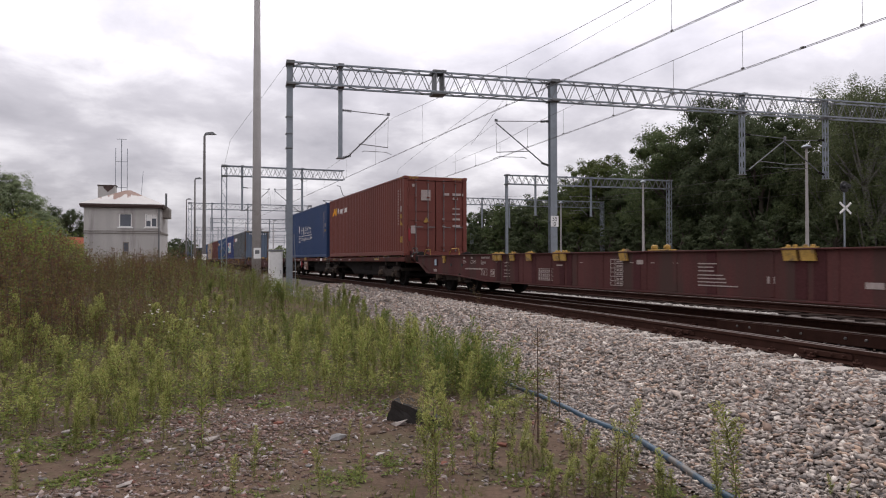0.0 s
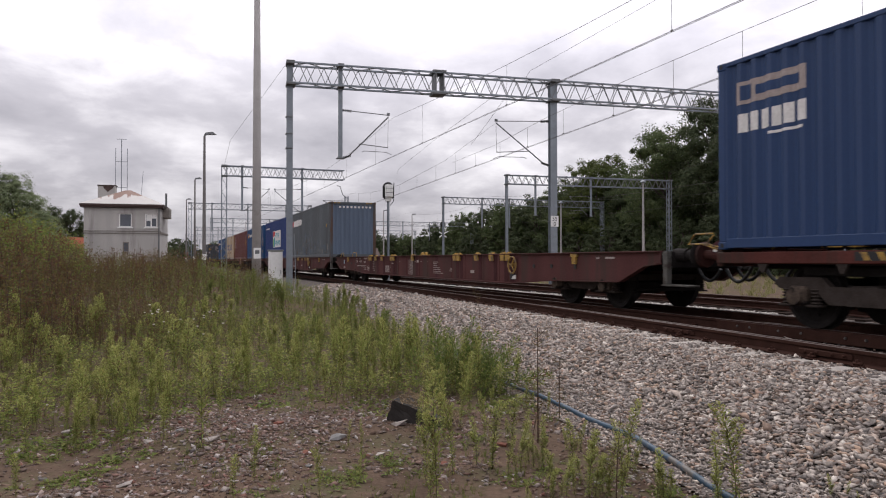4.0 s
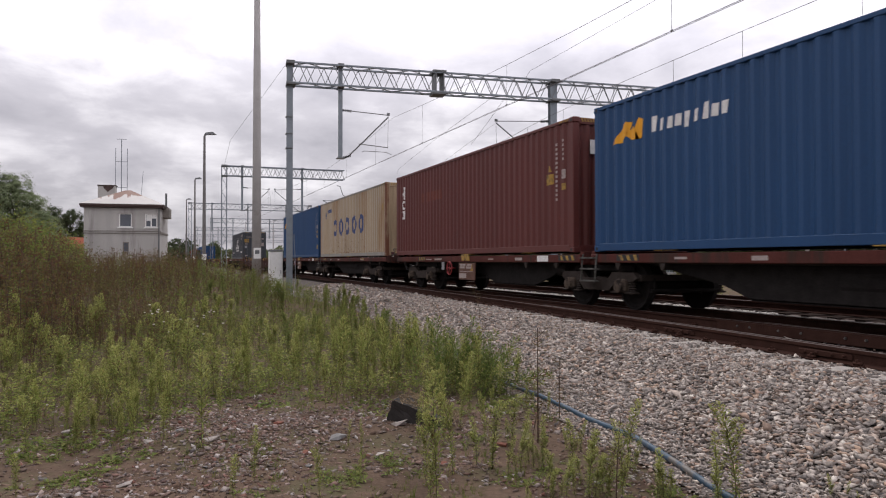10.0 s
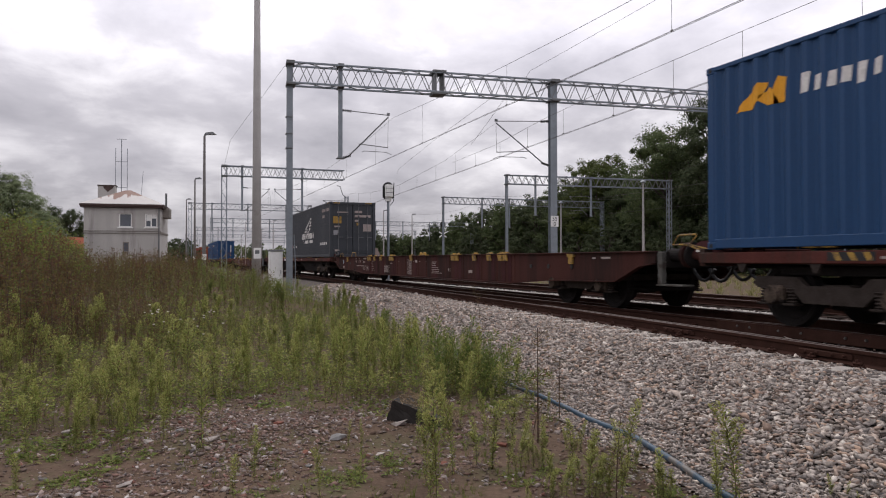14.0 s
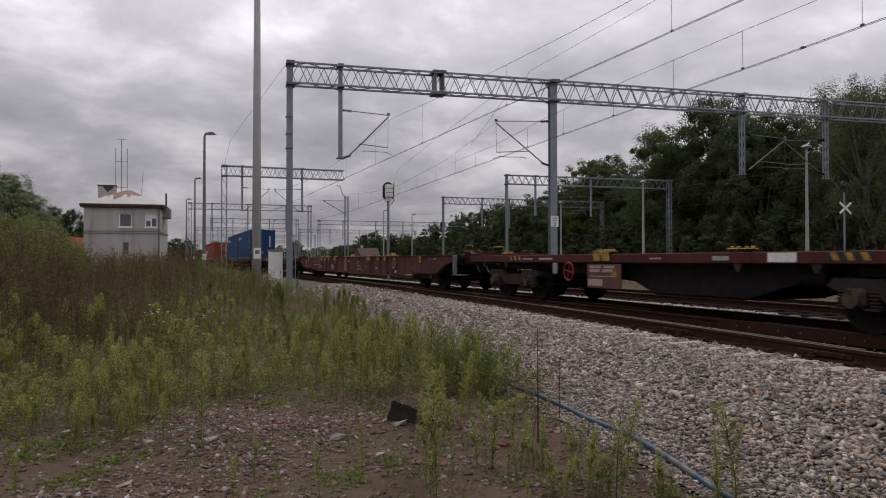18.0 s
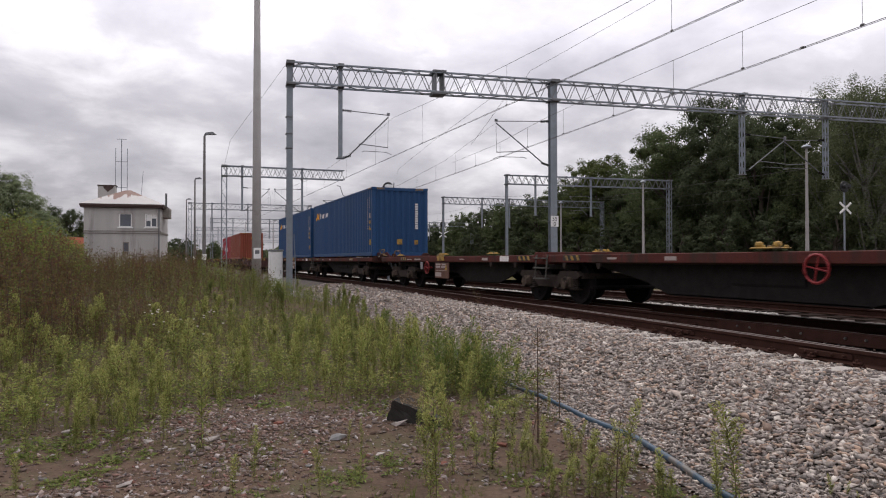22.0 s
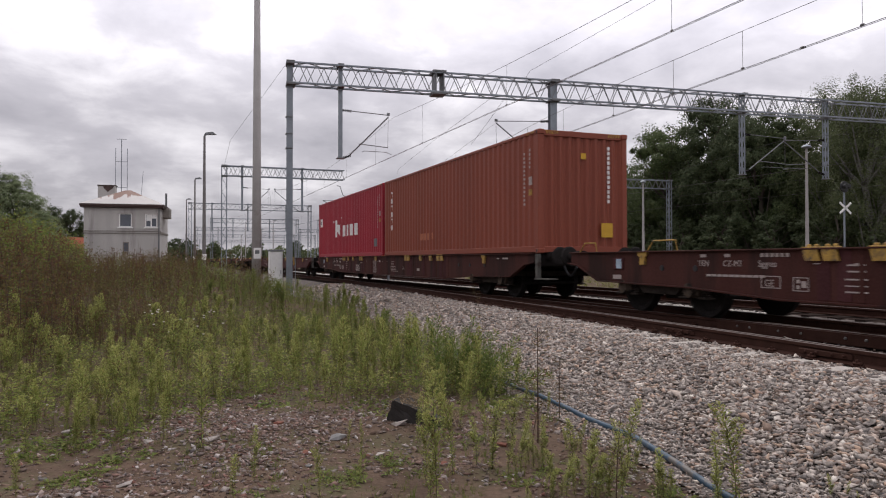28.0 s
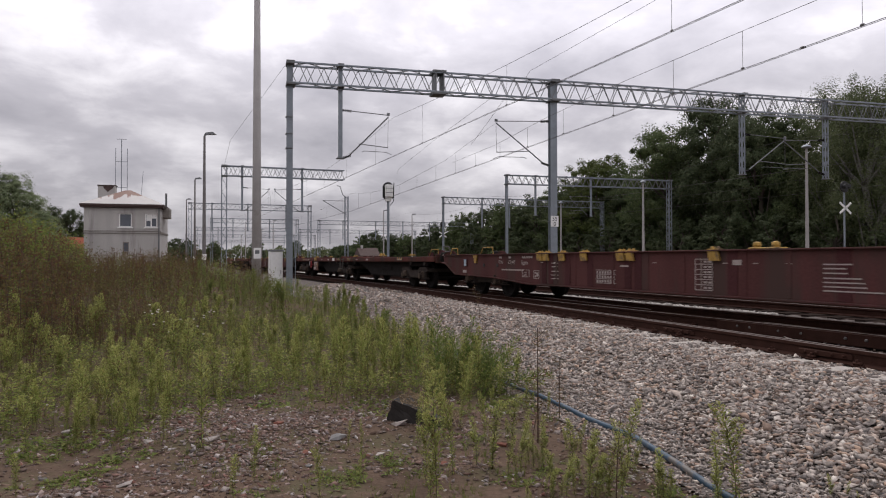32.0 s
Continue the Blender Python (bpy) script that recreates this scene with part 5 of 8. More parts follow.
for i, w in enumerate((0.26, 0.26, 0.28, 0.2, 0.28, 0.28, 0.12, 0.26, 0.24, 0.12, 0.28, 0.26)):
    gap = 0.12 if i == 2 else 0.05
    wall_paint(c_nyk, [rect(y - w, y - w + 0.085, 1.1, 1.42), rect(y - 0.08, y, 1.1, 1.42)] + ([rect(y - w + 0.085, y - 0.08, 1.1 + 0.12 * (i % 3), 1.18 + 0.12 * (i % 3))] if w > 0.18 else []), M_paint_white)
    y -= w + gap
wall_paint(c_nyk, [rect(7.2 - 0.235 * i, 7.36 - 0.235 * i, 0.84, 1.02) for i in range(12)], M_paint_white)
wall_paint(c_nyk, [rect(11.25, 11.5, 0.62 + 0.08 * i, 0.67 + 0.08 * i, 0.3) for i in range(3)], M_logo_red)
wall_paint(c_nyk, [rect(10.9 - 0.28 * i, 11.1 - 0.28 * i, 0.62, 0.82, 0.2) for i in range(3)] + [rect(9.75 + 0.14 * i, 9.86 + 0.14 * i, 0.64, 0.74) for i in range(3)], M_paint_white)
wall_paint(c_nyk, [rect(0.9 + 0.17 * i, 1.02 + 0.17 * i, 0.66, 0.8) for i in range(10)], M_paint_white)
wall_paint(c_nyk, [rect(1.93 - 0.17 * (i + 1) + 0.03, 1.93 - 0.17 * i, 2.41, 2.57) for i in range(10) if i != 4], M_paint_dim)
wall_paint(c_nyk, [rect(1.92 - 0.125 * (i + 1) + 0.02, 1.92 - 0.125 * i, 2.1, 2.24) for i in range(4)], M_paint_dim)

# orange-brown and crimson containers
for i in range(6):
    z = 2.22 - 0.25 * i
    wall_paint(c_tri, [rect(11.18, 11.4, z + 0.13, z + 0.18), rect(11.25, 11.33, z, z + 0.13)] if i % 2 == 0 else [rect(11.18, 11.25, z, z + 0.18), rect(11.33, 11.4, z, z + 0.18), rect(11.25, 11.33, z + 0.06, z + 0.12)], M_paint_white)
id_marks(c_tri, False)
wall_paint(c_tri, [rect(6.9 + 0.35 * i, 7.1 + 0.35 * i, 0.5, 0.72) for i in range(4)], mat("faint_mark", (0.36, 0.13, 0.07), 0.7, spread=0.2, bump=0))
wall_paint(c_kl, [rect(7.92, 8.28, 0.98, 1.82), [(7.84, 1.25), (7.84, 1.6), (7.2, 1.55), (7.2, 1.0)]], M_paint_white, "white slab mark")
for y0, y1 in ((6.15, 6.72), (5.65, 5.98), (4.78, 5.4), (3.82, 4.5)):
    wall_paint(c_kl, [rect(y0 + 0.06, y1 - 0.06, 0.98, 1.5)], M_paint_white)
wall_paint(c_kl, [rect(8.55, 8.62, 1.72, 1.8), rect(8.4, 8.47, 1.72, 1.8), rect(7.05, 7.12, 1.84, 1.92), rect(6.9, 6.97, 1.84, 1.92)], M_paint_white)
wall_paint(c_kl, [rect(11.3, 11.9, 1.62, 2.05)], M_paint_white)
wall_paint(c_kl, [rect(11.5, 11.7, 1.74, 1.92)], M_galvdark, lift=0.007)
id_marks(c_kl, False)
wall_paint(c_kl, [rect(0.9, 1.25, 0.4, 0.72)], M_galvdark)
# ---- overhead line: gantries, wires, lamps, signals ----
BRACE = {}


def brace_mesh(w, h, material):
    """A lacing bar across a cell of width w and height h."""
    key = (round(w, 3), round(h, 3), material.name)
    if key not in BRACE:
        BRACE[key] = Shape().rod((0, 0, 0), (w, 0, h), 0.019, 4).mesh("brace", material)
    return BRACE[key]


def lattice_mast(z0, z1, w, d, steel, r=0.03, cell=0.55):
    s = Shape()
    for x in (-w / 2, w / 2):
        for y in (-d / 2, d / 2):
            s.box(x - r, x + r, y - r, y + r, z0, z1)
    n = max(2, int((z1 - z0) / cell))
    for i in range(n):
        a, b = z0 + (z1 - z0) * i / n, z0 + (z1 - z0) * (i + 1) / n
        f = 1 if i % 2 else -1
        for y in (-d / 2, d / 2):
            s.rod((-f * w / 2, y, a), (f * w / 2, y, b), 0.018, 4)
        for x in (-w / 2, w / 2):
            s.rod((x, -f * d / 2, a), (x, f * d / 2, b), 0.018, 4)
    return s


def h_mast(z0, z1, w, d):
    """A rolled double-flange mast."""
    s = Shape().box(-w / 2, w / 2, -d / 2, -d / 2 + 0.03, z0, z1, 0.005).box(-w / 2, w / 2, d / 2 - 0.03, d / 2, z0, z1, 0.005)
    s.box(-0.012 - w * 0.3, 0.012 - w * 0.3, -d / 2 + 0.03, d / 2 - 0.03, z0, z1).box(w * 0.3 - 0.012, w * 0.3 + 0.012, -d / 2 + 0.03, d / 2 - 0.03, z0, z1)
    return s


def gantry(at, turn, span, masts, drops, top=9.17, deep=0.92, wide=0.6, fine=False, cell=0.72, steel=None, start=0.0, label="grey steel lattice gantry spanning the railway tracks"):
    """A lattice beam on masts. masts: (place along the beam, kind, width); drops: (place, lower end, kind)."""
    steel = steel or M_galv
    g = thing("overhead_line_gantry", label, "overhead line gantry", pose(at[0], at[1], 0, 0, 0, turn), "gantries over the tracks")
    lo = top - deep
    for y in (-wide / 2, wide / 2):
        part("chord", Shape().box(start, span, y - 0.038, y + 0.038, top - 0.076, top, 0.006), steel, g)
        part("chord", Shape().box(start, span, y - 0.038, y + 0.038, lo, lo + 0.076, 0.006), steel, g)
    n = int((span - start) / cell)
    c = (span - start) / n
    if fine:
        me_up, me_dn = brace_mesh(c / 2, deep - 0.12, M_galvdark), brace_mesh(c / 2, -(deep - 0.12), M_galvdark)
        for i in range(n):
            x = start + i * c
            for y, first in ((-wide / 2, True), (wide / 2, False)):
                a, b = (me_up, me_dn) if first else (me_dn, me_up)
                part("brace", a, None, g, at=(x, y, lo + 0.06 if first else top - 0.06))
                part("brace", b, None, g, at=(x + c / 2, y, top - 0.06 if first else lo + 0.06))
    else:
        lace = Shape()
        for i in range(n):
            x = start + i * c
            for y, first in ((-wide / 2, True), (wide / 2, False)):
                z0, z1 = (lo + 0.06, top - 0.06) if first else (top - 0.06, lo + 0.06)
                lace.rod((x, y, z0), (x + c / 2, y, z1), 0.024, 4, caps=False).rod((x + c / 2, y, z1), (x + c, y, z0), 0.024, 4, caps=False)
        tagged(part("lacing", lace, M_galvdark, g), kind="stuff")
    cross = Shape()
    for i in range(n + 1):
        x, f = start + i * c, 1 if i % 2 else -1
        for z in (top - 0.05, lo + 0.05):
            if i < n:
                cross.rod((x, -f * wide / 2, z), (x + c, f * wide / 2, z), 0.02, 4, caps=False)
    tagged(part("cross_lacing", cross, M_galvdark, g), kind="stuff")
    for s, kind, w in masts:
        m = part("mast", lattice_mast(-0.7, top + 0.02, w, w * 1.1, steel) if kind == "lattice" else h_mast(-0.7, top + 0.03, w, w * 0.95), steel, g, at=(s, 0, 0))
        part("foundation", Shape().box(-0.5, 0.5, -0.5, 0.5, -0.9, -0.35, 0.04), M_concrete, m, "grey concrete footing")
        part("head_plate", Shape().box(-w / 2 - 0.03, w / 2 + 0.06, -wide / 2 - 0.06, wide / 2 + 0.06, top - 0.10, top + 0.04, 0.01), M_galvdark, m)
        part("head_plate", Shape().box(-w / 2 - 0.03, w / 2 + 0.10, -wide / 2 - 0.06, wide / 2 + 0.06, lo - 0.04, lo + 0.06, 0.01), M_galvdark, m)
    for s, z, kind in drops:
        sh = lattice_mast(z, top - 0.02, 0.17, 0.17, steel, 0.022, 0.45) if kind == "lattice" else Shape().box(-0.085, 0.085, -0.085, 0.085, z, top + 0.04, 0.01)
        d = part("drop_post", sh, steel, g, at=(s, 0, 0))
        part("foot_plate", Shape().box(-0.17, 0.17, -0.14, 0.14, z - 0.03, z + 0.02, 0.008), M_galvdark, d)
        part("collar", Shape().box(-0.13, 0.13, -0.33, 0.33, top - 0.04, top + 0.05, 0.008).box(-0.13, 0.13, -0.33, 0.33, lo - 0.03, lo + 0.05, 0.008), M_galvdark, d)
    return g


def cantilever(g, s, d, reach, z_low=5.25, z_top=7.2, wire=5.5):
    """Bracket arm on a post at s, reaching d * reach along the gantry, with tie rod, registration arm and insulators."""
    e = s + d * reach
    arm = part("bracket_arm", Shape().tube([(s + d * 0.08, 0, z_low + 0.04), (s + d * 0.35, 0, z_low + 0.12), (e, 0, z_top - 0.08)], 0.03, 6), M_galvdark, g)
    part("tie_rod", Shape().rod((s + d * 0.08, 0, z_top + 0.12), (e, 0, z_top), 0.018, 6), M_galvdark, g)
    for a, b, z0, z1 in ((0.14, 0.42, z_low + 0.05, z_low + 0.14), (0.12, 0.45, z_top + 0.115, z_top + 0.09)):
        ins = Shape()
        for k in range(5):
            f = k / 4
            ins.disc((s + d * (a + (b - a) * f), 0, z0 + (z1 - z0) * f), "x", 0.06, 0.03, 10)
        part("insulator", ins, M_grime, arm, "dark ribbed insulator")
    m = 0.36
    zr = z_low + (z_top - z_low) * m - 0.1
    part("registration_tube", Shape().tube([(s + d * reach * m * 1.05, 0, zr + 0.06), (e - d * 0.02, 0, zr - 0.05)], 0.02, 6), M_galvdark, g)
    part("steady_arm", Shape().tube([(s + d * reach * 0.45, 0, zr - 0.28), (s + d * reach * 0.5, 0, wire + 0.12), (e - d * 0.1, 0, wire + 0.1), (e + d * 0.14, 0, wire)], 0.014, 6), M_galvdark, g)
    part("support_wire", Shape().rod((e - d * 0.02, 0, zr - 0.05), (e - d * 0.0, 0, z_top), 0.008, 4), M_wire, g)
    part("clamp", Shape().box(e - 0.06, e + 0.06, -0.05, 0.05, z_top - 0.02, z_top + 0.1, 0.015), M_galvdark, g)


G1 = gantry((4.9, 29.94), -6.0, 46.0, [(0.02, "h", 0.25), (11.85, "h", 0.32)], [(2.12, 5.27, "h"), (22.05, 5.2, "lattice"), (27.1, 5.13, "lattice")], fine=True, label="grey steel lattice gantry with two solid masts over the tracks")
cantilever(G1, 2.12, 1, 2.06)
cantilever(G1, 11.74, -1, 2.64)
cantilever(G1, 22.05, 1, 2.55, 5.3, 7.1)
cantilever(G1, 27.1, -1, 2.5, 5.3, 7.0)
part("joint_frame", Shape().box(6.2, 6.26, -0.34, 0.34, 8.2, 9.22, 0.01).box(6.55, 6.61, -0.34, 0.34, 8.2, 9.22, 0.01).box(6.1, 6.7, -0.36, 0.36, 9.14, 9.24, 0.01).box(6.1, 6.7, -0.36, 0.36, 8.18, 8.28, 0.01), M_galvdark, G1)
for z in (6.9, 6.2, 5.6):
    part("switch_bracket", Shape().box(-0.15, 0.15, -0.15, 0.15, z - 0.022, z + 0.022, 0.008), M_galvdark, G1)
plate = part("kilometre_sign", Shape().box(11.67, 12.05, -0.185, -0.16, 2.48, 2.97, 0.006), M_white, G1, "white enamel kilometre sign with black numerals")
part("strap", Shape().box(11.66, 12.06, -0.16, 0.16, 2.68, 2.74), M_galvdark, plate)
for text, x0, z0 in (("55", 11.735, 2.745), ("0", 11.80, 2.52)):
    cu = bpy.data.curves.new("numerals", "FONT")
    cu.body, cu.size, cu.extrude = text, 0.26, 0.002
    ob = bpy.data.objects.new("numerals", cu)
    me = bpy.data.meshes.new_from_object(ob)
    bpy.data.objects.remove(ob)
    me.transform(Matrix(((1, 0, 0, x0), (0, 0, -1, -0.187), (0, 1, 0, z0), (0, 0, 0, 1))))
    me.materials.clear()
    me.materials.append(M_black)
    new("numerals", me).parent = plate

G2 = gantry((5.0, 64.5), -1.0, 10.5, [(0.0, "lattice", 0.42)], [(1.5, 5.3, "h"), (6.7, 5.3, "h")], label="half gantry of grey lattice steel on one mast")
cantilever(G2, 1.5, 1, 2.3), cantilever(G2, 6.7, -1, 2.4)
G3 = gantry((30.9, 61.9), -5.2, 18.0, [(0.0, "h", 0.24), (17.95, "lattice", 0.34)], [(3.0, 5.3, "h"), (9.0, 5.3, "h")], label="grey steel gantry over the far tracks before the trees")
cantilever(G3, 9.0, -1, 2.3)
gantry((34.0, 86.5), -1.0, 24.0, [(0.0, "h", 0.26), (24.0, "lattice", 0.36)], [(5.5, 5.3, "h"), (9.5, 5.3, "h")], label="grey steel gantry over the far tracks")
for x, y, span, dr in ((3.7, 108.0, 17.0, (3.0, 8.0, 13.5)), (9.0, 146.0, 16.5, (4.0, 11.0)), (30.0, 146.0, 34.0, (5.0, 12.0, 18.0, 24.0)), (8.0, 186.0, 22.0, (5.0, 15.0)), (34.0, 190.0, 32.0, (8.0, 16.0)), (7.0, 236.0, 40.0, (8.0, 20.0, 30.0)), (6.0, 300.0, 46.0, (8.0, 20.0, 32.0))):
    gantry((x, y), -1.0, span, [(0.0, "lattice", 0.45), (span, "lattice", 0.45)], [(s, 5.3, "h") for s in dr], cell=1.3, label="distant grey steel gantry over the tracks")


def wire_run(x, name, ends, contact=5.5, carry=7.15, sag=0.75, shift=0.0, aside=0.0, carry_shift=None):
    """Contact wire, carrying wire and droppers over one track; ends are the supports along y."""
    w = thing("overhead_wire", name, "overhead wire", (x, 0, 0), "wires over the tracks")
    cw, mw = [], []
    for a, b in zip(ends[:-1], ends[1:]):
        for k in range(13):
            f = k / 12
            y = a + (b - a) * f
            s = sag * 4 * f * (1 - f)
            o = shift * (1 - 2 * f)
            cw.append((o, y, contact))
            e = aside + (o * 0.6 if carry_shift is None else carry_shift * (1 - 2 * f))
            mw.append((e, y, carry - s))
            if 0 < k < 12 and y < 110:
                if k % 2:
                    part("dropper", Shape().rod((o, y, contact), (e, y, carry - s), 0.004, 4), M_wire, w)
                    part("wire_clip", Shape().box(o - 0.012, o + 0.012, y - 0.03, y + 0.03, contact - 0.01, contact + 0.03, 0.005), M_wire, w)
        shift = -shift
    part("contact_wire", Shape().tube(cw, 0.0068, 5), M_wire, w)
    part("contact_wire", Shape().tube([(p[0] + 0.05, p[1], p[2]) for p in cw], 0.006, 5), M_wire, w)
    part("carrying_wire", Shape().tube(mw, 0.006, 5), M_wire, w)


SPANS = [-14.0, 29.72, 64.4, 107.0, 146.0, 190.0, 240.0, 300.0]
wire_run(9.40, "dark catenary wires over the main track", SPANS, 5.5, 7.18, 0.66, shift=0.02)
wire_run(16.2, "dark catenary wires over the second track", SPANS[2:], 5.5, 7.1, 0.7, shift=0.1)


def slanting_span():
    """The span over the turnout between the two tracks: its wires slant from the gantry towards the main track."""
    w = thing("overhead_wire", "dark catenary wires slanting over the turnout", "overhead wire", (0, 0, 0), "wires over the tracks")

    def at(y, z):
        return (13.9 - 0.066 * (29.0 - y), y, z)
    height = ((-14.0, 6.9), (-4.0, 6.5), (9.0, 6.36), (14.0, 6.42), (19.0, 6.45), (24.0, 6.35), (29.0, 6.12), (35.0, 6.12))
    beyond = ((29.0, 7.08), (32.0, 6.8), (36.4, 6.39), (46.6, 6.08), (56.0, 6.4), (64.4, 7.1))
    part("carrying_wire", Shape().tube([at(y, z) for y, z in beyond], 0.0065, 5), M_wire, w)
    part("carrying_wire", Shape().tube([at(y, z) for y, z in height], 0.0065, 5), M_wire, w)
    for d, r in ((0.0, 0.0075), (0.07, 0.0065)):
        part("contact_wire", Shape().tube([tuple(Vector(at(y, 5.5)) + Vector((d, 0, 0))) for y in (-14.0, 8.0, 20.0, 31.0, 48.0, 64.4)], r, 5), M_wire, w)
    for y, line in [(y, height) for y in (-1.0, 6.0, 9.9, 13.2, 15.9, 19.0, 22.4, 25.5, 28.4, 31.5)] + [(y, beyond) for y in (34.5, 38.0, 42.0, 46.5, 51.0, 56.0, 61.0)]:
        z = float(np.interp(y, [p[0] for p in line], [p[1] for p in line]))
        part("dropper", Shape().rod(at(y, 5.5), at(y, z), 0.005, 4), M_wire, w)
        part("wire_clip", Shape().box(-0.018, 0.018, -0.04, 0.04, -0.01, 0.04, 0.006, Matrix.Translation(at(y, 5.5))), M_wire, w)
    part("wire_clip", Shape().box(-0.015, 0.08, -0.04, 0.04, -0.01, 0.025, 0.005, Matrix.Translation(at(11.4, 5.5))), M_wire, w)


slanting_span()
wire_run(29.2, "thin catenary wires over the far track", [-15.0, 27.4, 61.6, 86.5, 146.0, 190.0], 5.4, 7.0, 0.8)
wire_run(40.0, "thin catenary wires before the woods", [-15.0, 26.0, 61.0, 86.5, 146.0, 190.0], 5.4, 7.0, 0.8)


for pts, lab in (([(15.3, -14.0, 9.95), (15.3, 0.0, 9.8), (15.3, 19.5, 9.63), (15.3, 28.3, 9.42), (15.3, 28.75, 9.17)], "thin feeder wire ending on the gantry"), ([(4.7, 29.9, 9.0), (4.0, 47.0, 8.55), (5.0, 64.5, 9.1)], "thin return wire between the gantry masts"), ([(13.82, 29.05, 8.3), (15.13, 40.0, 8.12), (17.78, 55.0, 8.33), (20.5, 64.0, 9.1)], "thin cross-over wire between two tracks"), ([(14.42, 28.95, 8.33), (14.55, 31.2, 7.55), (14.4, 32.8, 6.74)], "thin cross-over wire sloping down to the second track")):
    tagged(part("feeder_wire", Shape().tube(pts, 0.007, 5), M_wire), lab, "wire", "wires over the tracks")


def lamp_post(x, y, h, arm=(0.55, -0.22), material=None, r=0.13, dome=False, label="grey platform lamp post with a flat hooded lantern"):
    t = thing("street_lamp", label, "street lamp", (x, y, -0.6), "lamp posts by the railway")
    part("post", Shape().turned((0, 0, 0), "z", [(0, r), (h * 0.5, r * 0.8), (h + 0.6, r * 0.52)], 12), material or M_concrete, t)
    if dome:
        part("lantern", Shape().turned((0, 0, h + 0.55), "z", [(0, 0.1), (0.05, 0.30), (0.10, 0.31), (0.18, 0.22), (0.24, 0.08)], 14), M_galv, t, "pale domed lantern")
    else:
        a = Vector((arm[0], arm[1], 0))
        part("arm", Shape().tube([(0, 0, h + 0.4), (0, 0, h + 0.62), tuple(a * 0.5 + Vector((0, 0, h + 0.75)))], 0.04, 6), M_galvdark, t)
        d = a.normalized()
        n = Vector((-d.y, d.x, 0))
        s = Shape()
        s.add([tuple(Vector((0, 0, h + z)) + d * u + n * v) for u, v, z in ((0.0, -0.1, 0.66), (0.0, 0.1, 0.66), (0.75, 0.16, 0.68), (0.75, -0.16, 0.68), (0.08, -0.07, 0.80), (0.08, 0.07, 0.80), (0.55, 0.1, 0.86), (0.55, -0.1, 0.86))], [(0, 1, 2, 3), (4, 5, 6, 7), (0, 1, 5, 4), (1, 2, 6, 5), (2, 3, 7, 6), (3, 0, 4, 7)])
        part("lantern", s, M_galvdark, t)
    part("number_tag", Shape().box(-r - 0.02, r + 0.02, -r - 0.02, -r + 0.01, 1.6, 1.95, 0.01), M_white, t)
    return t


M_post = mat("dull_post_steel", (0.17, 0.16, 0.155), 0.7, 0.2, spread=0.2, scale=3)
for x, y, h in ((2.52, 48.3, 8.95), (3.2, 79.2, 9.4), (3.34, 111.4, 9.8)):
    lamp_post(x, y, h, material=M_post)
lamp_post(37.67, 33.44, 8.0, dome=True, r=0.125, label="pale concrete lamp post with a domed lantern")
lamp_post(41.25, 54.6, 8.1, dome=True, r=0.14, label="pale concrete lamp post with a domed lantern")
lamp_post(46.5, 78.0, 8.1, dome=True, r=0.14, label="pale concrete lamp post with a domed lantern")

pole = thing("concrete_pole", "tall round tapered concrete pole in the weeds", "utility pole", (3.32, 27.65, -0.6))
part("shaft", Shape().turned((0, 0, 0), "z", [(0, 0.185), (5.0, 0.155), (13.5, 0.105)], 20), M_concrete, pole, smooth=True)
tag_plate = part("number_tag", Shape().box(-0.13, 0.13, -0.20, -0.172, 1.62, 2.02, 0.006), M_white, pole, "white tag with dark bars")
part("plate_bar", Shape().box(-0.08, 0.08, -0.204, -0.2, 1.8, 1.94), M_galvdark, tag_plate)

cab = thing("relay_cabinet", "pale grey weathered steel equipment cabinet in tall weeds", "equipment cabinet", (4.43, 30.45, -0.55))
part("body", Shape().box(-0.27, 0.27, -0.2, 0.2, 0.1, 1.88, 0.02), M_white, cab)
part("plinth", Shape().box(-0.3, 0.3, -0.23, 0.23, -0.1, 0.1, 0.01), M_concrete, cab)
part("roof", Shape().box(-0.31, 0.31, -0.24, 0.24, 1.88, 1.95, 0.02), M_galvdark, cab)
cd = part("door", Shape().box(-0.24, 0.24, -0.215, -0.2, 0.15, 1.84, 0.008), M_white, cab)
part("handle", Shape().box(0.17, 0.2, -0.24, -0.215, 0.95, 1.1, 0.006), M_galvdark, cd)

mk = thing("marker_post", "thin pale steel marker rod beside the gantry mast", "marker post", (5.22, 30.3, -0.6))
part("rod", Shape().tube([(0, 0, 0), (0.01, 0, 1.4), (-0.05, 0, 2.6)], 0.016, 8), M_galv, mk)
part("cap", Shape().turned((-0.05, 0, 2.6), "z", [(0, 0.022), (0.04, 0.022), (0.05, 0.01)], 8), M_galvdark, mk)

sig = thing("railway_signal", "rear of a railway signal with white housing, grey post", "railway signal", (11.45, 37.3, -0.25))
part("post", Shape().rod((0, 0, 0), (0, 0, 4.7), 0.07, 12), M_galv, sig)
part("foundation", Shape().box(-0.3, 0.3, -0.3, 0.3, -0.3, 0.05, 0.02), M_concrete, sig)
sh = Shape()
ring = [(0.31 * cos(a), 5.15 + 0.31 * sin(a)) for a in np.linspace(0, pi, 13)] + [(-0.31, 4.62), (-0.22, 4.55), (0.22, 4.55), (0.31, 4.62)]
sh.plate(ring, "y", 0.0, 0.04)
part("background_board", sh, M_black, sig, "black rounded background board")
hb = part("lamp_housing", Shape().box(-0.2, 0.2, -0.28, 0.0, 4.62, 5.3, 0.03), M_white, sig, "white lamp housing back")
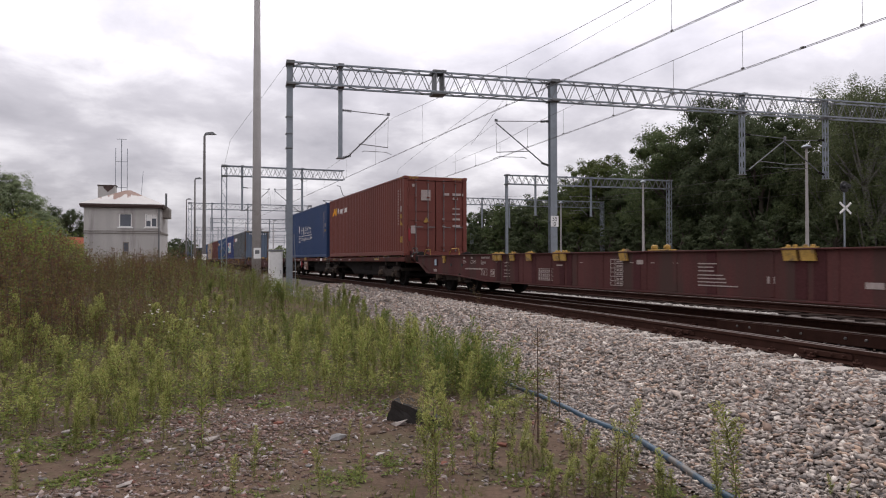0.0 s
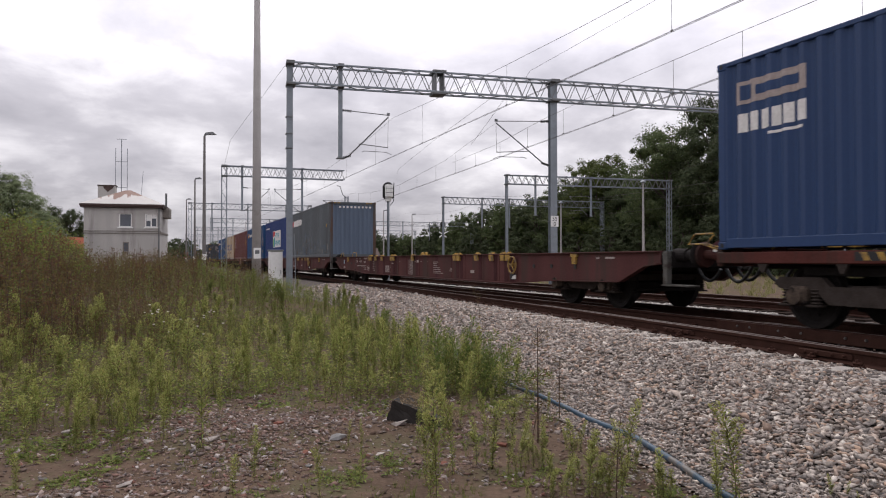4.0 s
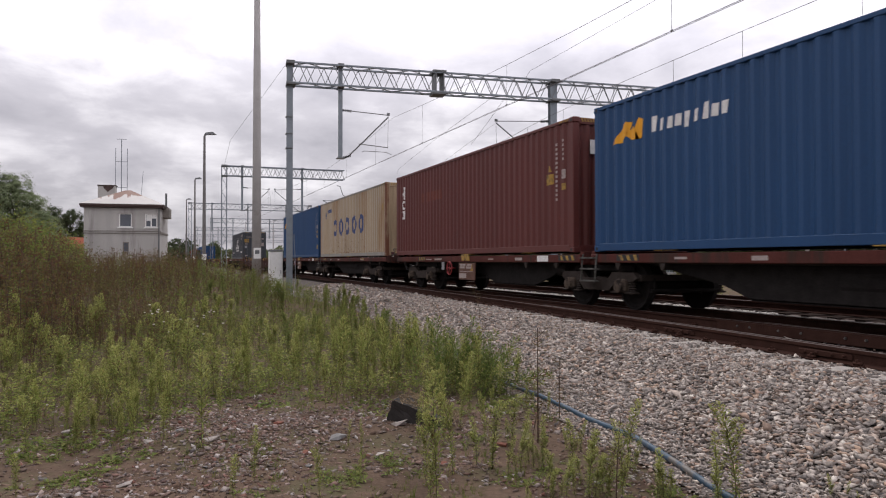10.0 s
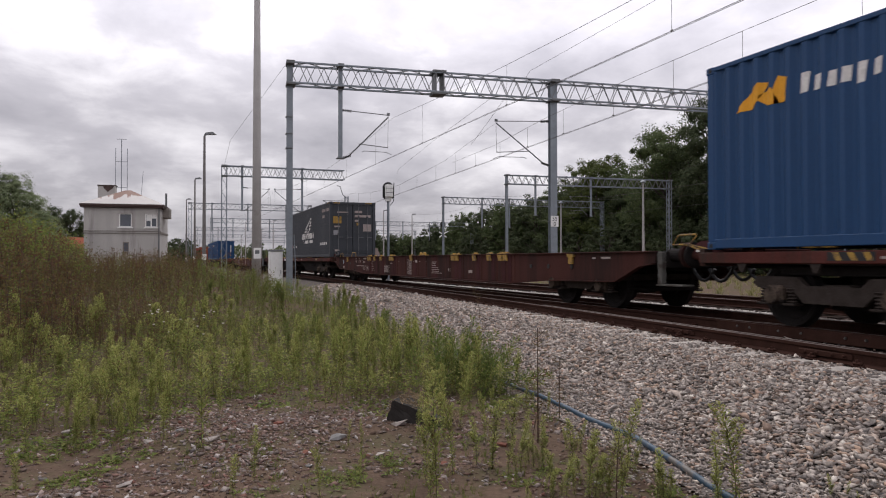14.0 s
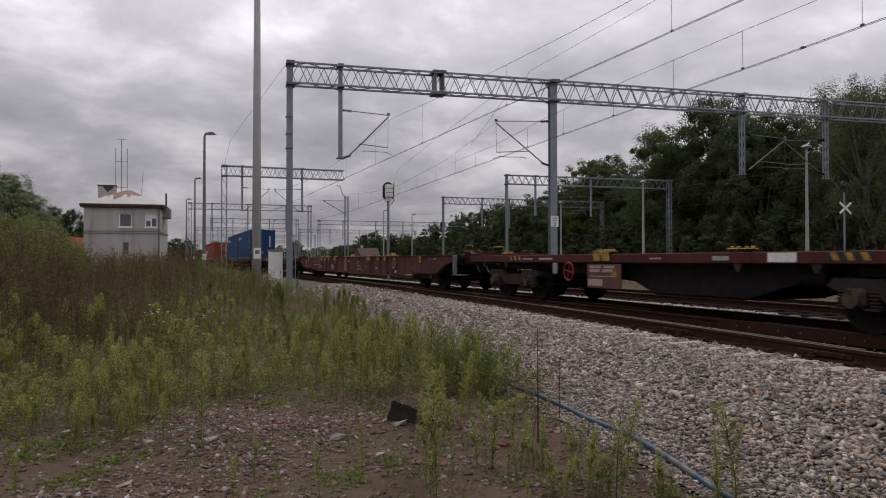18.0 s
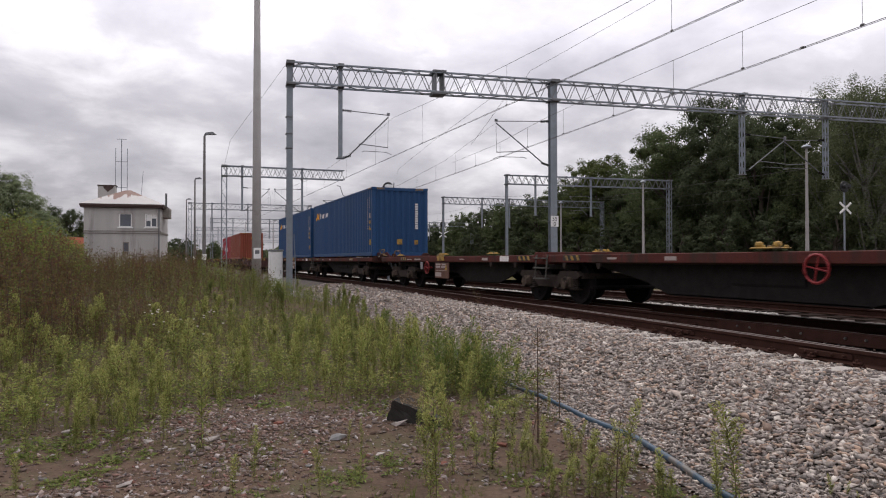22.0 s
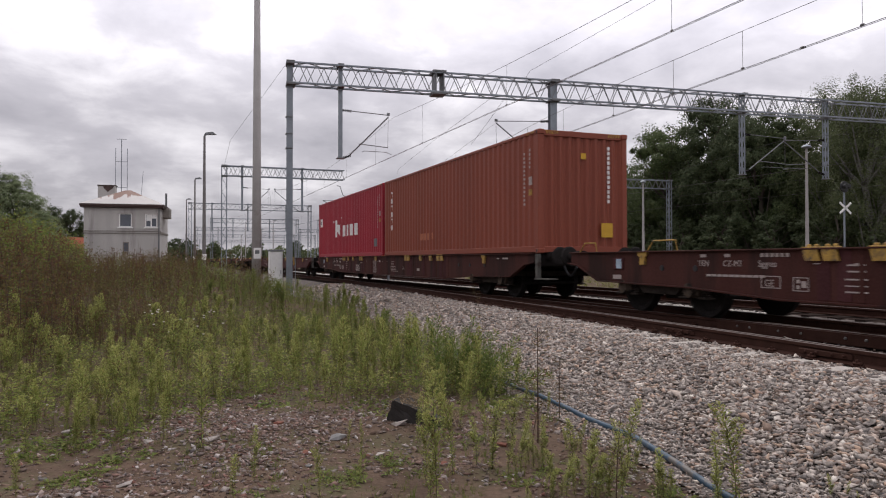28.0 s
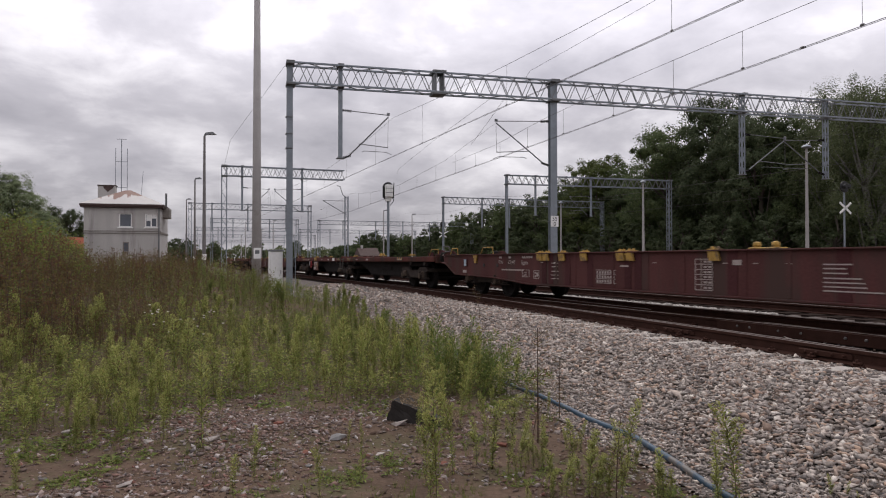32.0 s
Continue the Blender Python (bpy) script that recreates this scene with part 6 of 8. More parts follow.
for z in (4.85, 5.08):
    part("housing_seam", Shape().box(-0.205, 0.205, -0.286, -0.27, z, z + 0.025), M_galvdark, hb)
part("bracket", Shape().box(-0.16, 0.16, -0.12, 0.1, 4.4, 4.62, 0.02), M_white, sig)
part("ladder_hoop", Shape().tube([(0.14, 0.05, 4.2), (0.33, 0.05, 4.45), (0.34, 0.05, 5.45)], 0.022, 6), M_black, sig)


def cross_sign(x, y, base=-0.6):
    t = thing("level_crossing_sign", "white crossed boards on a post with dark lamp", "crossing sign", (x, y, base))
    part("post", Shape().rod((0, 0, 0), (0, 0, 6.4), 0.07, 10), M_galv, t)
    for a in (35, -35):
        m = pose(0, -0.1, 5.45, 0, 0, 0) @ pose(0, 0, 0, 0, a, 0)
        part("board", Shape().box(-0.72, 0.72, -0.02, 0.02, -0.085, 0.085, 0.01, m), M_white, t, "white crossed board")
    lb = part("lamp_board", Shape().turned((0, -0.02, 7.05), "y", [(-0.04, 0.42), (0.04, 0.42)], 18), M_black, t, "round black lamp board")
    part("lamp_hood", Shape().turned((0.15, -0.06, 7.1), "y", [(-0.3, 0.17), (0, 0.16)], 12), M_black, lb)
    part("lamp_hood", Shape().turned((-0.15, -0.06, 7.1), "y", [(-0.3, 0.17), (0, 0.16)], 12), M_black, lb)
    part("post_top", Shape().rod((0, 0, 6.4), (0, 0, 7.0), 0.06, 8), M_galv, t)


cross_sign(47.88, 39.15)
cross_sign(40.0, 102.0)


def span_mast(x, y, h=8.6):
    t = thing("line_mast", "single grey lattice mast with a bracket arm", "overhead line mast", (x, y, -0.6), "masts beside the tracks")
    part("mast", lattice_mast(0, h, 0.4, 0.4, M_galv), M_galv, t)
    part("top_arm", Shape().tube([(0, 0, h - 0.2), (-0.5, 0, h + 0.2), (-0.8, 0, h + 1.2), (-1.2, 0, h + 1.3)], 0.05, 6), M_galvdark, t)
    part("bracket_arm", Shape().tube([(0, 0, h - 2.3), (-3.0, 0, h - 0.6)], 0.045, 6), M_galvdark, t)
    part("tie_rod", Shape().rod((0, 0, h - 0.6), (-3.0, 0, h - 0.6), 0.03, 6), M_galvdark, t)
    return t


span_mast(21.6, 88.2, 9.6)
for x, y in ((19.5, 120.0), (22.5, 158.0), (26.0, 205.0), (15.0, 130.0), (18.5, 175.0), (25.0, 250.0), (36.0, 120.0), (44.0, 128.0)):
    lamp_post(x, y, 9.5, r=0.14, label="slim grey pole among the distant tracks")


# ---- the signal box and other buildings ----
M_render = mat("grey_render", (0.40, 0.385, 0.365), 0.9, spread=0.2, scale=1.4, fine=26, stain=(0.29, 0.275, 0.26), stain_at=0.55, bump=0.3, streak=True)
M_roof = mat("rusting_sheet_roof", (0.34, 0.325, 0.315), 0.55, 0.1, spread=0.14, scale=0.8, fine=20, streak=True)


def ridge_rust():
    """Rust that starts at the ridge and runs down the sheets in streaks."""
    nt = M_roof.node_tree
    n, ln = nt.nodes.new, nt.links.new
    p = nt.nodes["Principled BSDF"]
    co, sep, mp, nz = n("ShaderNodeTexCoord"), n("ShaderNodeSeparateXYZ"), n("ShaderNodeMapping"), n("ShaderNodeTexNoise")
    ln(co.outputs["Object"], sep.inputs[0]), ln(co.outputs["Object"], mp.inputs[0])
    mp.inputs["Scale"].default_value = (1.9, 0.3, 0.3)
    nz.inputs["Scale"].default_value, nz.inputs["Detail"].default_value = 1.3, 6.0
    ln(mp.outputs[0], nz.inputs["Vector"])
    rise = n("ShaderNodeMapRange")
    rise.inputs["From Min"].default_value, rise.inputs["From Max"].default_value = 6.2, 7.7
    rise.inputs["To Min"].default_value, rise.inputs["To Max"].default_value = -0.25, 0.34
    ln(sep.outputs[2], rise.inputs[0])
    add, cut, mx = n("ShaderNodeMath"), n("ShaderNodeValToRGB"), n("ShaderNodeMixRGB")
    ln(nz.outputs[0], add.inputs[0]), ln(rise.outputs[0], add.inputs[1])
    cut.color_ramp.elements[0].position, cut.color_ramp.elements[1].position = 0.57, 0.64
    ln(add.outputs[0], cut.inputs[0])
    mx.inputs[2].default_value = (0.12, 0.045, 0.026, 1)
    ln(cut.outputs[0], mx.inputs[0]), ln(p.inputs["Base Color"].links[0].from_socket, mx.inputs[1])
    ln(mx.outputs[0], p.inputs["Base Color"])


ridge_rust()
M_fascia = mat("dark_fascia", (0.07, 0.045, 0.04), 0.8, spread=0.3, bump=0.05)
M_wood = mat("grey_timber", (0.20, 0.18, 0.16), 0.85, spread=0.2, scale=4)


def holed_wall(x0, x1, z0, z1, y, thick, holes):
    """One wall with openings through it."""
    s = Shape()
    xs = sorted({x0, x1, *[v for q in holes for v in q[:2]]})
    zs = sorted({z0, z1, *[v for q in holes for v in q[2:]]})
    nx, nz = len(xs), len(zs)
    vs = [(x, yy, z) for yy in (y, y + thick) for z in zs for x in xs]
    k = nx * nz
    solid = {(i, j): not any(q[0] <= xs[i] and xs[i + 1] <= q[1] and q[2] <= zs[j] and zs[j + 1] <= q[3] for q in holes) for i in range(nx - 1) for j in range(nz - 1)}
    fs = []
    for (i, j), ok in solid.items():
        if ok:
            a = j * nx + i
            fs += [(a, a + 1, a + 1 + nx, a + nx), (k + a, k + a + nx, k + a + nx + 1, k + a + 1)]
            for di, dj, p, q in ((-1, 0, a, a + nx), (1, 0, a + 1, a + 1 + nx), (0, -1, a, a + 1), (0, 1, a + nx, a + nx + 1)):
                if not solid.get((i + di, j + dj), False):
                    fs.append((p, q, k + q, k + p))
    return s.add(vs, fs)


def signal_box():
    b = thing("signal_box", "grey rendered two-storey railway building with rusting hipped roof", "building", pose(-2.75, 68.4, -0.6, 0, 0, -6.0))
    w, d, h = 2.95, 3.0, 5.95
    win = [(-0.28, 0.72, 4.35, 5.5), (1.75, 2.7, 4.35, 5.5), (0.02, 0.5, 2.25, 3.1)]
    part("front_wall", holed_wall(-w, w, 0, h, -d, 0.3, win), M_render, b)
    part("side_wall", Shape().box(-w, -w + 0.3, -d + 0.3, d, 0, h), M_render, b)
    part("side_wall", Shape().box(w - 0.3, w, -d + 0.3, d, 0, h), M_render, b)
    part("back_wall", Shape().box(-w + 0.3, w - 0.3, d - 0.3, d, 0, h), M_render, b)
    part("string_course", Shape().box(-w - 0.06, w + 0.06, -d - 0.06, -d - 0.003, 3.80, 3.86, 0.01).box(-w - 0.06, w + 0.06, -d - 0.06, -d - 0.003, 3.99, 4.04, 0.01).box(w + 0.003, w + 0.06, -d, d, 3.82, 3.98, 0.01), M_wood, b)
    part("eaves", Shape().box(-w - 0.24, w + 0.24, -d - 0.24, d + 0.24, h + 0.02, h + 0.14, 0.01), M_fascia, b)
    part("fascia", Shape().box(-w - 0.3, w + 0.3, -d - 0.3, d + 0.3, h + 0.14, h + 0.31, 0.01), M_fascia, b)
    e = 0.32
    roof = Shape().add([(-w - e, -d - e, h + 0.31), (w + e, -d - e, h + 0.31), (w + e, d + e, h + 0.31), (-w - e, d + e, h + 0.31), (-0.2, 0, h + 1.75), (0.2, 0, h + 1.75)], [(0, 1, 5, 4), (1, 2, 5), (2, 3, 4, 5), (3, 0, 4), (0, 1, 2, 3)])
    part("roof", roof, M_roof, b, "pale sheet roof with rust streaks")
    for i, (x0, x1, z0, z1) in enumerate(win):
        wd = part("window", Shape().box(x0, x1, -d + 0.14, -d + 0.16, z0, z1), M_glass, b, "dark window pane")
        f = Shape()
        for a, c, p, q in ((x0, x0 + 0.08, z0, z1), (x1 - 0.08, x1, z0, z1), (x0 + 0.08, x1 - 0.08, z0, z0 + 0.08), (x0 + 0.08, x1 - 0.08, z1 - 0.08, z1)):
            f.box(a, c, -d + 0.06, -d + 0.14, p, q, 0.006)
        if i == 1:
            m = (x0 + x1) / 2
            f.box(m - 0.05, m + 0.05, -d + 0.06, -d + 0.14, z0 + 0.08, z1 - 0.08, 0.005)
        part("frame", f, M_white if i < 2 else M_wood, wd, "white window frame" if i < 2 else "")
        part("sill", Shape().box(x0 - 0.1, x1 + 0.1, -d - 0.1, -d - 0.004, z0 - 0.1, z0 - 0.01, 0.01), M_white if i < 2 else M_wood, wd)
        if i == 1:
            part("blind", Shape().box(x0 + 0.1, x0 + 0.45, -d + 0.115, -d + 0.135, z0 + 0.55, z1 - 0.09), M_white, wd)
            part("blind", Shape().box(x1 - 0.42, x1 - 0.1, -d + 0.115, -d + 0.135, z0 + 0.75, z1 - 0.09), M_white, wd)
    ch = part("chimney", Shape().box(-2.62, -1.2, 0.9, 1.7, h + 0.3, h + 2.2, 0.02), M_render, b, "rendered chimney stained with soot")
    part("cap", Shape().box(-2.68, -1.14, 0.84, 1.76, h + 2.2, h + 2.27, 0.01), M_fascia, ch)
    part("soot_stain", Shape().plate([(-2.2, h + 2.17), (-1.3, h + 2.17), (-1.42, h + 1.95), (-1.62, h + 1.82), (-1.8, h + 1.62), (-1.95, h + 1.8), (-2.12, h + 1.95)], "y", 0.888, 0.897), M_fascia, ch)
    an = part("aerial_mast", Shape().rod((-0.75, 1.2, h + 1.2), (-0.75, 1.2, h + 6.4), 0.035, 6), M_galv, b)
    for dx in (-0.48, 0.48):
        part("pole", Shape().rod((-0.75 + dx, 1.2, h + 1.0), (-0.75 + dx, 1.2, h + 5.6), 0.025, 6), M_galv, an)
    for z in (h + 2.1, h + 4.4):
        part("crossbar", Shape().rod((-1.23, 1.2, z), (-0.27, 1.2, z), 0.02, 6), M_galv, an)
    part("crossbar", Shape().rod((-1.15, 1.2, h + 6.4), (-0.35, 1.2, h + 6.4), 0.02, 6), M_galv, an)
    part("aerial", Shape().rod((1.0, 0.4, h + 1.3), (1.15, 0.4, h + 3.5), 0.02, 6), M_galv, b)
    part("chimney_pipe", Shape().rod((w + 0.1, 0.6, h + 0.4), (w + 0.1, 0.6, h + 1.6), 0.09, 8), M_galvdark, b)
    part("bay", Shape().box(w, w + 0.55, -1.2, 0.6, 5.25, h + 0.14, 0.02), M_wood, b, "timber bay on the side wall")
    part("downpipe", Shape().rod((w - 0.1, -d - 0.08, 0), (w - 0.1, -d - 0.08, h), 0.05, 8), M_galvdark, b)


signal_box()


def far_house(x, y, w, h, label, wall, roof):
    t = thing("house", label, "house", (x, y, -0.6))
    part("wall", Shape().box(-w / 2, w / 2, -3, 3, 0, h), wall, t)
    r = part("roof", Shape().plate([(-3.4, h), (3.4, h), (0, h + 2.2)], "x", -w / 2 - 0.4, w / 2 + 0.4), roof, t)
    part("chimney", Shape().box(-w / 4 - 0.6, -w / 4, -0.3, 0.3, h + 1.2, h + 2.9, 0.02), wall, r)
    for s in (-0.28, 0.05, 0.33):
        wn = part("window", Shape().box(s * w - 0.6, s * w + 0.6, -3.04, -3.005, 1.3, 2.7), M_glass, t)
        part("frame", Shape().box(s * w - 0.66, s * w - 0.6, -3.06, -3.02, 1.24, 2.76).box(s * w + 0.6, s * w + 0.66, -3.06, -3.02, 1.24, 2.76), M_white, wn)


far_house(53.7, 195.0, 5.0, 2.8, "low pale distant house with a brown roof", M_render, M_fascia)
far_house(-9.7, 74.0, 6.2, 1.5, "low house with a faded red roof behind bushes", M_render, mat("faded_red_tiles", (0.30, 0.075, 0.04), 0.85, spread=0.3, scale=3))
# ---- stones, hose and timber ----
rng = np.random.default_rng(7)


def rot_rand(n, r):
    """n random rotation matrices."""
    q = r.normal(size=(n, 4))
    q /= np.linalg.norm(q, axis=1)[:, None]
    w, x, y, z = q.T
    return np.stack([1 - 2 * (y * y + z * z), 2 * (x * y - w * z), 2 * (x * z + w * y), 2 * (x * y + w * z), 1 - 2 * (x * x + z * z), 2 * (y * z - w * x), 2 * (x * z - w * y), 2 * (y * z + w * x), 1 - 2 * (x * x + y * y)], 1).reshape(n, 3, 3)


CUBE = np.array([(x, y, z) for x in (-1, 1) for y in (-1, 1) for z in (-1, 1)], float)
CUBE_F = np.array([(0, 1, 3, 2), (4, 6, 7, 5), (0, 4, 5, 1), (2, 3, 7, 6), (0, 2, 6, 4), (1, 5, 7, 3)])


OCTA = np.array([(1, 0, 0), (0, 1, 0), (-1, 0, 0), (0, -1, 0), (0, 0, 1), (0, 0, -1)], float)
OCTA_F = np.array([(0, 1, 4), (1, 2, 4), (2, 3, 4), (3, 0, 4), (1, 0, 5), (2, 1, 5), (3, 2, 5), (0, 3, 5)])


def rot_lying(n, r):
    """n rotations for stones that lie on their flat side: any heading, a little tilt."""
    a, b, g = r.uniform(0, 6.283, n), r.normal(0, 0.42, n), r.normal(0, 0.42, n)
    ca, sa, cb, sb, cg, sg = np.cos(a), np.sin(a), np.cos(b), np.sin(b), np.cos(g), np.sin(g)
    return np.stack([ca * cb, ca * sb * sg - sa * cg, ca * sb * cg + sa * sg, sa * cb, sa * sb * sg + ca * cg, sa * sb * cg - ca * sg, -sb, cb * sg, cb * cg], 1).reshape(n, 3, 3)


def stones(name, places, sizes, material, r, flat=0.7, shard=False, lying=False):
    """Broken stones: jittered six-sided lumps or eight-sided shards, each turned its own way."""
    n = len(places)
    base, faces = (OCTA * 1.4, OCTA_F) if shard else (CUBE, CUBE_F)
    k = len(base)
    v = base[None] * 0.5 + r.uniform(-1, 1, (n, k, 3)) * (0.33 if lying else 0.36)
    v = v * (sizes[:, None, None] * np.stack([r.uniform(0.9, 1.5, n), r.uniform(0.6, 1.1, n), r.uniform(0.35, 0.75, n)], 1)[:, None, :])
    v = np.einsum("nij,nkj->nki", rot_lying(n, r) if lying else rot_rand(n, r), v)
    v[:, :, 2] *= flat
    v += places[:, None, :]
    f = (faces[None] + (np.arange(n) * k)[:, None, None]).reshape(-1, faces.shape[1])
    return new(name, raw_mesh(name, v.reshape(-1, 3), f, material))


def ballast_stones():
    for y0, y1, per, s0, s1 in ((-5.0, 2.2, 260, 0.045, 0.08), (2.2, 7.5, 1650, 0.025, 0.058), (7.5, 12, 1050, 0.030, 0.062), (12, 20, 480, 0.038, 0.07), (20, 34, 100, 0.06, 0.11)):
        pl, sz = [], []
        n = int(per * (y1 - y0) * 4.2)
        y = rng.uniform(y0, y1, n)
        for yy in y:
            a, b = toe(yy) - 0.12, MAIN + 1.9
            if rng.random() < 0.86:
                b = side_rail(yy) - 0.1
            x = rng.uniform(a, b)
            if x < a + 0.25 and rng.random() < 0.5:
                continue
            # the ends of the sleepers lie bare beside the rail
            if x > side_rail(yy) - 0.60 and abs((yy + 2.31) % 0.62 - 0.31) < 0.11 and rng.random() < 0.85:
                continue
            # finer stone towards the foot of the slope
            k = 0.50 + 0.50 * min(1.0, max(0.0, (x - a) / 1.1))
            pl.append((x, yy, bed_z(x, yy) + rng.uniform(-0.006, 0.046) * k * k))
            sz.append(rng.uniform(s0, s1) * k * (1.35 if rng.random() < 0.06 else 1.0))
        tagged(stones("ballast_stones", np.array(pl), np.array(sz), M_ballast_stone, rng, 0.85, True, True), "loose grey, white and pinkish broken ballast stones", "ballast", kind="stuff")


ballast_stones()


def cess_stones():
    """Clean pale stone left between the tracks and on the far shoulder."""
    for x0, x1, n in ((11.72, 12.15, 3500), (14.98, 16.5, 7000)):
        x, y = rng.uniform(x0, x1, n), 11.5 * (75.0 / 11.5) ** rng.random(n)
        z = np.array([bed_z(a, b) for a, b in zip(x, y)]) + rng.uniform(0.0, 0.03, n)
        tagged(stones("clean_ballast", np.stack([x, y, z], 1), 0.05 + 0.0016 * y, M_clean_stone, rng, 0.7, True), "clean pale ballast stones beside the far track", "ballast", kind="stuff")


M_clean_stone = ramp_islands("clean_ballast_stone", [(0.40, 0.375, 0.35), (0.30, 0.275, 0.26), (0.50, 0.475, 0.44), (0.35, 0.32, 0.295)], 0.9)
cess_stones()


def toe_gravel():
    """Fine gravel that has run down to the pipe."""
    n = 6500
    y = rng.uniform(2.4, 11.0, n)
    x = np.array([toe(v) for v in y]) + rng.normal(0.15, 0.28, n)
    z = np.array([max(bed_z(a, b), ground_z(a, b)) for a, b in zip(x, y)]) + 0.004
    tagged(stones("toe_gravel", np.stack([x, y, z], 1), rng.uniform(0.012, 0.032, n), M_ballast_stone, rng, 0.6, True), "fine pale gravel at the foot of the ballast", "gravel", kind="stuff")


toe_gravel()


def heap(x, y):
    return np.exp(-(((x - 0.75) / 0.95) ** 2 + ((y - 6.1) / 0.95) ** 2))


def rubble():
    n = 85000
    x, y = rng.uniform(-3.2, 4.0, n), rng.uniform(3.3, 9.0, n)
    d = np.array([noise.noise(Vector((a * 1.1, b * 1.1, 5))) for a, b in zip(x, y)])
    keep = rng.random(n) < np.clip(0.10 + d * 0.55 + heap(x, y) * 0.95, 0.03, 1)
    keep &= x < np.array([toe(b) for b in y]) + 0.05
    x, y = x[keep], y[keep]
    sz = 0.011 + 0.036 * rng.random(len(x)) ** 3.2
    z = np.array([ground_z(a, b) for a, b in zip(x, y)]) + sz * 0.12
    tagged(stones("rubble", np.stack([x, y, z], 1), sz, M_rubble, rng, 0.6, True), "scattered grey, white and pinkish rubble on bare earth", "rubble", kind="stuff")


rubble()


def crumbs():
    """Crumbs and clods of the dry earth."""
    n = 15000
    x, y = rng.uniform(-3.2, 4.0, n), np.where(rng.random(n) < 0.2, rng.uniform(-3.0, 3.3, n), 3.3 * (9.5 / 3.3) ** rng.random(n))
    sz = 0.010 + 0.05 * rng.random(n) ** 5
    z = np.array([ground_z(a, b) for a, b in zip(x, y)]) - sz * 0.05
    keep = x < np.array([toe(b) for b in y]) + 0.1
    tagged(stones("soil_crumbs", np.stack([x, y, z], 1)[keep], sz[keep], M_crumb, rng, 0.55, True), "crumbs and clods of dry brown earth", "soil", kind="stuff")


crumbs()


def loose_stone(x, y, s, tone, label):
    """A flat broken stone: the hull of a few random points, sharp-edged."""
    r = random.Random(int(x * 1000 + y * 77))
    bm = bmesh.new()
    for i in range(15):
        bm.verts.new((r.uniform(-1.3, 1.3) * s, r.uniform(-0.9, 0.9) * s, r.uniform(-0.42, 0.42) * s))
    bmesh.ops.convex_hull(bm, input=bm.verts)
    bmesh.ops.delete(bm, geom=[v for v in bm.verts if not v.link_faces], context="VERTS")
    me = bpy.data.meshes.new("stone")
    bm.to_mesh(me)
    bm.free()
    me.materials.append(tone)
    o = new("stone", me)
    o.matrix_basis = pose(x, y, ground_z(x, y) + s * 0.22, r.uniform(-14, 14), r.uniform(-14, 14), r.uniform(0, 180))
    tagged(o, label, "stone", "stones on the bare earth")


M_stone_pale = mat("pale_stone", (0.30, 0.265, 0.24), 0.9, spread=0.3, scale=9, fine=60)
M_stone_grey = mat("grey_stone", (0.16, 0.155, 0.15), 0.9, spread=0.3, scale=9, fine=60)
M_stone_brick = mat("brick_scrap", (0.15, 0.055, 0.036), 0.9, spread=0.3, scale=9, fine=60)
STONES = ((1.36, 5.85, 0.062, 1), (1.98, 6.12, 0.06, 0), (0.38, 6.05, 0.055, 0), (0.30, 5.45, 0.028, 1), (1.0, 5.2, 0.03, 1), (2.1, 5.2, 0.03, 0), (-0.75, 7.0, 0.055, 0), (2.75, 5.5, 0.035, 0), (-0.22, 5.15, 0.045, 0), (1.55, 5.3, 0.045, 0), (0.75, 6.4, 0.035, 0), (1.75, 6.6, 0.04, 0), (0.95, 6.35, 0.04, 2), (1.05, 5.55, 0.045, 2), (1.95, 4.95, 0.035, 2), (2.6, 5.3, 0.04, 2), (-0.1, 6.25, 0.04, 0), (0.15, 6.5, 0.035, 1))
for x, y, s, k in STONES:
    loose_stone(x, y, s, (M_stone_pale, M_stone_grey, M_stone_brick)[k], ("pale broken stone on bare earth", "grey angular stone on bare earth", "weathered red brick scrap on bare earth")[k])

M_hose = mat("blue_pipe", (0.026, 0.056, 0.088), 0.55, spread=0.3, scale=5, fine=40, stain=(0.11, 0.10, 0.09), stain_at=0.52, bump=0.05)
hose_pts = [(3.1, 2.2), (3.31, 3.2), (3.43, 3.82), (3.54, 4.3), (3.59, 4.55), (3.68, 4.97), (3.73, 5.4), (3.76, 5.81), (3.82, 6.3), (3.89, 7.04), (3.93, 7.53), (3.98, 8.1), (4.16, 9.4), (4.47, 11.0)]
hose = part("water_pipe", Shape().tube([(x, y, max(ground_z(x, y), bed_z(x, y)) + 0.018 + 0.008 * sin(y * 3)) for x, y in hose_pts], 0.026, 12), M_hose, smooth=True)
tagged(hose, "muddy blue plastic pipe along the foot of the ballast", "pipe")

M_tarred = mat("tarred_timber", (0.028, 0.024, 0.022), 0.8, spread=0.4, scale=5, fine=50, bump=0.6, stain=(0.10, 0.085, 0.07), stain_at=0.6)


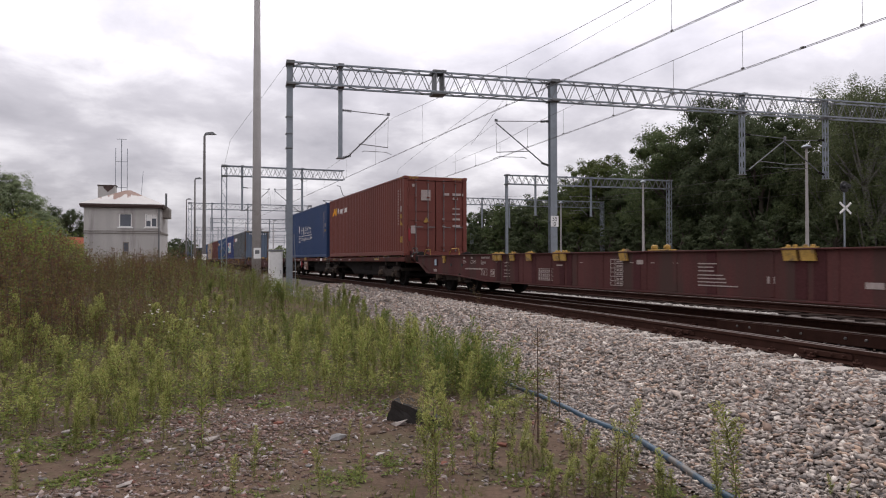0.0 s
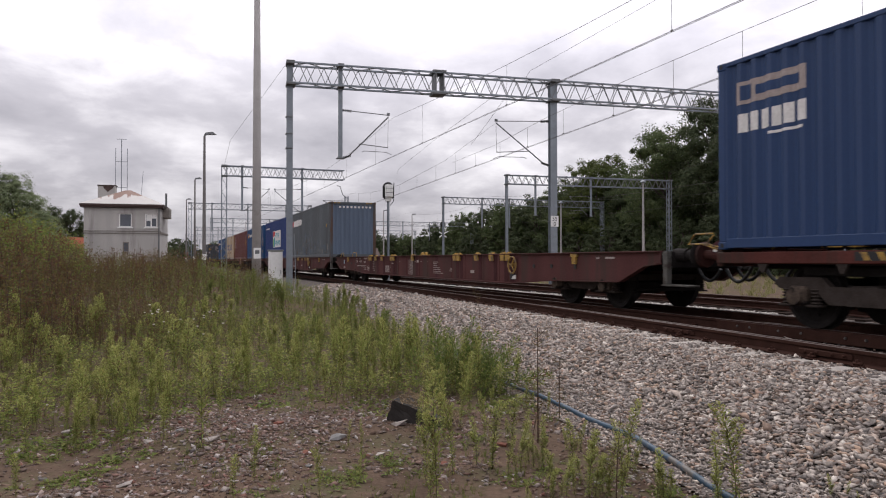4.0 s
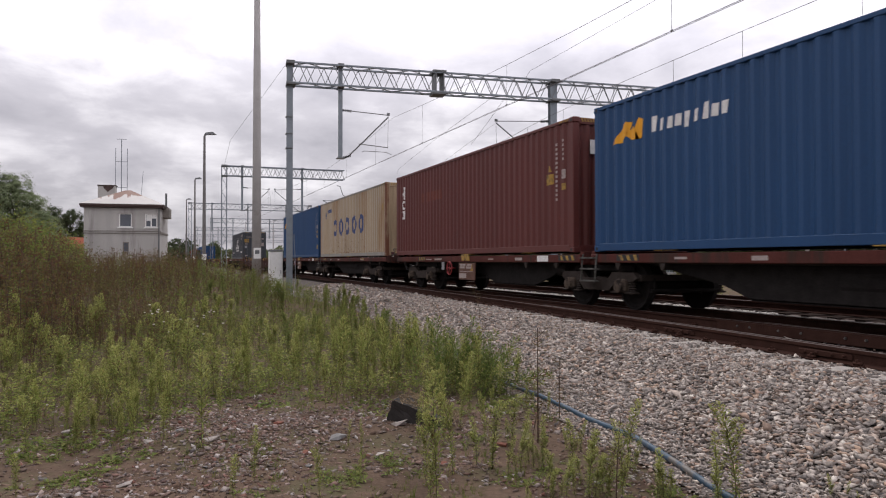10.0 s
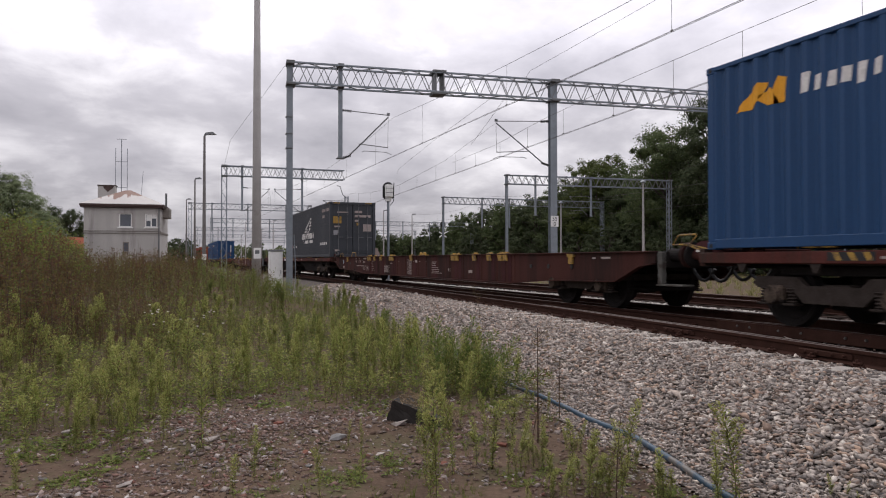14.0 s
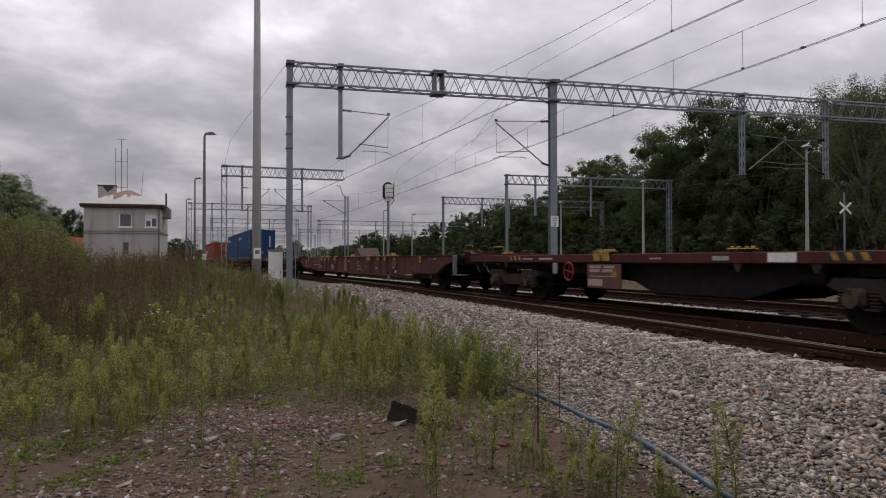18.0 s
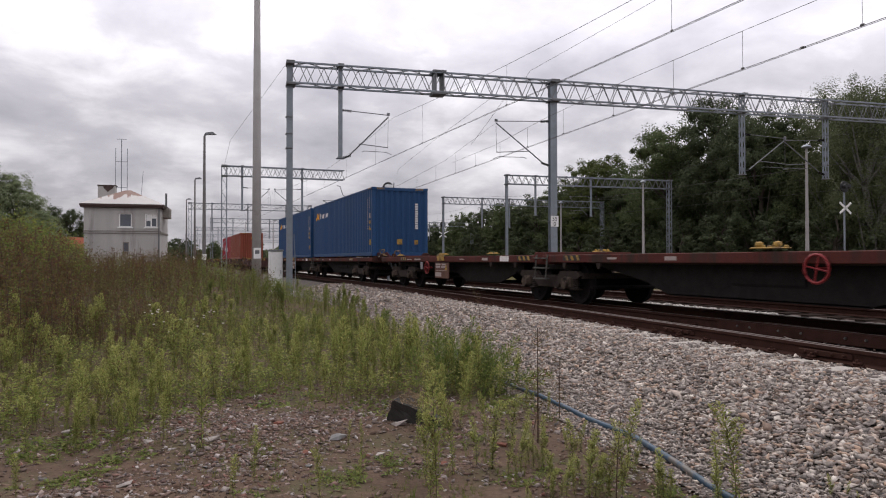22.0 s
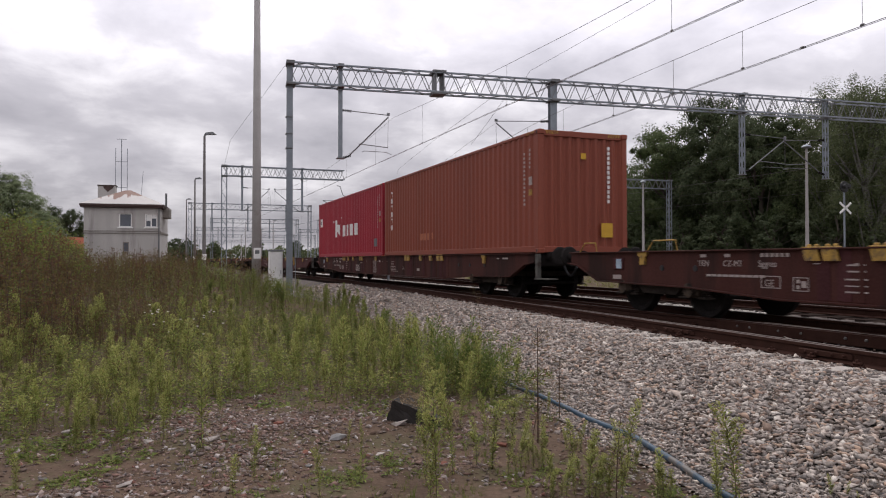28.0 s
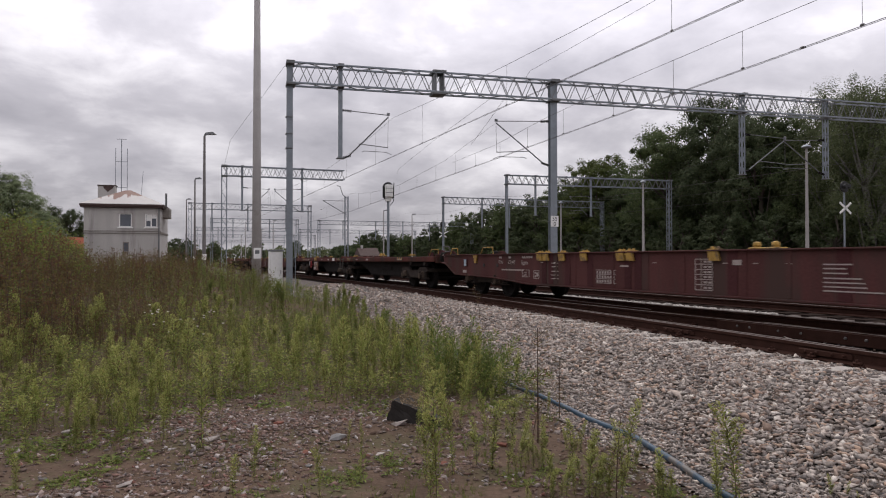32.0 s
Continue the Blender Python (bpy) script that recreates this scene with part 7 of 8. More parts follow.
def old_sleeper():
    """The stump of an old tarred sleeper, half buried, with splintered top edge and dry straw on it."""
    bm = bmesh.new()
    bmesh.ops.create_cube(bm, size=1.0)
    bmesh.ops.subdivide_edges(bm, edges=bm.edges, cuts=6, use_grid_fill=True)
    for v in bm.verts:
        v.co.x *= 0.54
        v.co.y *= 0.26
        v.co.z *= 0.24
        v.co += noise.noise_vector(v.co * 9) * 0.018
        v.co += noise.noise_vector(v.co * 28) * 0.006
    me = bpy.data.meshes.new("timber")
    bm.to_mesh(me)
    bm.free()
    me.materials.append(M_tarred)
    t = thing("old_sleeper_stump", "black tarred stump of an old wooden sleeper in the earth", "timber", pose(2.22, 6.22, -0.505, 2, 20, -38))
    o = new("timber", me)
    o.parent = t
    st = Shape()
    r = random.Random(4)
    for i in range(130):
        x, y = r.uniform(-0.22, 0.28), r.uniform(-0.11, 0.2)
        st.tube([(x, y, 0.118), (x + r.uniform(-0.1, 0.1), y + r.uniform(-0.05, 0.1), 0.13), (x + r.uniform(-0.12, 0.12), y + r.uniform(-0.16, 0.12), r.uniform(0.105, 0.14))], 0.0035, 3)
    tagged(part("dry_straw", st, M_straw, t, "dry straw lying on the timber"), kind="stuff")


M_straw = mat("dry_straw", (0.20, 0.145, 0.085), 0.9, spread=0.25, bump=0)
old_sleeper()

# ---- weeds ----
GREENS = [(0.162, 0.218, 0.046), (0.227, 0.271, 0.063), (0.117, 0.17, 0.038), (0.268, 0.3, 0.082), (0.194, 0.236, 0.054), (0.229, 0.199, 0.065), (0.14, 0.194, 0.044), (0.184, 0.129, 0.056)]
PALES = [(0.302, 0.333, 0.099), (0.394, 0.403, 0.143), (0.238, 0.282, 0.071), (0.378, 0.336, 0.12), (0.286, 0.319, 0.087)]
BROWNS = [(0.118, 0.067, 0.033), (0.157, 0.099, 0.043), (0.074, 0.053, 0.026), (0.129, 0.112, 0.04), (0.174, 0.123, 0.054), (0.087, 0.103, 0.032), (0.134, 0.065, 0.036), (0.103, 0.112, 0.034)]
DULL = [(0.102, 0.145, 0.034), (0.147, 0.184, 0.043), (0.073, 0.111, 0.026), (0.173, 0.172, 0.05), (0.128, 0.114, 0.041), (0.186, 0.225, 0.055), (0.118, 0.163, 0.037)]


def leaf_mat(name, colors):
    m = ramp_islands(name, colors, 0.75)
    p = m.node_tree.nodes["Principled BSDF"]
    p.inputs["Specular IOR Level"].default_value = 0.15
    nt = m.node_tree
    tr, mx, out = nt.nodes.new("ShaderNodeBsdfTranslucent"), nt.nodes.new("ShaderNodeMixShader"), nt.nodes["Material Output"]
    src = p.inputs["Base Color"].links[0].from_socket
    nt.links.new(src, tr.inputs["Color"])
    mx.inputs[0].default_value = 0.40
    nt.links.new(p.outputs[0], mx.inputs[1]), nt.links.new(tr.outputs[0], mx.inputs[2])
    nt.links.new(mx.outputs[0], out.inputs["Surface"])
    return m


M_green, M_brown, M_dull = leaf_mat("fresh_weed_leaves", GREENS), leaf_mat("withered_weed_leaves", BROWNS), leaf_mat("dull_grass", DULL)
M_pale = leaf_mat("flowering_weed_tips", PALES)
M_rust_dock = leaf_mat("reddish_dock_heads", [(0.115, 0.055, 0.034), (0.15, 0.078, 0.045), (0.078, 0.042, 0.028), (0.13, 0.092, 0.042)])
M_stem = mat("weed_stem", (0.11, 0.10, 0.048), 0.8, spread=0.3, bump=0)
M_stem_dry = mat("dry_stem", (0.075, 0.046, 0.033), 0.85, spread=0.3, bump=0)
# every stand of weeds: body leaves, flowering tips, withered leaves, stems
HERB = [M_green, M_pale, M_brown, M_stem]
HERB_DULL = [M_dull, M_green, M_brown, M_stem]


def quads_along(path, w):
    """A thin three-sided stem along points; returns points and quads."""
    v, f = [], []
    for i, p in enumerate(path):
        s = w * (1 - 0.6 * i / (len(path) - 1))
        for k in range(3):
            v.append((p[0] + s * cos(2.1 * k), p[1] + s * sin(2.1 * k), p[2]))
    for i in range(len(path) - 1):
        for k in range(3):
            f.append((i * 3 + k, i * 3 + (k + 1) % 3, i * 3 + 3 + (k + 1) % 3, i * 3 + 3 + k))
    return v, f


def blade(lv, base, d, sd, ln, w, droop):
    """One lance-shaped leaf of four points."""
    base, d = Vector(base), Vector(d).normalized()
    mid = base + d * ln * 0.55
    tip = base + d * ln - Vector((0, 0, droop * ln))
    lv += [tuple(base), tuple(mid + sd * w), tuple(tip), tuple(mid - sd * w)]


def horse(r, top, rad, dense, low, lean=0.10, sides=0):
    """Horseweed one metre tall: a stem, drooping lower leaves, a soft dense column of upright leaves with a blunt pale head, at times side plumes."""
    a = r.uniform(0, 6.28)
    lean *= r.uniform(0.3, 1.3)

    def axis(t):
        return Vector((lean * t * t * cos(a), lean * t * t * sin(a), t))
    sv, sf = quads_along([axis(t) for t in (0, 0.25, 0.5, 0.75, 0.97)], 0.005)
    sv, sf, lv, lm = list(sv), list(sf), [], []
    for i in range(low):
        t = 0.03 + top * (i + r.random()) / low
        ang = i * 2.4 + r.uniform(-0.5, 0.5)
        ln = rad * r.uniform(0.6, 1.1) * (0.6 + 0.5 * t / top)
        blade(lv, axis(t), (cos(ang), sin(ang), r.uniform(-0.3, 0.6)), Vector((-sin(ang), cos(ang), r.uniform(-0.4, 0.4))), ln, 0.0055, r.uniform(0.3, 0.9))
        lm.append(2 if r.random() < 0.6 * (1 - t / top) + 0.08 else 0)
    plumes = [(axis, top, rad, dense)]
    for i in range(sides):
        t0, ang, ln = r.uniform(0.35, 0.75), r.uniform(0, 6.28), r.uniform(0.16, 0.30)
        p0 = axis(t0)
        out = Vector((cos(ang) * 0.38, sin(ang) * 0.38, 1.0)) * ln
        bv, bf = quads_along([p0, p0 + out], 0.0025)
        k = len(sv)
        sv += bv
        sf += [tuple(j + k for j in f) for f in bf]
        plumes.append(((lambda t, p0=p0, out=out: p0 + out * t), 0.2, rad * 0.55, dense // 4))
    for line, lo, rr, n in plumes:
        for i in range(n):
            t = lo + (1 - lo) * (i + r.random()) / n
            k = (t - lo) / (1 - lo)
            prof = min(1.0, 0.6 + 0.9 * k) * sqrt(max(0.16, 1 - max(0.0, (k - 0.7) / 0.34) ** 2))
            ang = i * 2.4 + r.uniform(-0.6, 0.6)
            # leaves begin off the stem, on short twigs, so that the column is filled
            d = Vector((cos(ang), sin(ang), 0))
            start = line(t) + d * rr * prof * r.uniform(0.0, 0.55)
            blade(lv, start, (d.x, d.y, r.uniform(0.3, 1.9)), Vector((-sin(ang), cos(ang), r.uniform(-0.7, 0.7))), rr * prof * r.uniform(0.4, 0.85), r.uniform(0.0045, 0.0078), r.uniform(0.0, 0.3))
            lm.append(1 if r.random() < 0.08 + 0.85 * k ** 1.7 else 0 if r.random() < 0.92 - 0.28 * (1 - k) else 2)
    return np.array(sv), np.array(sf), np.array(lv), np.arange(len(lv)).reshape(-1, 4), np.array(lm)


def bushy(r, branches, per, leaf, spread=0.22, tips=0.0, wide=0.3):
    """A branching herb one metre tall: side branches with small leaves and seed heads turned every way."""
    a = r.uniform(0, 6.28)
    lean = r.uniform(0, 0.22)
    bend = [(lean * t * t * cos(a), lean * t * t * sin(a), t) for t in (0, 0.3, 0.6, 0.95)]
    sv, sf = quads_along(bend, 0.007)
    sv, sf, lv, lm = list(sv), list(sf), [], []
    for i in range(branches):
        t = r.uniform(0.12, 0.9)
        ang = r.uniform(0, 6.28)
        p = Vector((lean * t * t * cos(a), lean * t * t * sin(a), t))
        ln = spread * r.uniform(0.5, 1.3) * (1.25 - 0.7 * t)
        q = p + Vector((cos(ang) * ln, sin(ang) * ln, ln * r.uniform(0.3, 1.5)))
        if i % 4 == 0:
            bv, bf = quads_along([p, q], 0.003)
            m = len(sv)
            sv += bv
            sf += [tuple(j + m for j in f) for f in bf]
        for j in range(per):
            c = p.lerp(q, r.uniform(0.15, 1.05)) + Vector((r.gauss(0, 1), r.gauss(0, 1), r.gauss(0, 1))) * 0.025
            u = Vector((r.gauss(0, 1), r.gauss(0, 1), r.gauss(0, 0.6))).normalized() * leaf * r.uniform(0.5, 1.3)
            w = u.orthogonal().normalized()
            w = (Matrix.Rotation(r.uniform(0, 6.28), 3, u.normalized()) @ w) * leaf * wide
            lv += [tuple(c - u), tuple(c + w), tuple(c + u), tuple(c - w)]
            lm.append(1 if r.random() < tips * t else 2 if r.random() < 0.12 else 0)
    return np.array(sv), np.array(sf), np.array(lv), np.arange(len(lv)).reshape(-1, 4), np.array(lm)


def tuft(r, n, spread, w):
    v, f = [], []
    for i in range(n):
        a, d = r.uniform(0, 6.28), r.uniform(0, spread)
        x, y = d * cos(a), d * sin(a)
        b = r.uniform(0, 6.28)
        h, ln = r.uniform(0.5, 1.0), r.uniform(0.1, 0.45)
        sx, sy = -sin(b) * w, cos(b) * w
        k = len(v)
        v += [(x - sx, y - sy, 0), (x + sx, y + sy, 0), (x + ln * 0.4 * cos(b) + sx * 0.8, y + ln * 0.4 * sin(b) + sy * 0.8, h * 0.6), (x + ln * 0.4 * cos(b) - sx * 0.8, y + ln * 0.4 * sin(b) - sy * 0.8, h * 0.6)]
        v += [(x + ln * cos(b), y + ln * sin(b), h), (x + ln * cos(b), y + ln * sin(b), h * 0.995)]
        f += [(k, k + 1, k + 2, k + 3), (k + 3, k + 2, k + 4, k + 5)]
    return np.array(v), np.array(f), np.zeros(len(f), int)


def rosette(r, n, w):
    """Flat broad leaves round a root, one unit across."""
    lv = []
    for i in range(n):
        a = i * 2.4 + r.uniform(-0.4, 0.4)
        blade(lv, (0.03 * cos(a), 0.03 * sin(a), 0.02), (cos(a), sin(a), r.uniform(0.1, 1.1)), Vector((-sin(a), cos(a), r.uniform(-0.3, 0.3))), r.uniform(0.3, 0.62), w * r.uniform(0.6, 1.2), r.uniform(0.1, 0.4))
    return np.array(lv), np.arange(len(lv)).reshape(-1, 4), np.array([1 if r.random() < 0.2 else 0 for _ in range(n)])


def scatter(name, kinds, places, heights, materials, label, category, r, squash=1.0):
    """One mesh of many plants: each takes one of the kinds, turned and scaled."""
    vs, fs, ms, k = [], [], [], 0
    for (x, y, z), h in zip(places, heights):
        v, f, m = kinds[r.integers(len(kinds))]
        a = r.uniform(0, 6.28)
        c, s = cos(a), sin(a)
        w = v.copy()
        q = h * squash
        w[:, 0], w[:, 1] = (v[:, 0] * c - v[:, 1] * s) * q + x, (v[:, 0] * s + v[:, 1] * c) * q + y
        w[:, 2] = v[:, 2] * h + z
        vs.append(w), fs.append(f + k), ms.append(m)
        k += len(v)
    materials = materials if isinstance(materials, list) else [materials]
    me = raw_mesh(name, np.concatenate(vs), np.concatenate(fs), materials[0])
    for m in materials[1:]:
        me.materials.append(m)
    me.polygons.foreach_set("material_index", np.minimum(np.concatenate(ms), len(materials) - 1).astype(np.int32))
    return tagged(new(name, me), label, category, kind="stuff")


pr = random.Random(11)
HORSE = [horse(pr, pr.uniform(0.14, 0.34), pr.uniform(0.085, 0.115), 430, 26, sides=s) for s in (0, 2, 0, 1, 0, 3, 4, 0)]
MUG = [bushy(pr, 14, 7, 0.029, 0.26, 0.5) for _ in range(6)]
MAT = [bushy(pr, 10, 5, 0.046, 0.32, 0.35) for _ in range(6)]
DOCK = [bushy(pr, 14, 6, 0.024, 0.17, 0.0, 0.38) for _ in range(5)]
LOW = [rosette(pr, 13, 0.055) for _ in range(5)]
TUFT = [tuft(pr, 14, 0.16, 0.010) for _ in range(5)]


def join(sv, sf, lv, lf, lm):
    return np.concatenate([sv, lv]), np.concatenate([sf, lf + len(sv)]), np.concatenate([np.full(len(sf), 3), lm])


HORSE_J, MUG_J, MAT_J, DOCK_J = [[join(*w) for w in kind] for kind in (HORSE, MUG, MAT, DOCK)]


def weeds_edge(x):
    """Nearest y at which the weeds stand thick, across the bare patch."""
    return 8.2 + 0.3 * sin(x * 2.1) + 0.2 * sin(x * 5.3) - 0.9 * max(0.0, min(1.0, (0.4 - x) / 1.2)) - 0.5 * max(0.0, x - 1.5)


def field(n, x0, x1, y0, y1, keep):
    out = []
    while len(out) < n:
        # more plants near by than far off
        y = y0 * (y1 / y0) ** rng.random()
        x = rng.uniform(x0, x1) * (0.35 + 0.65 * y / y1) if y > 12 else rng.uniform(x0, x1)
        if x < toe(y) + 0.25 and keep(x, y):
            out.append((x, y, ground_z(x, y) - 0.02))
    return np.array(out)


def heights(places, base, spread):
    return np.array([base(x, y) for x, y, _ in places]) * rng.uniform(1 - spread, 1 + spread, len(places))


def tall(x, y):
    """Weeds grow taller away from the bare patch and from the track, up to head height in the back."""
    k = max(0.0, min(1.0, (toe(y) - x) / 4.0))
    far_left = max(0.0, min(1.0, (-0.085 - x / y) / 0.06)) * max(0.0, min(1.0, (y - 9) / 4))
    return 0.38 + 0.013 * max(0.0, min(y, 24) - 8) + 0.20 * k * max(0.0, min(1.0, (y - 10) / 6)) + 0.50 * far_left


def patch(x, y, z=0.0):
    return noise.noise(Vector((x * 0.45, y * 0.35, z)))


def off_stump(x, y):
    """Clear of the old sleeper and of the ground before it."""
    return not (0.26 < x / y < 0.375 and 4.2 < y < 7.2)


def west(x, y):
    """The western half, where withered herbs outgrow the green ones."""
    return x / y < 0.03 + 0.12 * patch(x * 2, y * 2, 30)


green = field(170, -4, 5, 7.6, 13, lambda x, y: y > weeds_edge(x) and (x < 1.2 or rng.random() < 0.4) and patch(x * 2.6, y * 2.6) > -0.02 and rng.random() < (0.35 if west(x, y) and y > 9 else 1.0))
scatter("horseweed_stand", HORSE_J, green, heights(green, lambda x, y: 1.2 * min(tall(x, y), 0.5), 0.4), HERB, "stand of feathery yellow-green horseweed", "weeds", rng, 1.0)
stray = field(60, -2.5, 3.6, 6.2, 8.4, lambda x, y: y > weeds_edge(x) - 1.4 and patch(x * 2.5, y * 2.5, 6) > 0.05 and off_stump(x, y))
scatter("stray_weeds", HORSE_J, stray, heights(stray, lambda x, y: 0.34, 0.45), HERB, "stray green weeds before the thick stand", "weeds", rng, 1.0)
edge_row = field(80, 1.2, 6, 8.0, 24, lambda x, y: toe(y) - 1.9 < x < toe(y) - 0.1 and patch(x * 3, y * 3, 17) > -0.15)
scatter("edge_weeds", HORSE_J, edge_row, heights(edge_row, lambda x, y: 0.42 + 0.008 * y, 0.45), [M_dull, M_green, M_brown, M_stem], "green weeds along the foot of the ballast", "weeds", rng, 1.0)
late = field(45, -3, 5, 10.0, 19, lambda x, y: patch(x * 1.6, y * 1.6, 4) > 0.02 and x / y > 0.03)
scatter("late_horseweed", HORSE_J, late, heights(late, lambda x, y: 1.2 * tall(x, y), 0.3), [M_dull, M_dull, M_brown, M_stem], "green horseweed plumes among the herbs", "weeds", rng, 1.1)
cover = field(2300, -6, 5, 7.0, 15, lambda x, y: y > weeds_edge(x) - 0.5 and patch(x * 1.8, y * 1.8, 12) > -0.22)
scatter("herb_cover", MAT_J, cover, heights(cover, lambda x, y: 0.26, 0.55), [M_green, M_pale, M_brown, M_stem], "low green herbs covering the ground between the weeds", "weeds", rng, 1.5)
dull = field(1150, -8, 6, 8.4, 34, lambda x, y: y > weeds_edge(x) + 0.4 and patch(x, y, 3) > -0.25 and (rng.random() < 0.4 or not west(x, y)))
scatter("mugwort_stand", MUG_J, dull, heights(dull, lambda x, y: 0.78 * tall(x, y), 0.45), HERB_DULL, "dull green branching mugwort and wild herbs", "weeds", rng, 1.15)
brown = field(1500, -9, 4.5, 9.2, 40, lambda x, y: (west(x, y) or rng.random() < 0.25) and y > 9.0 + 1.6 * max(0.0, x + 0.2) - 2.2 * patch(x, y, 2) and x < toe(y) - 0.5)
scatter("withered_stand", DOCK_J, brown, heights(brown, lambda x, y: 1.12 * tall(x, y), 0.35), [M_brown, M_rust_dock, M_dull, M_stem_dry], "withered reddish-brown dock and goldenrod", "weeds", rng, 1.15)
dock = field(330, -5, 1.2, 9.2, 21, lambda x, y: x / y < 0.06 and patch(x * 1.3, y * 1.3, 21) > -0.12)
scatter("dock_stand", DOCK_J, dock, heights(dock, lambda x, y: 1.2 * tall(x, y), 0.25), [M_rust_dock, M_brown, M_brown, M_stem_dry], "reddish-brown seeding dock among the weeds", "weeds", rng, 1.0)
goldenrod = field(300, -7, 1.0, 13, 26, lambda x, y: x / y < -0.09 and y > 16.5)
scatter("goldenrod_stand", MUG_J, goldenrod, heights(goldenrod, lambda x, y: 1.25 * tall(x, y), 0.25), HERB_DULL, "tall green goldenrod at the back of the weeds", "weeds", rng, 1.0)
skyline = field(120, -3.5, 3.4, 17, 30, lambda x, y: x / y < 0.13)
scatter("seed_stalks", DOCK_J, skyline, heights(skyline, lambda x, y: 1.35 * tall(x, y), 0.25), [M_rust_dock, M_brown, M_brown, M_stem_dry], "thin brown seed stalks above the herbs", "weeds", rng, 0.6)
grass = field(2600, -7, 5, 7.0, 30, lambda x, y: y > weeds_edge(x) - 0.2 and patch(x * 1.5, y * 1.5, 9) > -0.22)
scatter("rough_grass", TUFT, grass, heights(grass, lambda x, y: 0.05 + 0.11 * tall(x, y), 0.5), M_dull, "rough grass between the weeds", "grass", rng, 1.9)
low = field(3000, -5, 5, 6.4, 14, lambda x, y: y > weeds_edge(x) - 1.1 and patch(x * 2, y * 2, 7) > -0.12)
scatter("low_herbs", LOW, low, heights(low, lambda x, y: 0.15, 0.5), HERB_DULL, "low green herbs at the edge of the bare earth", "weeds", rng, 1.2)
sparse = [p for p in field(1500, -3.5, 4, 3.4, 8.0, lambda x, y: True) if patch(p[0] * 2, p[1] * 2, 8) > 0.05]
scatter("sparse_grass", TUFT, sparse, heights(sparse, lambda x, y: 0.07, 0.5), M_dull, "thin grass on the bare earth", "grass", rng, 1.6)
ROSETTES = ((-0.6, 5.5), (-0.75, 5.42), (-0.45, 5.62), (-0.5, 5.3), (-0.3, 5.85), (-0.15, 6.0), (-1.05, 6.3), (-0.8, 6.2), (-0.6, 6.4), (-0.9, 6.55), (1.15, 4.75), (1.55, 4.95), (2.35, 4.35), (2.6, 4.5), (2.95, 4.15), (3.15, 3.9), (3.05, 3.75), (1.6, 5.15), (2.75, 6.4), (0.55, 4.6), (1.3, 5.0), (1.05, 4.85), (2.45, 5.6), (3.1, 6.3))
rosettes = [(x + rng.normal(0, 0.08), y + rng.normal(0, 0.12), ground_z(x, y) - 0.005) for x, y in ROSETTES for _ in range(14)]
scatter("herb_rosettes", LOW, rosettes, rng.uniform(0.06, 0.14, len(rosettes)), M_dull, "flat green herb rosettes on the bare earth", "weeds", rng, 1.1)

# weeds that stand alone: where, and how tall
BANK_WEEDS = ((-0.35, 7.59, 0.69), (0.3, 5.93, 0.76), (0.15, 8.9, 0.89), (0.28, 8.87, 0.84), (0.54, 8.3, 0.69), (-0.63, 7.12, 0.63), (-0.26, 8.67, 0.63), (-0.09, 8.57, 0.66), (-1.08, 9.27, 0.65), (0.05, 6.7, 0.52), (-0.25, 6.88, 0.45), (-1.3, 8.47, 0.47), (-1.62, 9.61, 0.53), (-1.33, 10.27, 0.61), (-0.62, 6.32, 0.49), (-0.99, 6.47, 0.47), (-1.04, 7.54, 0.31), (-0.83, 7.69, 0.4), (-0.43, 7.15, 0.54), (-0.1, 7.33, 0.48), (0.02, 6.21, 0.41), (-0.85, 5.2, 0.28), (0.41, 4.59, 0.28), (0.51, 6.93, 0.31), (0.95, 8.95, 0.44), (-1.95, 11.15, 0.61), (-1.31, 9.06, 0.38))
STUMP_WEEDS = ((1.7, 7.07, 0.91), (2.06, 7.75, 0.75), (1.63, 7.07, 0.62), (1.49, 6.93, 0.58), (1.7, 9.52, 0.75), (1.35, 7.88, 0.62), (1.33, 6.81, 0.48), (2.35, 7.6, 0.69), (2.5, 7.86, 0.45), (2.26, 7.94, 0.58), (2.67, 7.84, 0.91), (2.66, 7.52, 0.88), (2.94, 7.75, 0.46), (3.0, 7.36, 0.62), (2.65, 6.73, 0.45), (2.69, 6.18, 0.64), (3.24, 7.22, 0.62), (3.38, 7.14, 0.31), (2.38, 7.89, 0.84), (2.2, 7.98, 0.84), (3.21, 7.55, 0.65), (1.73, 8.57, 0.61), (1.42, 10.12, 0.7), (0.94, 8.55, 0.59), (0.82, 8.59, 0.49), (1.34, 8.4, 0.33))
FRONT_WEEDS = ((1.66, 4.54, 0.61), (1.57, 4.11, 0.83), (1.53, 4.12, 0.45), (1.91, 4.68, 0.59), (2.53, 5.48, 0.43), (1.4, 5.65, 0.23), (1.46, 5.47, 0.27), (1.26, 4.78, 0.19), (0.92, 4.44, 0.32), (0.59, 5.01, 0.38), (0.83, 4.43, 0.12), (2.18, 5.94, 0.6), (2.16, 5.48, 0.65), (2.48, 5.89, 0.5), (2.0, 5.67, 0.42))
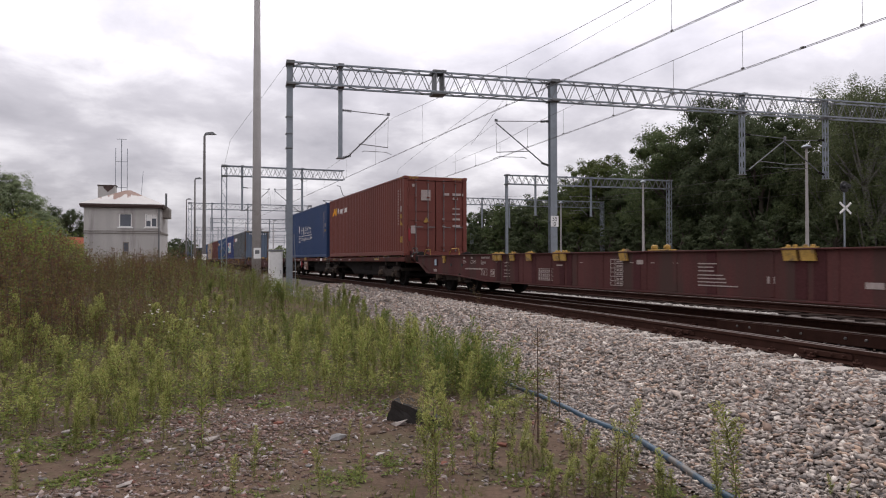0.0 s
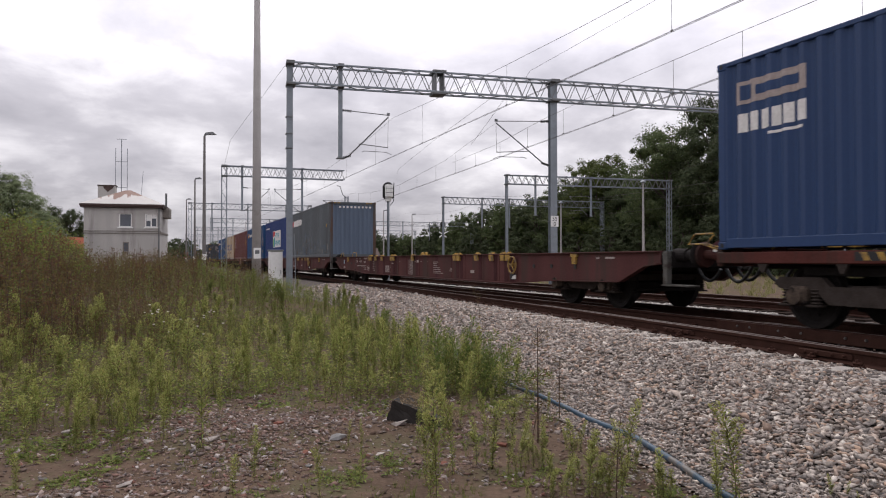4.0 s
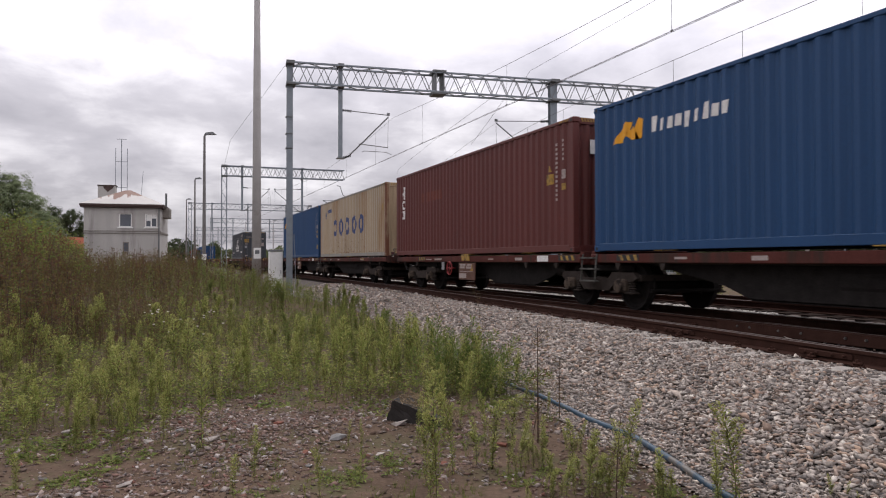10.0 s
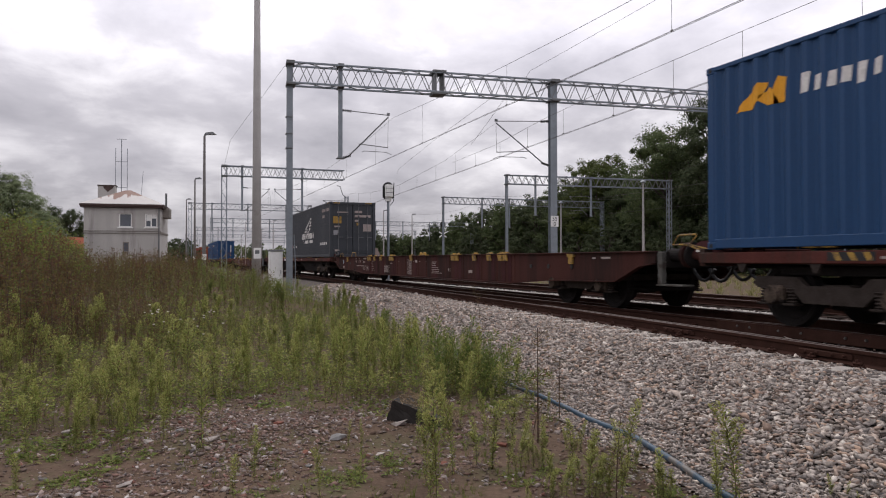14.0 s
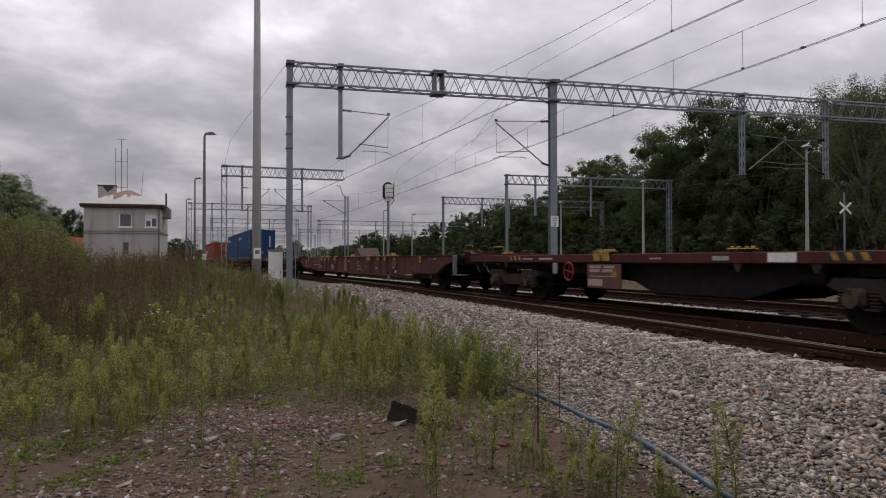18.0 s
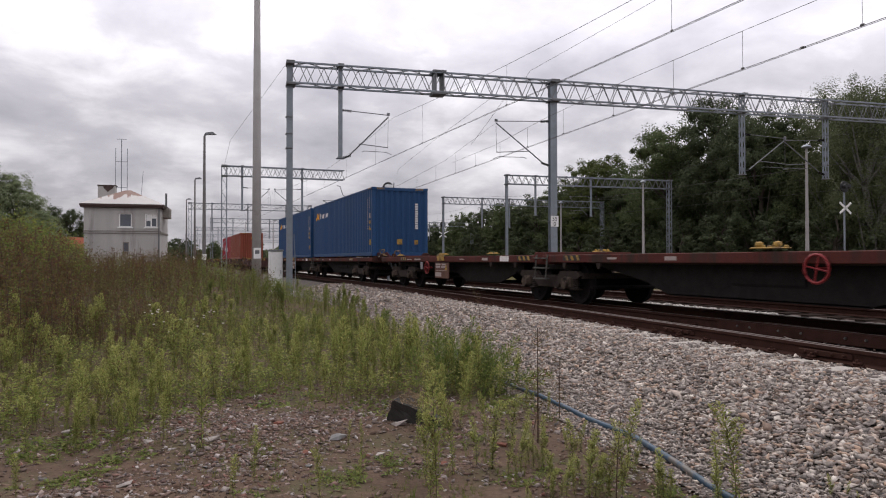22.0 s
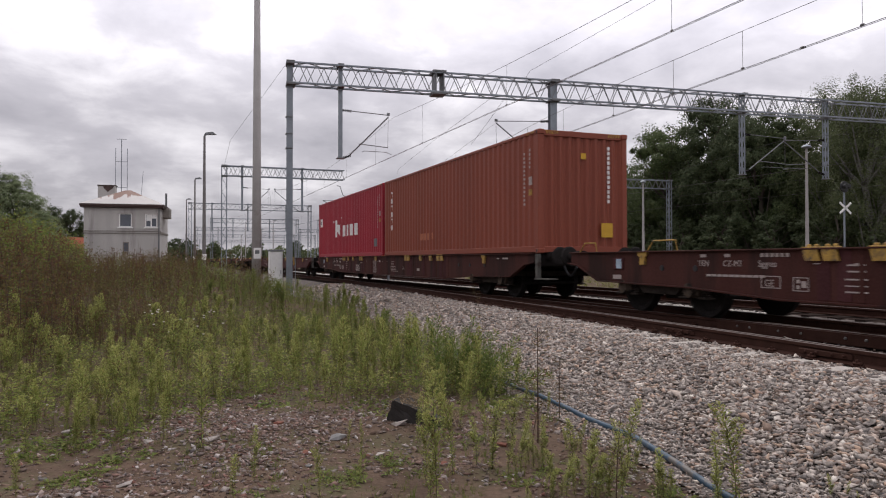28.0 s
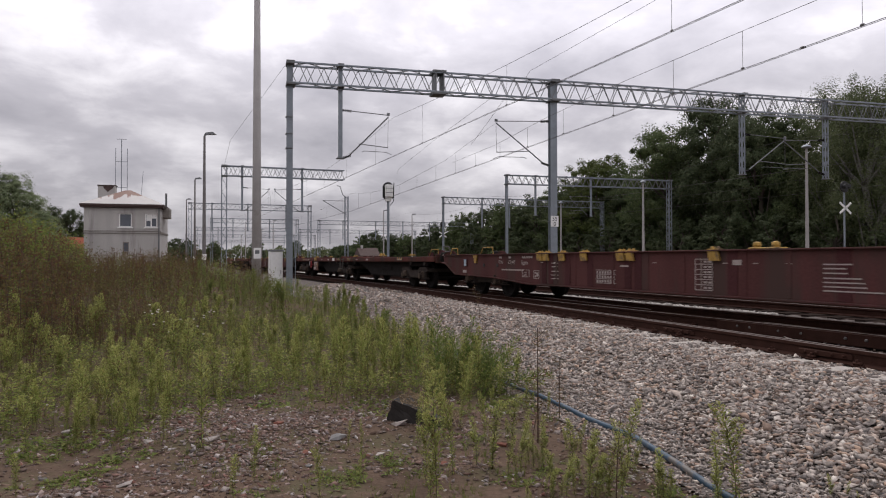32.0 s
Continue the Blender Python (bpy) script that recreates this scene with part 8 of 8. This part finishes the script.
PIPE_WEEDS = ((2.24, 4.73, 0.53), (2.38, 4.56, 0.4), (2.64, 4.7, 0.4), (2.67, 4.32, 0.43), (2.57, 3.98, 0.44), (2.7, 3.95, 0.44), (3.18, 4.41, 0.54), (3.02, 3.8, 0.36), (3.38, 3.55, 0.64), (2.41, 3.99, 0.3), (2.4, 4.13, 0.3), (3.76, 3.18, 0.17), (3.84, 7.8, 0.54), (2.67, 5.26, 0.46), (2.64, 3.97, 0.29), (2.12, 3.98, 0.14), (3.02, 3.74, 0.22), (3.1, 4.92, 0.27), (2.57, 4.71, 0.29))
# each weed by the pipe stands with a shorter one or two
PIPE_WEEDS += tuple((x + 0.09 * sin(7 * x + i), y + 0.12 * cos(5 * y + i), h * (0.5 + 0.22 * i)) for x, y, h in PIPE_WEEDS for i in (0, 1) if y < 5.6)
DRY_STALKS = ((2.92, 5.28, 1.03), (3.6, 6.08, 0.66), (2.72, 3.89, 0.58), (2.84, 5.23, 0.42), (3.91, 6.17, 0.28), (-0.55, 7.46, 0.42), (5.93, 13.07, 0.79), (4.2, 9.46, 0.65), (3.21, 10.07, 0.66))


def single_weeds():
    """Weeds that stand alone on the bare earth and before the thick stand."""
    def proto(name, label, shape, mats, tip):
        sv, sf, lv, lf, lm = shape
        t = thing(name, label, "weed", (0, 0, -400), "weeds on the bare earth")
        part("stem", raw_mesh("stem", sv, sf, mats[3]), None, t)
        for part_name, pick, lab in (("leaves", lm != 1, ""), (tip, lm == 1, "pale flowering tips")):
            if not pick.any():
                continue
            f = lf[pick]
            me = raw_mesh(part_name, lv[f.ravel()], np.arange(f.size).reshape(-1, 4), mats[0] if part_name == "leaves" else mats[1])
            me.materials.append(mats[2])
            me.polygons.foreach_set("material_index", (lm[pick] == 2).astype(np.int32))
            tagged(part(part_name, me, None, t, lab), kind="stuff")
        return t
    fresh = [proto("horseweed", "single feathery yellow-green weed on bare earth", HORSE[i], HERB, "plume") for i in (0, 1, 2, 3, 5, 7)]
    slim = [proto("horseweed", "single thin green weed by the blue pipe", horse(pr, 0.14, 0.075, 400, 26, sides=s), HERB, "plume") for s in (1, 4, 2)]
    dry = [proto("dry_dock", "single withered dark brown weed stalk", bushy(pr, 26, 6, 0.017, 0.12, 0.0, 0.3), [M_brown, M_brown, M_rust_dock, M_stem_dry], "seed_head") for _ in range(3)]
    used = set()
    for places, protos, fat in ((BANK_WEEDS, fresh, 1.3), (STUMP_WEEDS, fresh, 0.95), (FRONT_WEEDS, slim, 1.05), (PIPE_WEEDS, slim, 1.5), (DRY_STALKS, dry, 1.25)):
        for x, y, h in places:
            t = pr.choice(protos)
            m = pose(x, y, (ground_z(x, y) if x < toe(y) else bed_z(x, y)) - 0.02, 0, 0, pr.uniform(0, 360)) @ Matrix.Diagonal((h * fat, h * fat, h, 1))
            if t not in used:
                used.add(t)
                t.matrix_basis = m
            else:
                copy_thing_scaled(t, m)
    for i, t in enumerate(fresh + slim + dry):
        if t not in used:
            t.matrix_basis = pose(4.2 + 0.08 * i, 9.0 + 0.3 * i, ground_z(4.2, 9.0) - 0.02) @ Matrix.Diagonal((0.5, 0.5, 0.5, 1))


def copy_thing_scaled(ob, m):
    """A copy at a pose with its own size."""
    c = copy_thing(ob, Matrix.Identity(4))
    c.matrix_basis = m
    return c


single_weeds()


def leaning_weeds():
    """A dark bushy clump that has fallen over towards the ballast."""
    r = random.Random(8)
    t = thing("leaning_weeds", "dark green bushy weeds leaning over towards the ballast", "weed", (3.12, 7.5, ground_z(3.12, 7.5) - 0.02))
    stems, leaves, tips, sf, n = [], [], [], [], 0
    for i in range(34):
        sv, f, lv, lf, lm = horse(r, 0.1, 0.15, 230, 14, 0.3)
        h = r.uniform(0.4, 0.86)
        m = Matrix.Translation((r.gauss(0.05, 0.26), r.gauss(0.1, 0.25), 0)) @ Matrix.Rotation(radians(68 * r.random() ** 1.6 - 8), 4, "Y") @ Matrix.Rotation(r.uniform(0, 6.28), 4, "Z") @ Matrix.Diagonal((h, h, h, 1))
        a, b = np.array(m.to_3x3()), np.array(m.translation)
        stems.append(sv @ a.T + b)
        sf.append(f + n)
        n += len(sv)
        quads = (lv @ a.T + b).reshape(-1, 4, 3)
        pale = np.array([r.random() < 0.35 for _ in lm]) & (lm == 1)
        leaves.append(quads[~pale]), tips.append(quads[pale])
    part("stem", raw_mesh("stem", np.concatenate(stems), np.concatenate(sf), M_stem), None, t)
    for name, q, m in (("leaves", leaves, M_shade_green), ("plume", tips, M_green)):
        q = np.concatenate(q).reshape(-1, 3)
        tagged(part(name, raw_mesh(name, q, np.arange(len(q)).reshape(-1, 4), m), None, t), kind="stuff")


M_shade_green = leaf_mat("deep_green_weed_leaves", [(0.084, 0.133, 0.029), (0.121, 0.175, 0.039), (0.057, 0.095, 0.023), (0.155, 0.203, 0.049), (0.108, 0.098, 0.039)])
leaning_weeds()


M_yarrow = mat("yarrow_white", (0.50, 0.47, 0.40), 0.9, spread=0.2, scale=20, bump=0)


def yarrow():
    """Flat white flower heads among the weeds."""
    s = Shape()
    r = random.Random(3)
    for i in range(22):
        y = r.uniform(9.5, 11.5)
        x = y * math.tan(radians(r.gauss(-0.4, 0.5) if i % 2 else r.gauss(2.6, 0.9)))
        z = ground_z(x, y) + r.uniform(0.5, 0.72)
        s.turned((x, y, z), "z", [(0, 0.005), (0.008, 0.019), (0.013, 0.013)], 7)

    tagged(part("yarrow_flowers", s, M_yarrow), "small flat white yarrow flowers in the weeds", "flowers", kind="stuff")


yarrow()

# ---- trees ----
LEAF_DARK = leaf_mat("dark_tree_leaves", [(0.052, 0.071, 0.035), (0.08, 0.099, 0.048), (0.043, 0.059, 0.029), (0.106, 0.121, 0.063)])
LEAF_MID = leaf_mat("tree_leaves", [(0.069, 0.096, 0.038), (0.101, 0.131, 0.053), (0.055, 0.078, 0.032), (0.13, 0.152, 0.069)])
LEAF_LIGHT = leaf_mat("birch_leaves", [(0.083, 0.101, 0.048), (0.11, 0.132, 0.062), (0.064, 0.081, 0.037), (0.149, 0.16, 0.083)])
LEAF_GREY = leaf_mat("willow_leaves", [(0.15, 0.188, 0.099), (0.195, 0.232, 0.126), (0.12, 0.15, 0.075), (0.24, 0.27, 0.15)])
LEAF_YELLOW = leaf_mat("yellowing_leaves", [(0.07, 0.09, 0.026), (0.10, 0.118, 0.036), (0.052, 0.072, 0.02)])
M_bark = mat("dark_bark", (0.075, 0.06, 0.05), 0.9, spread=0.35, scale=4, bump=0.4)
M_birch = mat("birch_bark", (0.15, 0.142, 0.13), 0.8, spread=0.25, scale=5, stain=(0.05, 0.045, 0.04), stain_at=0.5)


def tree_proto(name, seed, leaf, bark, wide=0.30, base=0.18, lobes=26, per=150, size=0.26, label="", loose=0.0, hang=0.0):
    """A tree ten metres tall: trunk, limbs and a crown of leafy boughs, each bough a cluster of small sprays."""
    r = random.Random(seed)
    nr = np.random.default_rng(seed)
    t = thing(name, label, "tree", (0, 0, -500), "trees beyond the railway")
    H = 10.0
    trunk = Shape()
    tx = [(r.uniform(-0.15, 0.15) * k, r.uniform(-0.15, 0.15) * k, H * 0.9 * k / 4) for k in range(5)]
    trunk.tube(tx, [0.24, 0.19, 0.14, 0.09, 0.03], 8)
    vs = []
    for i in range(lobes):
        f = (i + r.random()) / lobes
        z = H * (base + (0.91 - base) * f)
        prof = max(0.10, 1 - ((f - 0.38) / 0.66) ** 2) ** 0.5 if f > 0.38 else 0.75 + 0.25 * f / 0.38
        rad = H * wide * prof * r.uniform(0.35, 1.05)
        a = i * 2.4 + r.uniform(-0.5, 0.5)
        c = Vector((rad * cos(a), rad * sin(a), z))
        big = H * r.uniform(0.06, 0.115)
        if i % 2 == 0:
            k = min(3, int(4 * max(0.0, z - H * 0.12) / H))
            trunk.tube([tx[k], tuple((Vector(tx[k]) + c) / 2 + Vector((0, 0, -0.2))), tuple(c)], [0.08, 0.05, 0.02], 5)
        lobe_out = np.array([cos(a) * 0.8, sin(a) * 0.8, 0.25])
        sprays = r.randint(6, 9)
        for j in range(sprays):
            d0 = nr.normal(size=3)
            d0 /= np.linalg.norm(d0)
            sc = np.array(c) + d0 * big * r.uniform(0.5, 1.05) * np.array([1.05, 1.05, 1.05])
            sr = big * r.uniform(0.26, 0.52) * (1 + loose)
            n = int(per / 7 * r.uniform(0.6, 1.35))
            d = nr.normal(size=(n, 3))
            d /= np.linalg.norm(d, axis=1)[:, None]
            p = sc + d * (sr * nr.random(n) ** 0.4)[:, None] * np.array([1.1, 1.1, 0.95])
            if hang:
                p[:, 2] -= hang * nr.random(n) ** 2 * big * 2
            # a spray carries its leaves like shingles, facing up and outwards
            o = d * 0.6 + d0 * 0.4 + lobe_out * 0.35 + np.array([0, 0, 0.35]) + nr.normal(0, 0.25, (n, 3))
            u = np.cross(o, nr.normal(size=(n, 3)))
            u /= np.linalg.norm(u, axis=1)[:, None]
            w = np.cross(o, u)
            w /= np.linalg.norm(w, axis=1)[:, None]
            s = size * nr.uniform(0.5, 1.2, n)[:, None]
            vs.append(np.stack([p - u * s * 0.5 - w * s * 0.3, p + w * s * 0.55, p + u * s * 0.5 - w * s * 0.25], 1).reshape(-1, 3))
    part("trunk", trunk, bark, t)
    vs = np.concatenate(vs)
    part("crown", raw_mesh("crown", vs, np.arange(len(vs)).reshape(-1, 3), leaf), None, t)
    return t


PROTO = {
    "oak": tree_proto("oak_tree", 1, LEAF_DARK, M_bark, 0.27, 0.06, 60, 780, 0.135, "dark green dense broad tree behind the railway"),
    "ash": tree_proto("ash_tree", 2, LEAF_MID, M_bark, 0.27, 0.07, 56, 740, 0.13, "green leafy tree at the edge of the woods"),
    "birch": tree_proto("birch_tree", 3, LEAF_LIGHT, M_birch, 0.24, 0.20, 44, 640, 0.085, "airy birch with pale trunk and hanging twigs", 0.25, 0.35),
    "far_oak": tree_proto("oak_tree", 11, LEAF_DARK, M_bark, 0.32, 0.06, 46, 260, 0.29, "dark green tree far along the railway"),
    "far_ash": tree_proto("ash_tree", 12, LEAF_MID, M_bark, 0.28, 0.06, 46, 260, 0.27, "green leafy tree far along the railway"),
    "maple": tree_proto("maple_tree", 4, LEAF_YELLOW, M_bark, 0.32, 0.10, 46, 620, 0.145, "yellowing green tree at the edge of the woods"),
    "willow": tree_proto("willow_tree", 8, LEAF_GREY, M_bark, 0.30, 0.05, 46, 640, 0.125, "grey-green leafy tree at the edge of the yard", 0.1),
    "bush": tree_proto("bush", 5, LEAF_DARK, M_bark, 0.46, 0.03, 44, 260, 0.27, "dense green bush beside the railway"),
}
TREES = (("ash", 66, 109.3, 14.2), ("oak", 66, 102.1, 15.2), ("ash", 67, 94.1, 17.0), ("ash", 66, 119.5, 13.2), ("oak", 68, 88.5, 15.0), ("ash", 66, 131.4, 12.9), ("birch", 58, 47.6, 18.2), ("birch", 55, 42.4, 16.4), ("birch", 62, 44.5, 18.0), ("birch", 57, 43.0, 17.5), ("birch", 60, 50.5, 18.0), ("ash", 63, 47.0, 17.0), ("ash", 60, 54.4, 16.6), ("oak", 57, 56.2, 16.6), ("oak", 62, 68.1, 21.4), ("ash", 60, 74.5, 19.0), ("birch", 64, 80.0, 19.4), ("oak", 65, 79.0, 17.0), ("maple", 64, 95.7, 18.4), ("ash", 62, 101.8, 14.2), ("oak", 64, 90.0, 14.0), ("oak", 62, 112.2, 12.6), ("ash", 62, 123.4, 12.4), ("oak", 66, 142.3, 12.8), ("ash", 66, 154.9, 12.7), ("oak", 68, 133.0, 12.5), ("oak", 70, 184.2, 11.2), ("ash", 70, 170.0, 11.5), ("ash", 70, 208.6, 9.4), ("oak", 72, 230.0, 10.0), ("oak", 72, 253.5, 11.9), ("ash", 74, 277.0, 11.2), ("oak", 60, 61.5, 17.5), ("oak", 66, 52.0, 15.5), ("oak", 64, 62.0, 16.0), ("oak", 70, 66.0, 17.0),
         ("willow", -12.9, 69.0, 9.0), ("willow", -11.3, 68.3, 8.3), ("willow", -9.2, 66.0, 5.2), ("oak", -8.6, 81.0, 6.4), ("ash", -7.1, 82.0, 5.2), ("oak", -10.4, 80.0, 6.6), ("willow", -9.0, 64.5, 5.4), ("willow", -14.8, 69.8, 8.9), ("willow", -10.2, 67.0, 6.4), ("ash", -18.0, 72.0, 9.5), ("willow", -9.6, 62.0, 4.4), ("willow", -12.0, 63.0, 5.2), ("bush", 3.0, 127.7, 5.0), ("oak", 10.0, 330.0, 9.5), ("ash", 22.0, 340.0, 10.0), ("oak", 40.0, 330.0, 10.0), ("ash", 55.0, 320.0, 10.0), ("bush", -2.0, 118.0, 4.6), ("oak", 0.0, 300.0, 10.0), ("ash", -14.0, 320.0, 11.0), ("bush", 53.0, 44.0, 5.5), ("bush", 53.5, 51.0, 5.5), ("bush", 54.0, 58.0, 6.0), ("bush", 55.0, 66.0, 6.0), ("bush", 56.0, 74.0, 6.0), ("bush", 57.0, 83.0, 6.0), ("bush", 58.0, 92.0, 5.5), ("bush", 59.0, 103.0, 5.0), ("bush", 60.0, 115.0, 5.0), ("bush", 61.0, 130.0, 5.0), ("bush", 63.0, 147.0, 5.0))
placed = set()
tree_rand = random.Random(5)
for kind, x, y, h in TREES:
    if y > 108 and kind in ("oak", "ash"):
        kind = "far_" + kind
    k = (h + 0.6) / 10.0
    wide = k * tree_rand.uniform(0.85, 1.1) * (1.3 if kind == "bush" else 1.25 if y > 90 or kind == "willow" else 1.0)
    m = pose(x, y, -0.65, 0, 0, tree_rand.uniform(0, 360)) @ Matrix.Diagonal((wide, wide, k, 1))
    if kind not in placed:
        placed.add(kind)
        PROTO[kind].matrix_basis = m
    else:
        copy_thing_scaled(PROTO[kind], m)


def far_wood():
    """The wooded background behind the first trees, as a wide belt of leaves."""
    nr = np.random.default_rng(21)
    n = 64000
    y = 15 + 330 * nr.random(n) ** 1.6
    x = 66 + nr.random(n) * 10 + y * 0.03
    top = np.interp(y, [15, 45, 70, 95, 125, 160, 210, 345], [8, 5.5, 11.5, 11.5, 10.2, 9.2, 8.0, 7.0])
    z = -0.6 + top * nr.random(n) ** 0.8 * (0.85 + 0.2 * np.sin(y * 0.7) * np.sin(y * 0.23))
    p = np.stack([x, y, z], 1)
    u = nr.normal(size=(n, 3))
    u /= np.linalg.norm(u, axis=1)[:, None]
    w = np.cross(u, nr.normal(size=(n, 3)))
    w /= np.linalg.norm(w, axis=1)[:, None]
    s = (0.45 + 0.5 * nr.random(n) + y * 0.003)[:, None]
    q = np.stack([p - u * s, p + w * s * 0.6, p + u * s, p - w * s * 0.6], 1)
    o = new("far_wood", raw_mesh("far_wood", q.reshape(-1, 3), np.arange(n * 4).reshape(-1, 4), LEAF_DARK))
    tagged(o, "dense dark wood behind the first trees", "wood", kind="stuff")


far_wood()


def far_treeline():
    """The low line of trees at the end of the yard."""
    nr = np.random.default_rng(33)
    n = 15000
    x = nr.uniform(-60, 190, n)
    y = 395 + nr.normal(0, 6, n)
    crown = np.array([noise.noise(Vector((a * 0.09, 0, 0))) + 0.6 * noise.noise(Vector((a * 0.31, 4, 0))) for a in x])
    z = -0.6 + (7.6 + 3.4 * crown) * nr.random(n) ** 0.75
    p = np.stack([x, y, z], 1)
    u = nr.normal(size=(n, 3))
    u /= np.linalg.norm(u, axis=1)[:, None]
    w = np.cross(u, nr.normal(size=(n, 3)))
    w /= np.linalg.norm(w, axis=1)[:, None]
    s = nr.uniform(0.5, 1.1, n)[:, None]
    q = np.stack([p - u * s, p + w * s, p + u * s], 1)
    o = new("far_treeline", raw_mesh("far_treeline", q.reshape(-1, 3), np.arange(n * 3).reshape(-1, 3), LEAF_LIGHT))
    tagged(o, "low grey-green line of distant trees", "wood", kind="stuff")


far_treeline()


M_verge = leaf_mat("dry_verge_grass", [(0.20, 0.185, 0.075), (0.15, 0.155, 0.055), (0.26, 0.23, 0.11), (0.12, 0.135, 0.042)])


def verge_grass():
    """Grass between the second track and the woods."""
    nr = np.random.default_rng(9)
    n = 3000
    pts = np.stack([16.8 + 38 * nr.random(n) ** 1.5, 6 + 120 * nr.random(n) ** 1.7, np.full(n, -0.62)], 1)
    scatter("verge_grass", TUFT, pts, nr.uniform(0.2, 0.5, n), [M_verge], "yellow-green verge grass beyond the tracks", "grass", nr, 2.6)


verge_grass()


def motions():
    """The train rolls past, gathering a little speed; its wheels turn as it rolls."""
    for ob, u, x, z in MOVING:
        walk(ob, [(float(t), pose(x, u - run(t), z)) for t in range(33)])
    for ax in (-0.9, 0.9):
        first, *others = WHEELSETS[ax]
        walk(first, [(i / 30, pose(0, ax, 0.46, math.degrees(run(i / 30) / 0.46) % 360.0)) for i in range(961)])
        # all wheels turn alike, so they share the keys
        for o in others:
            o.rotation_mode = "QUATERNION"
            o.animation_data_create()
            o.animation_data.action = first.animation_data.action
            o.animation_data.action_slot = first.animation_data.action_slot


motions()
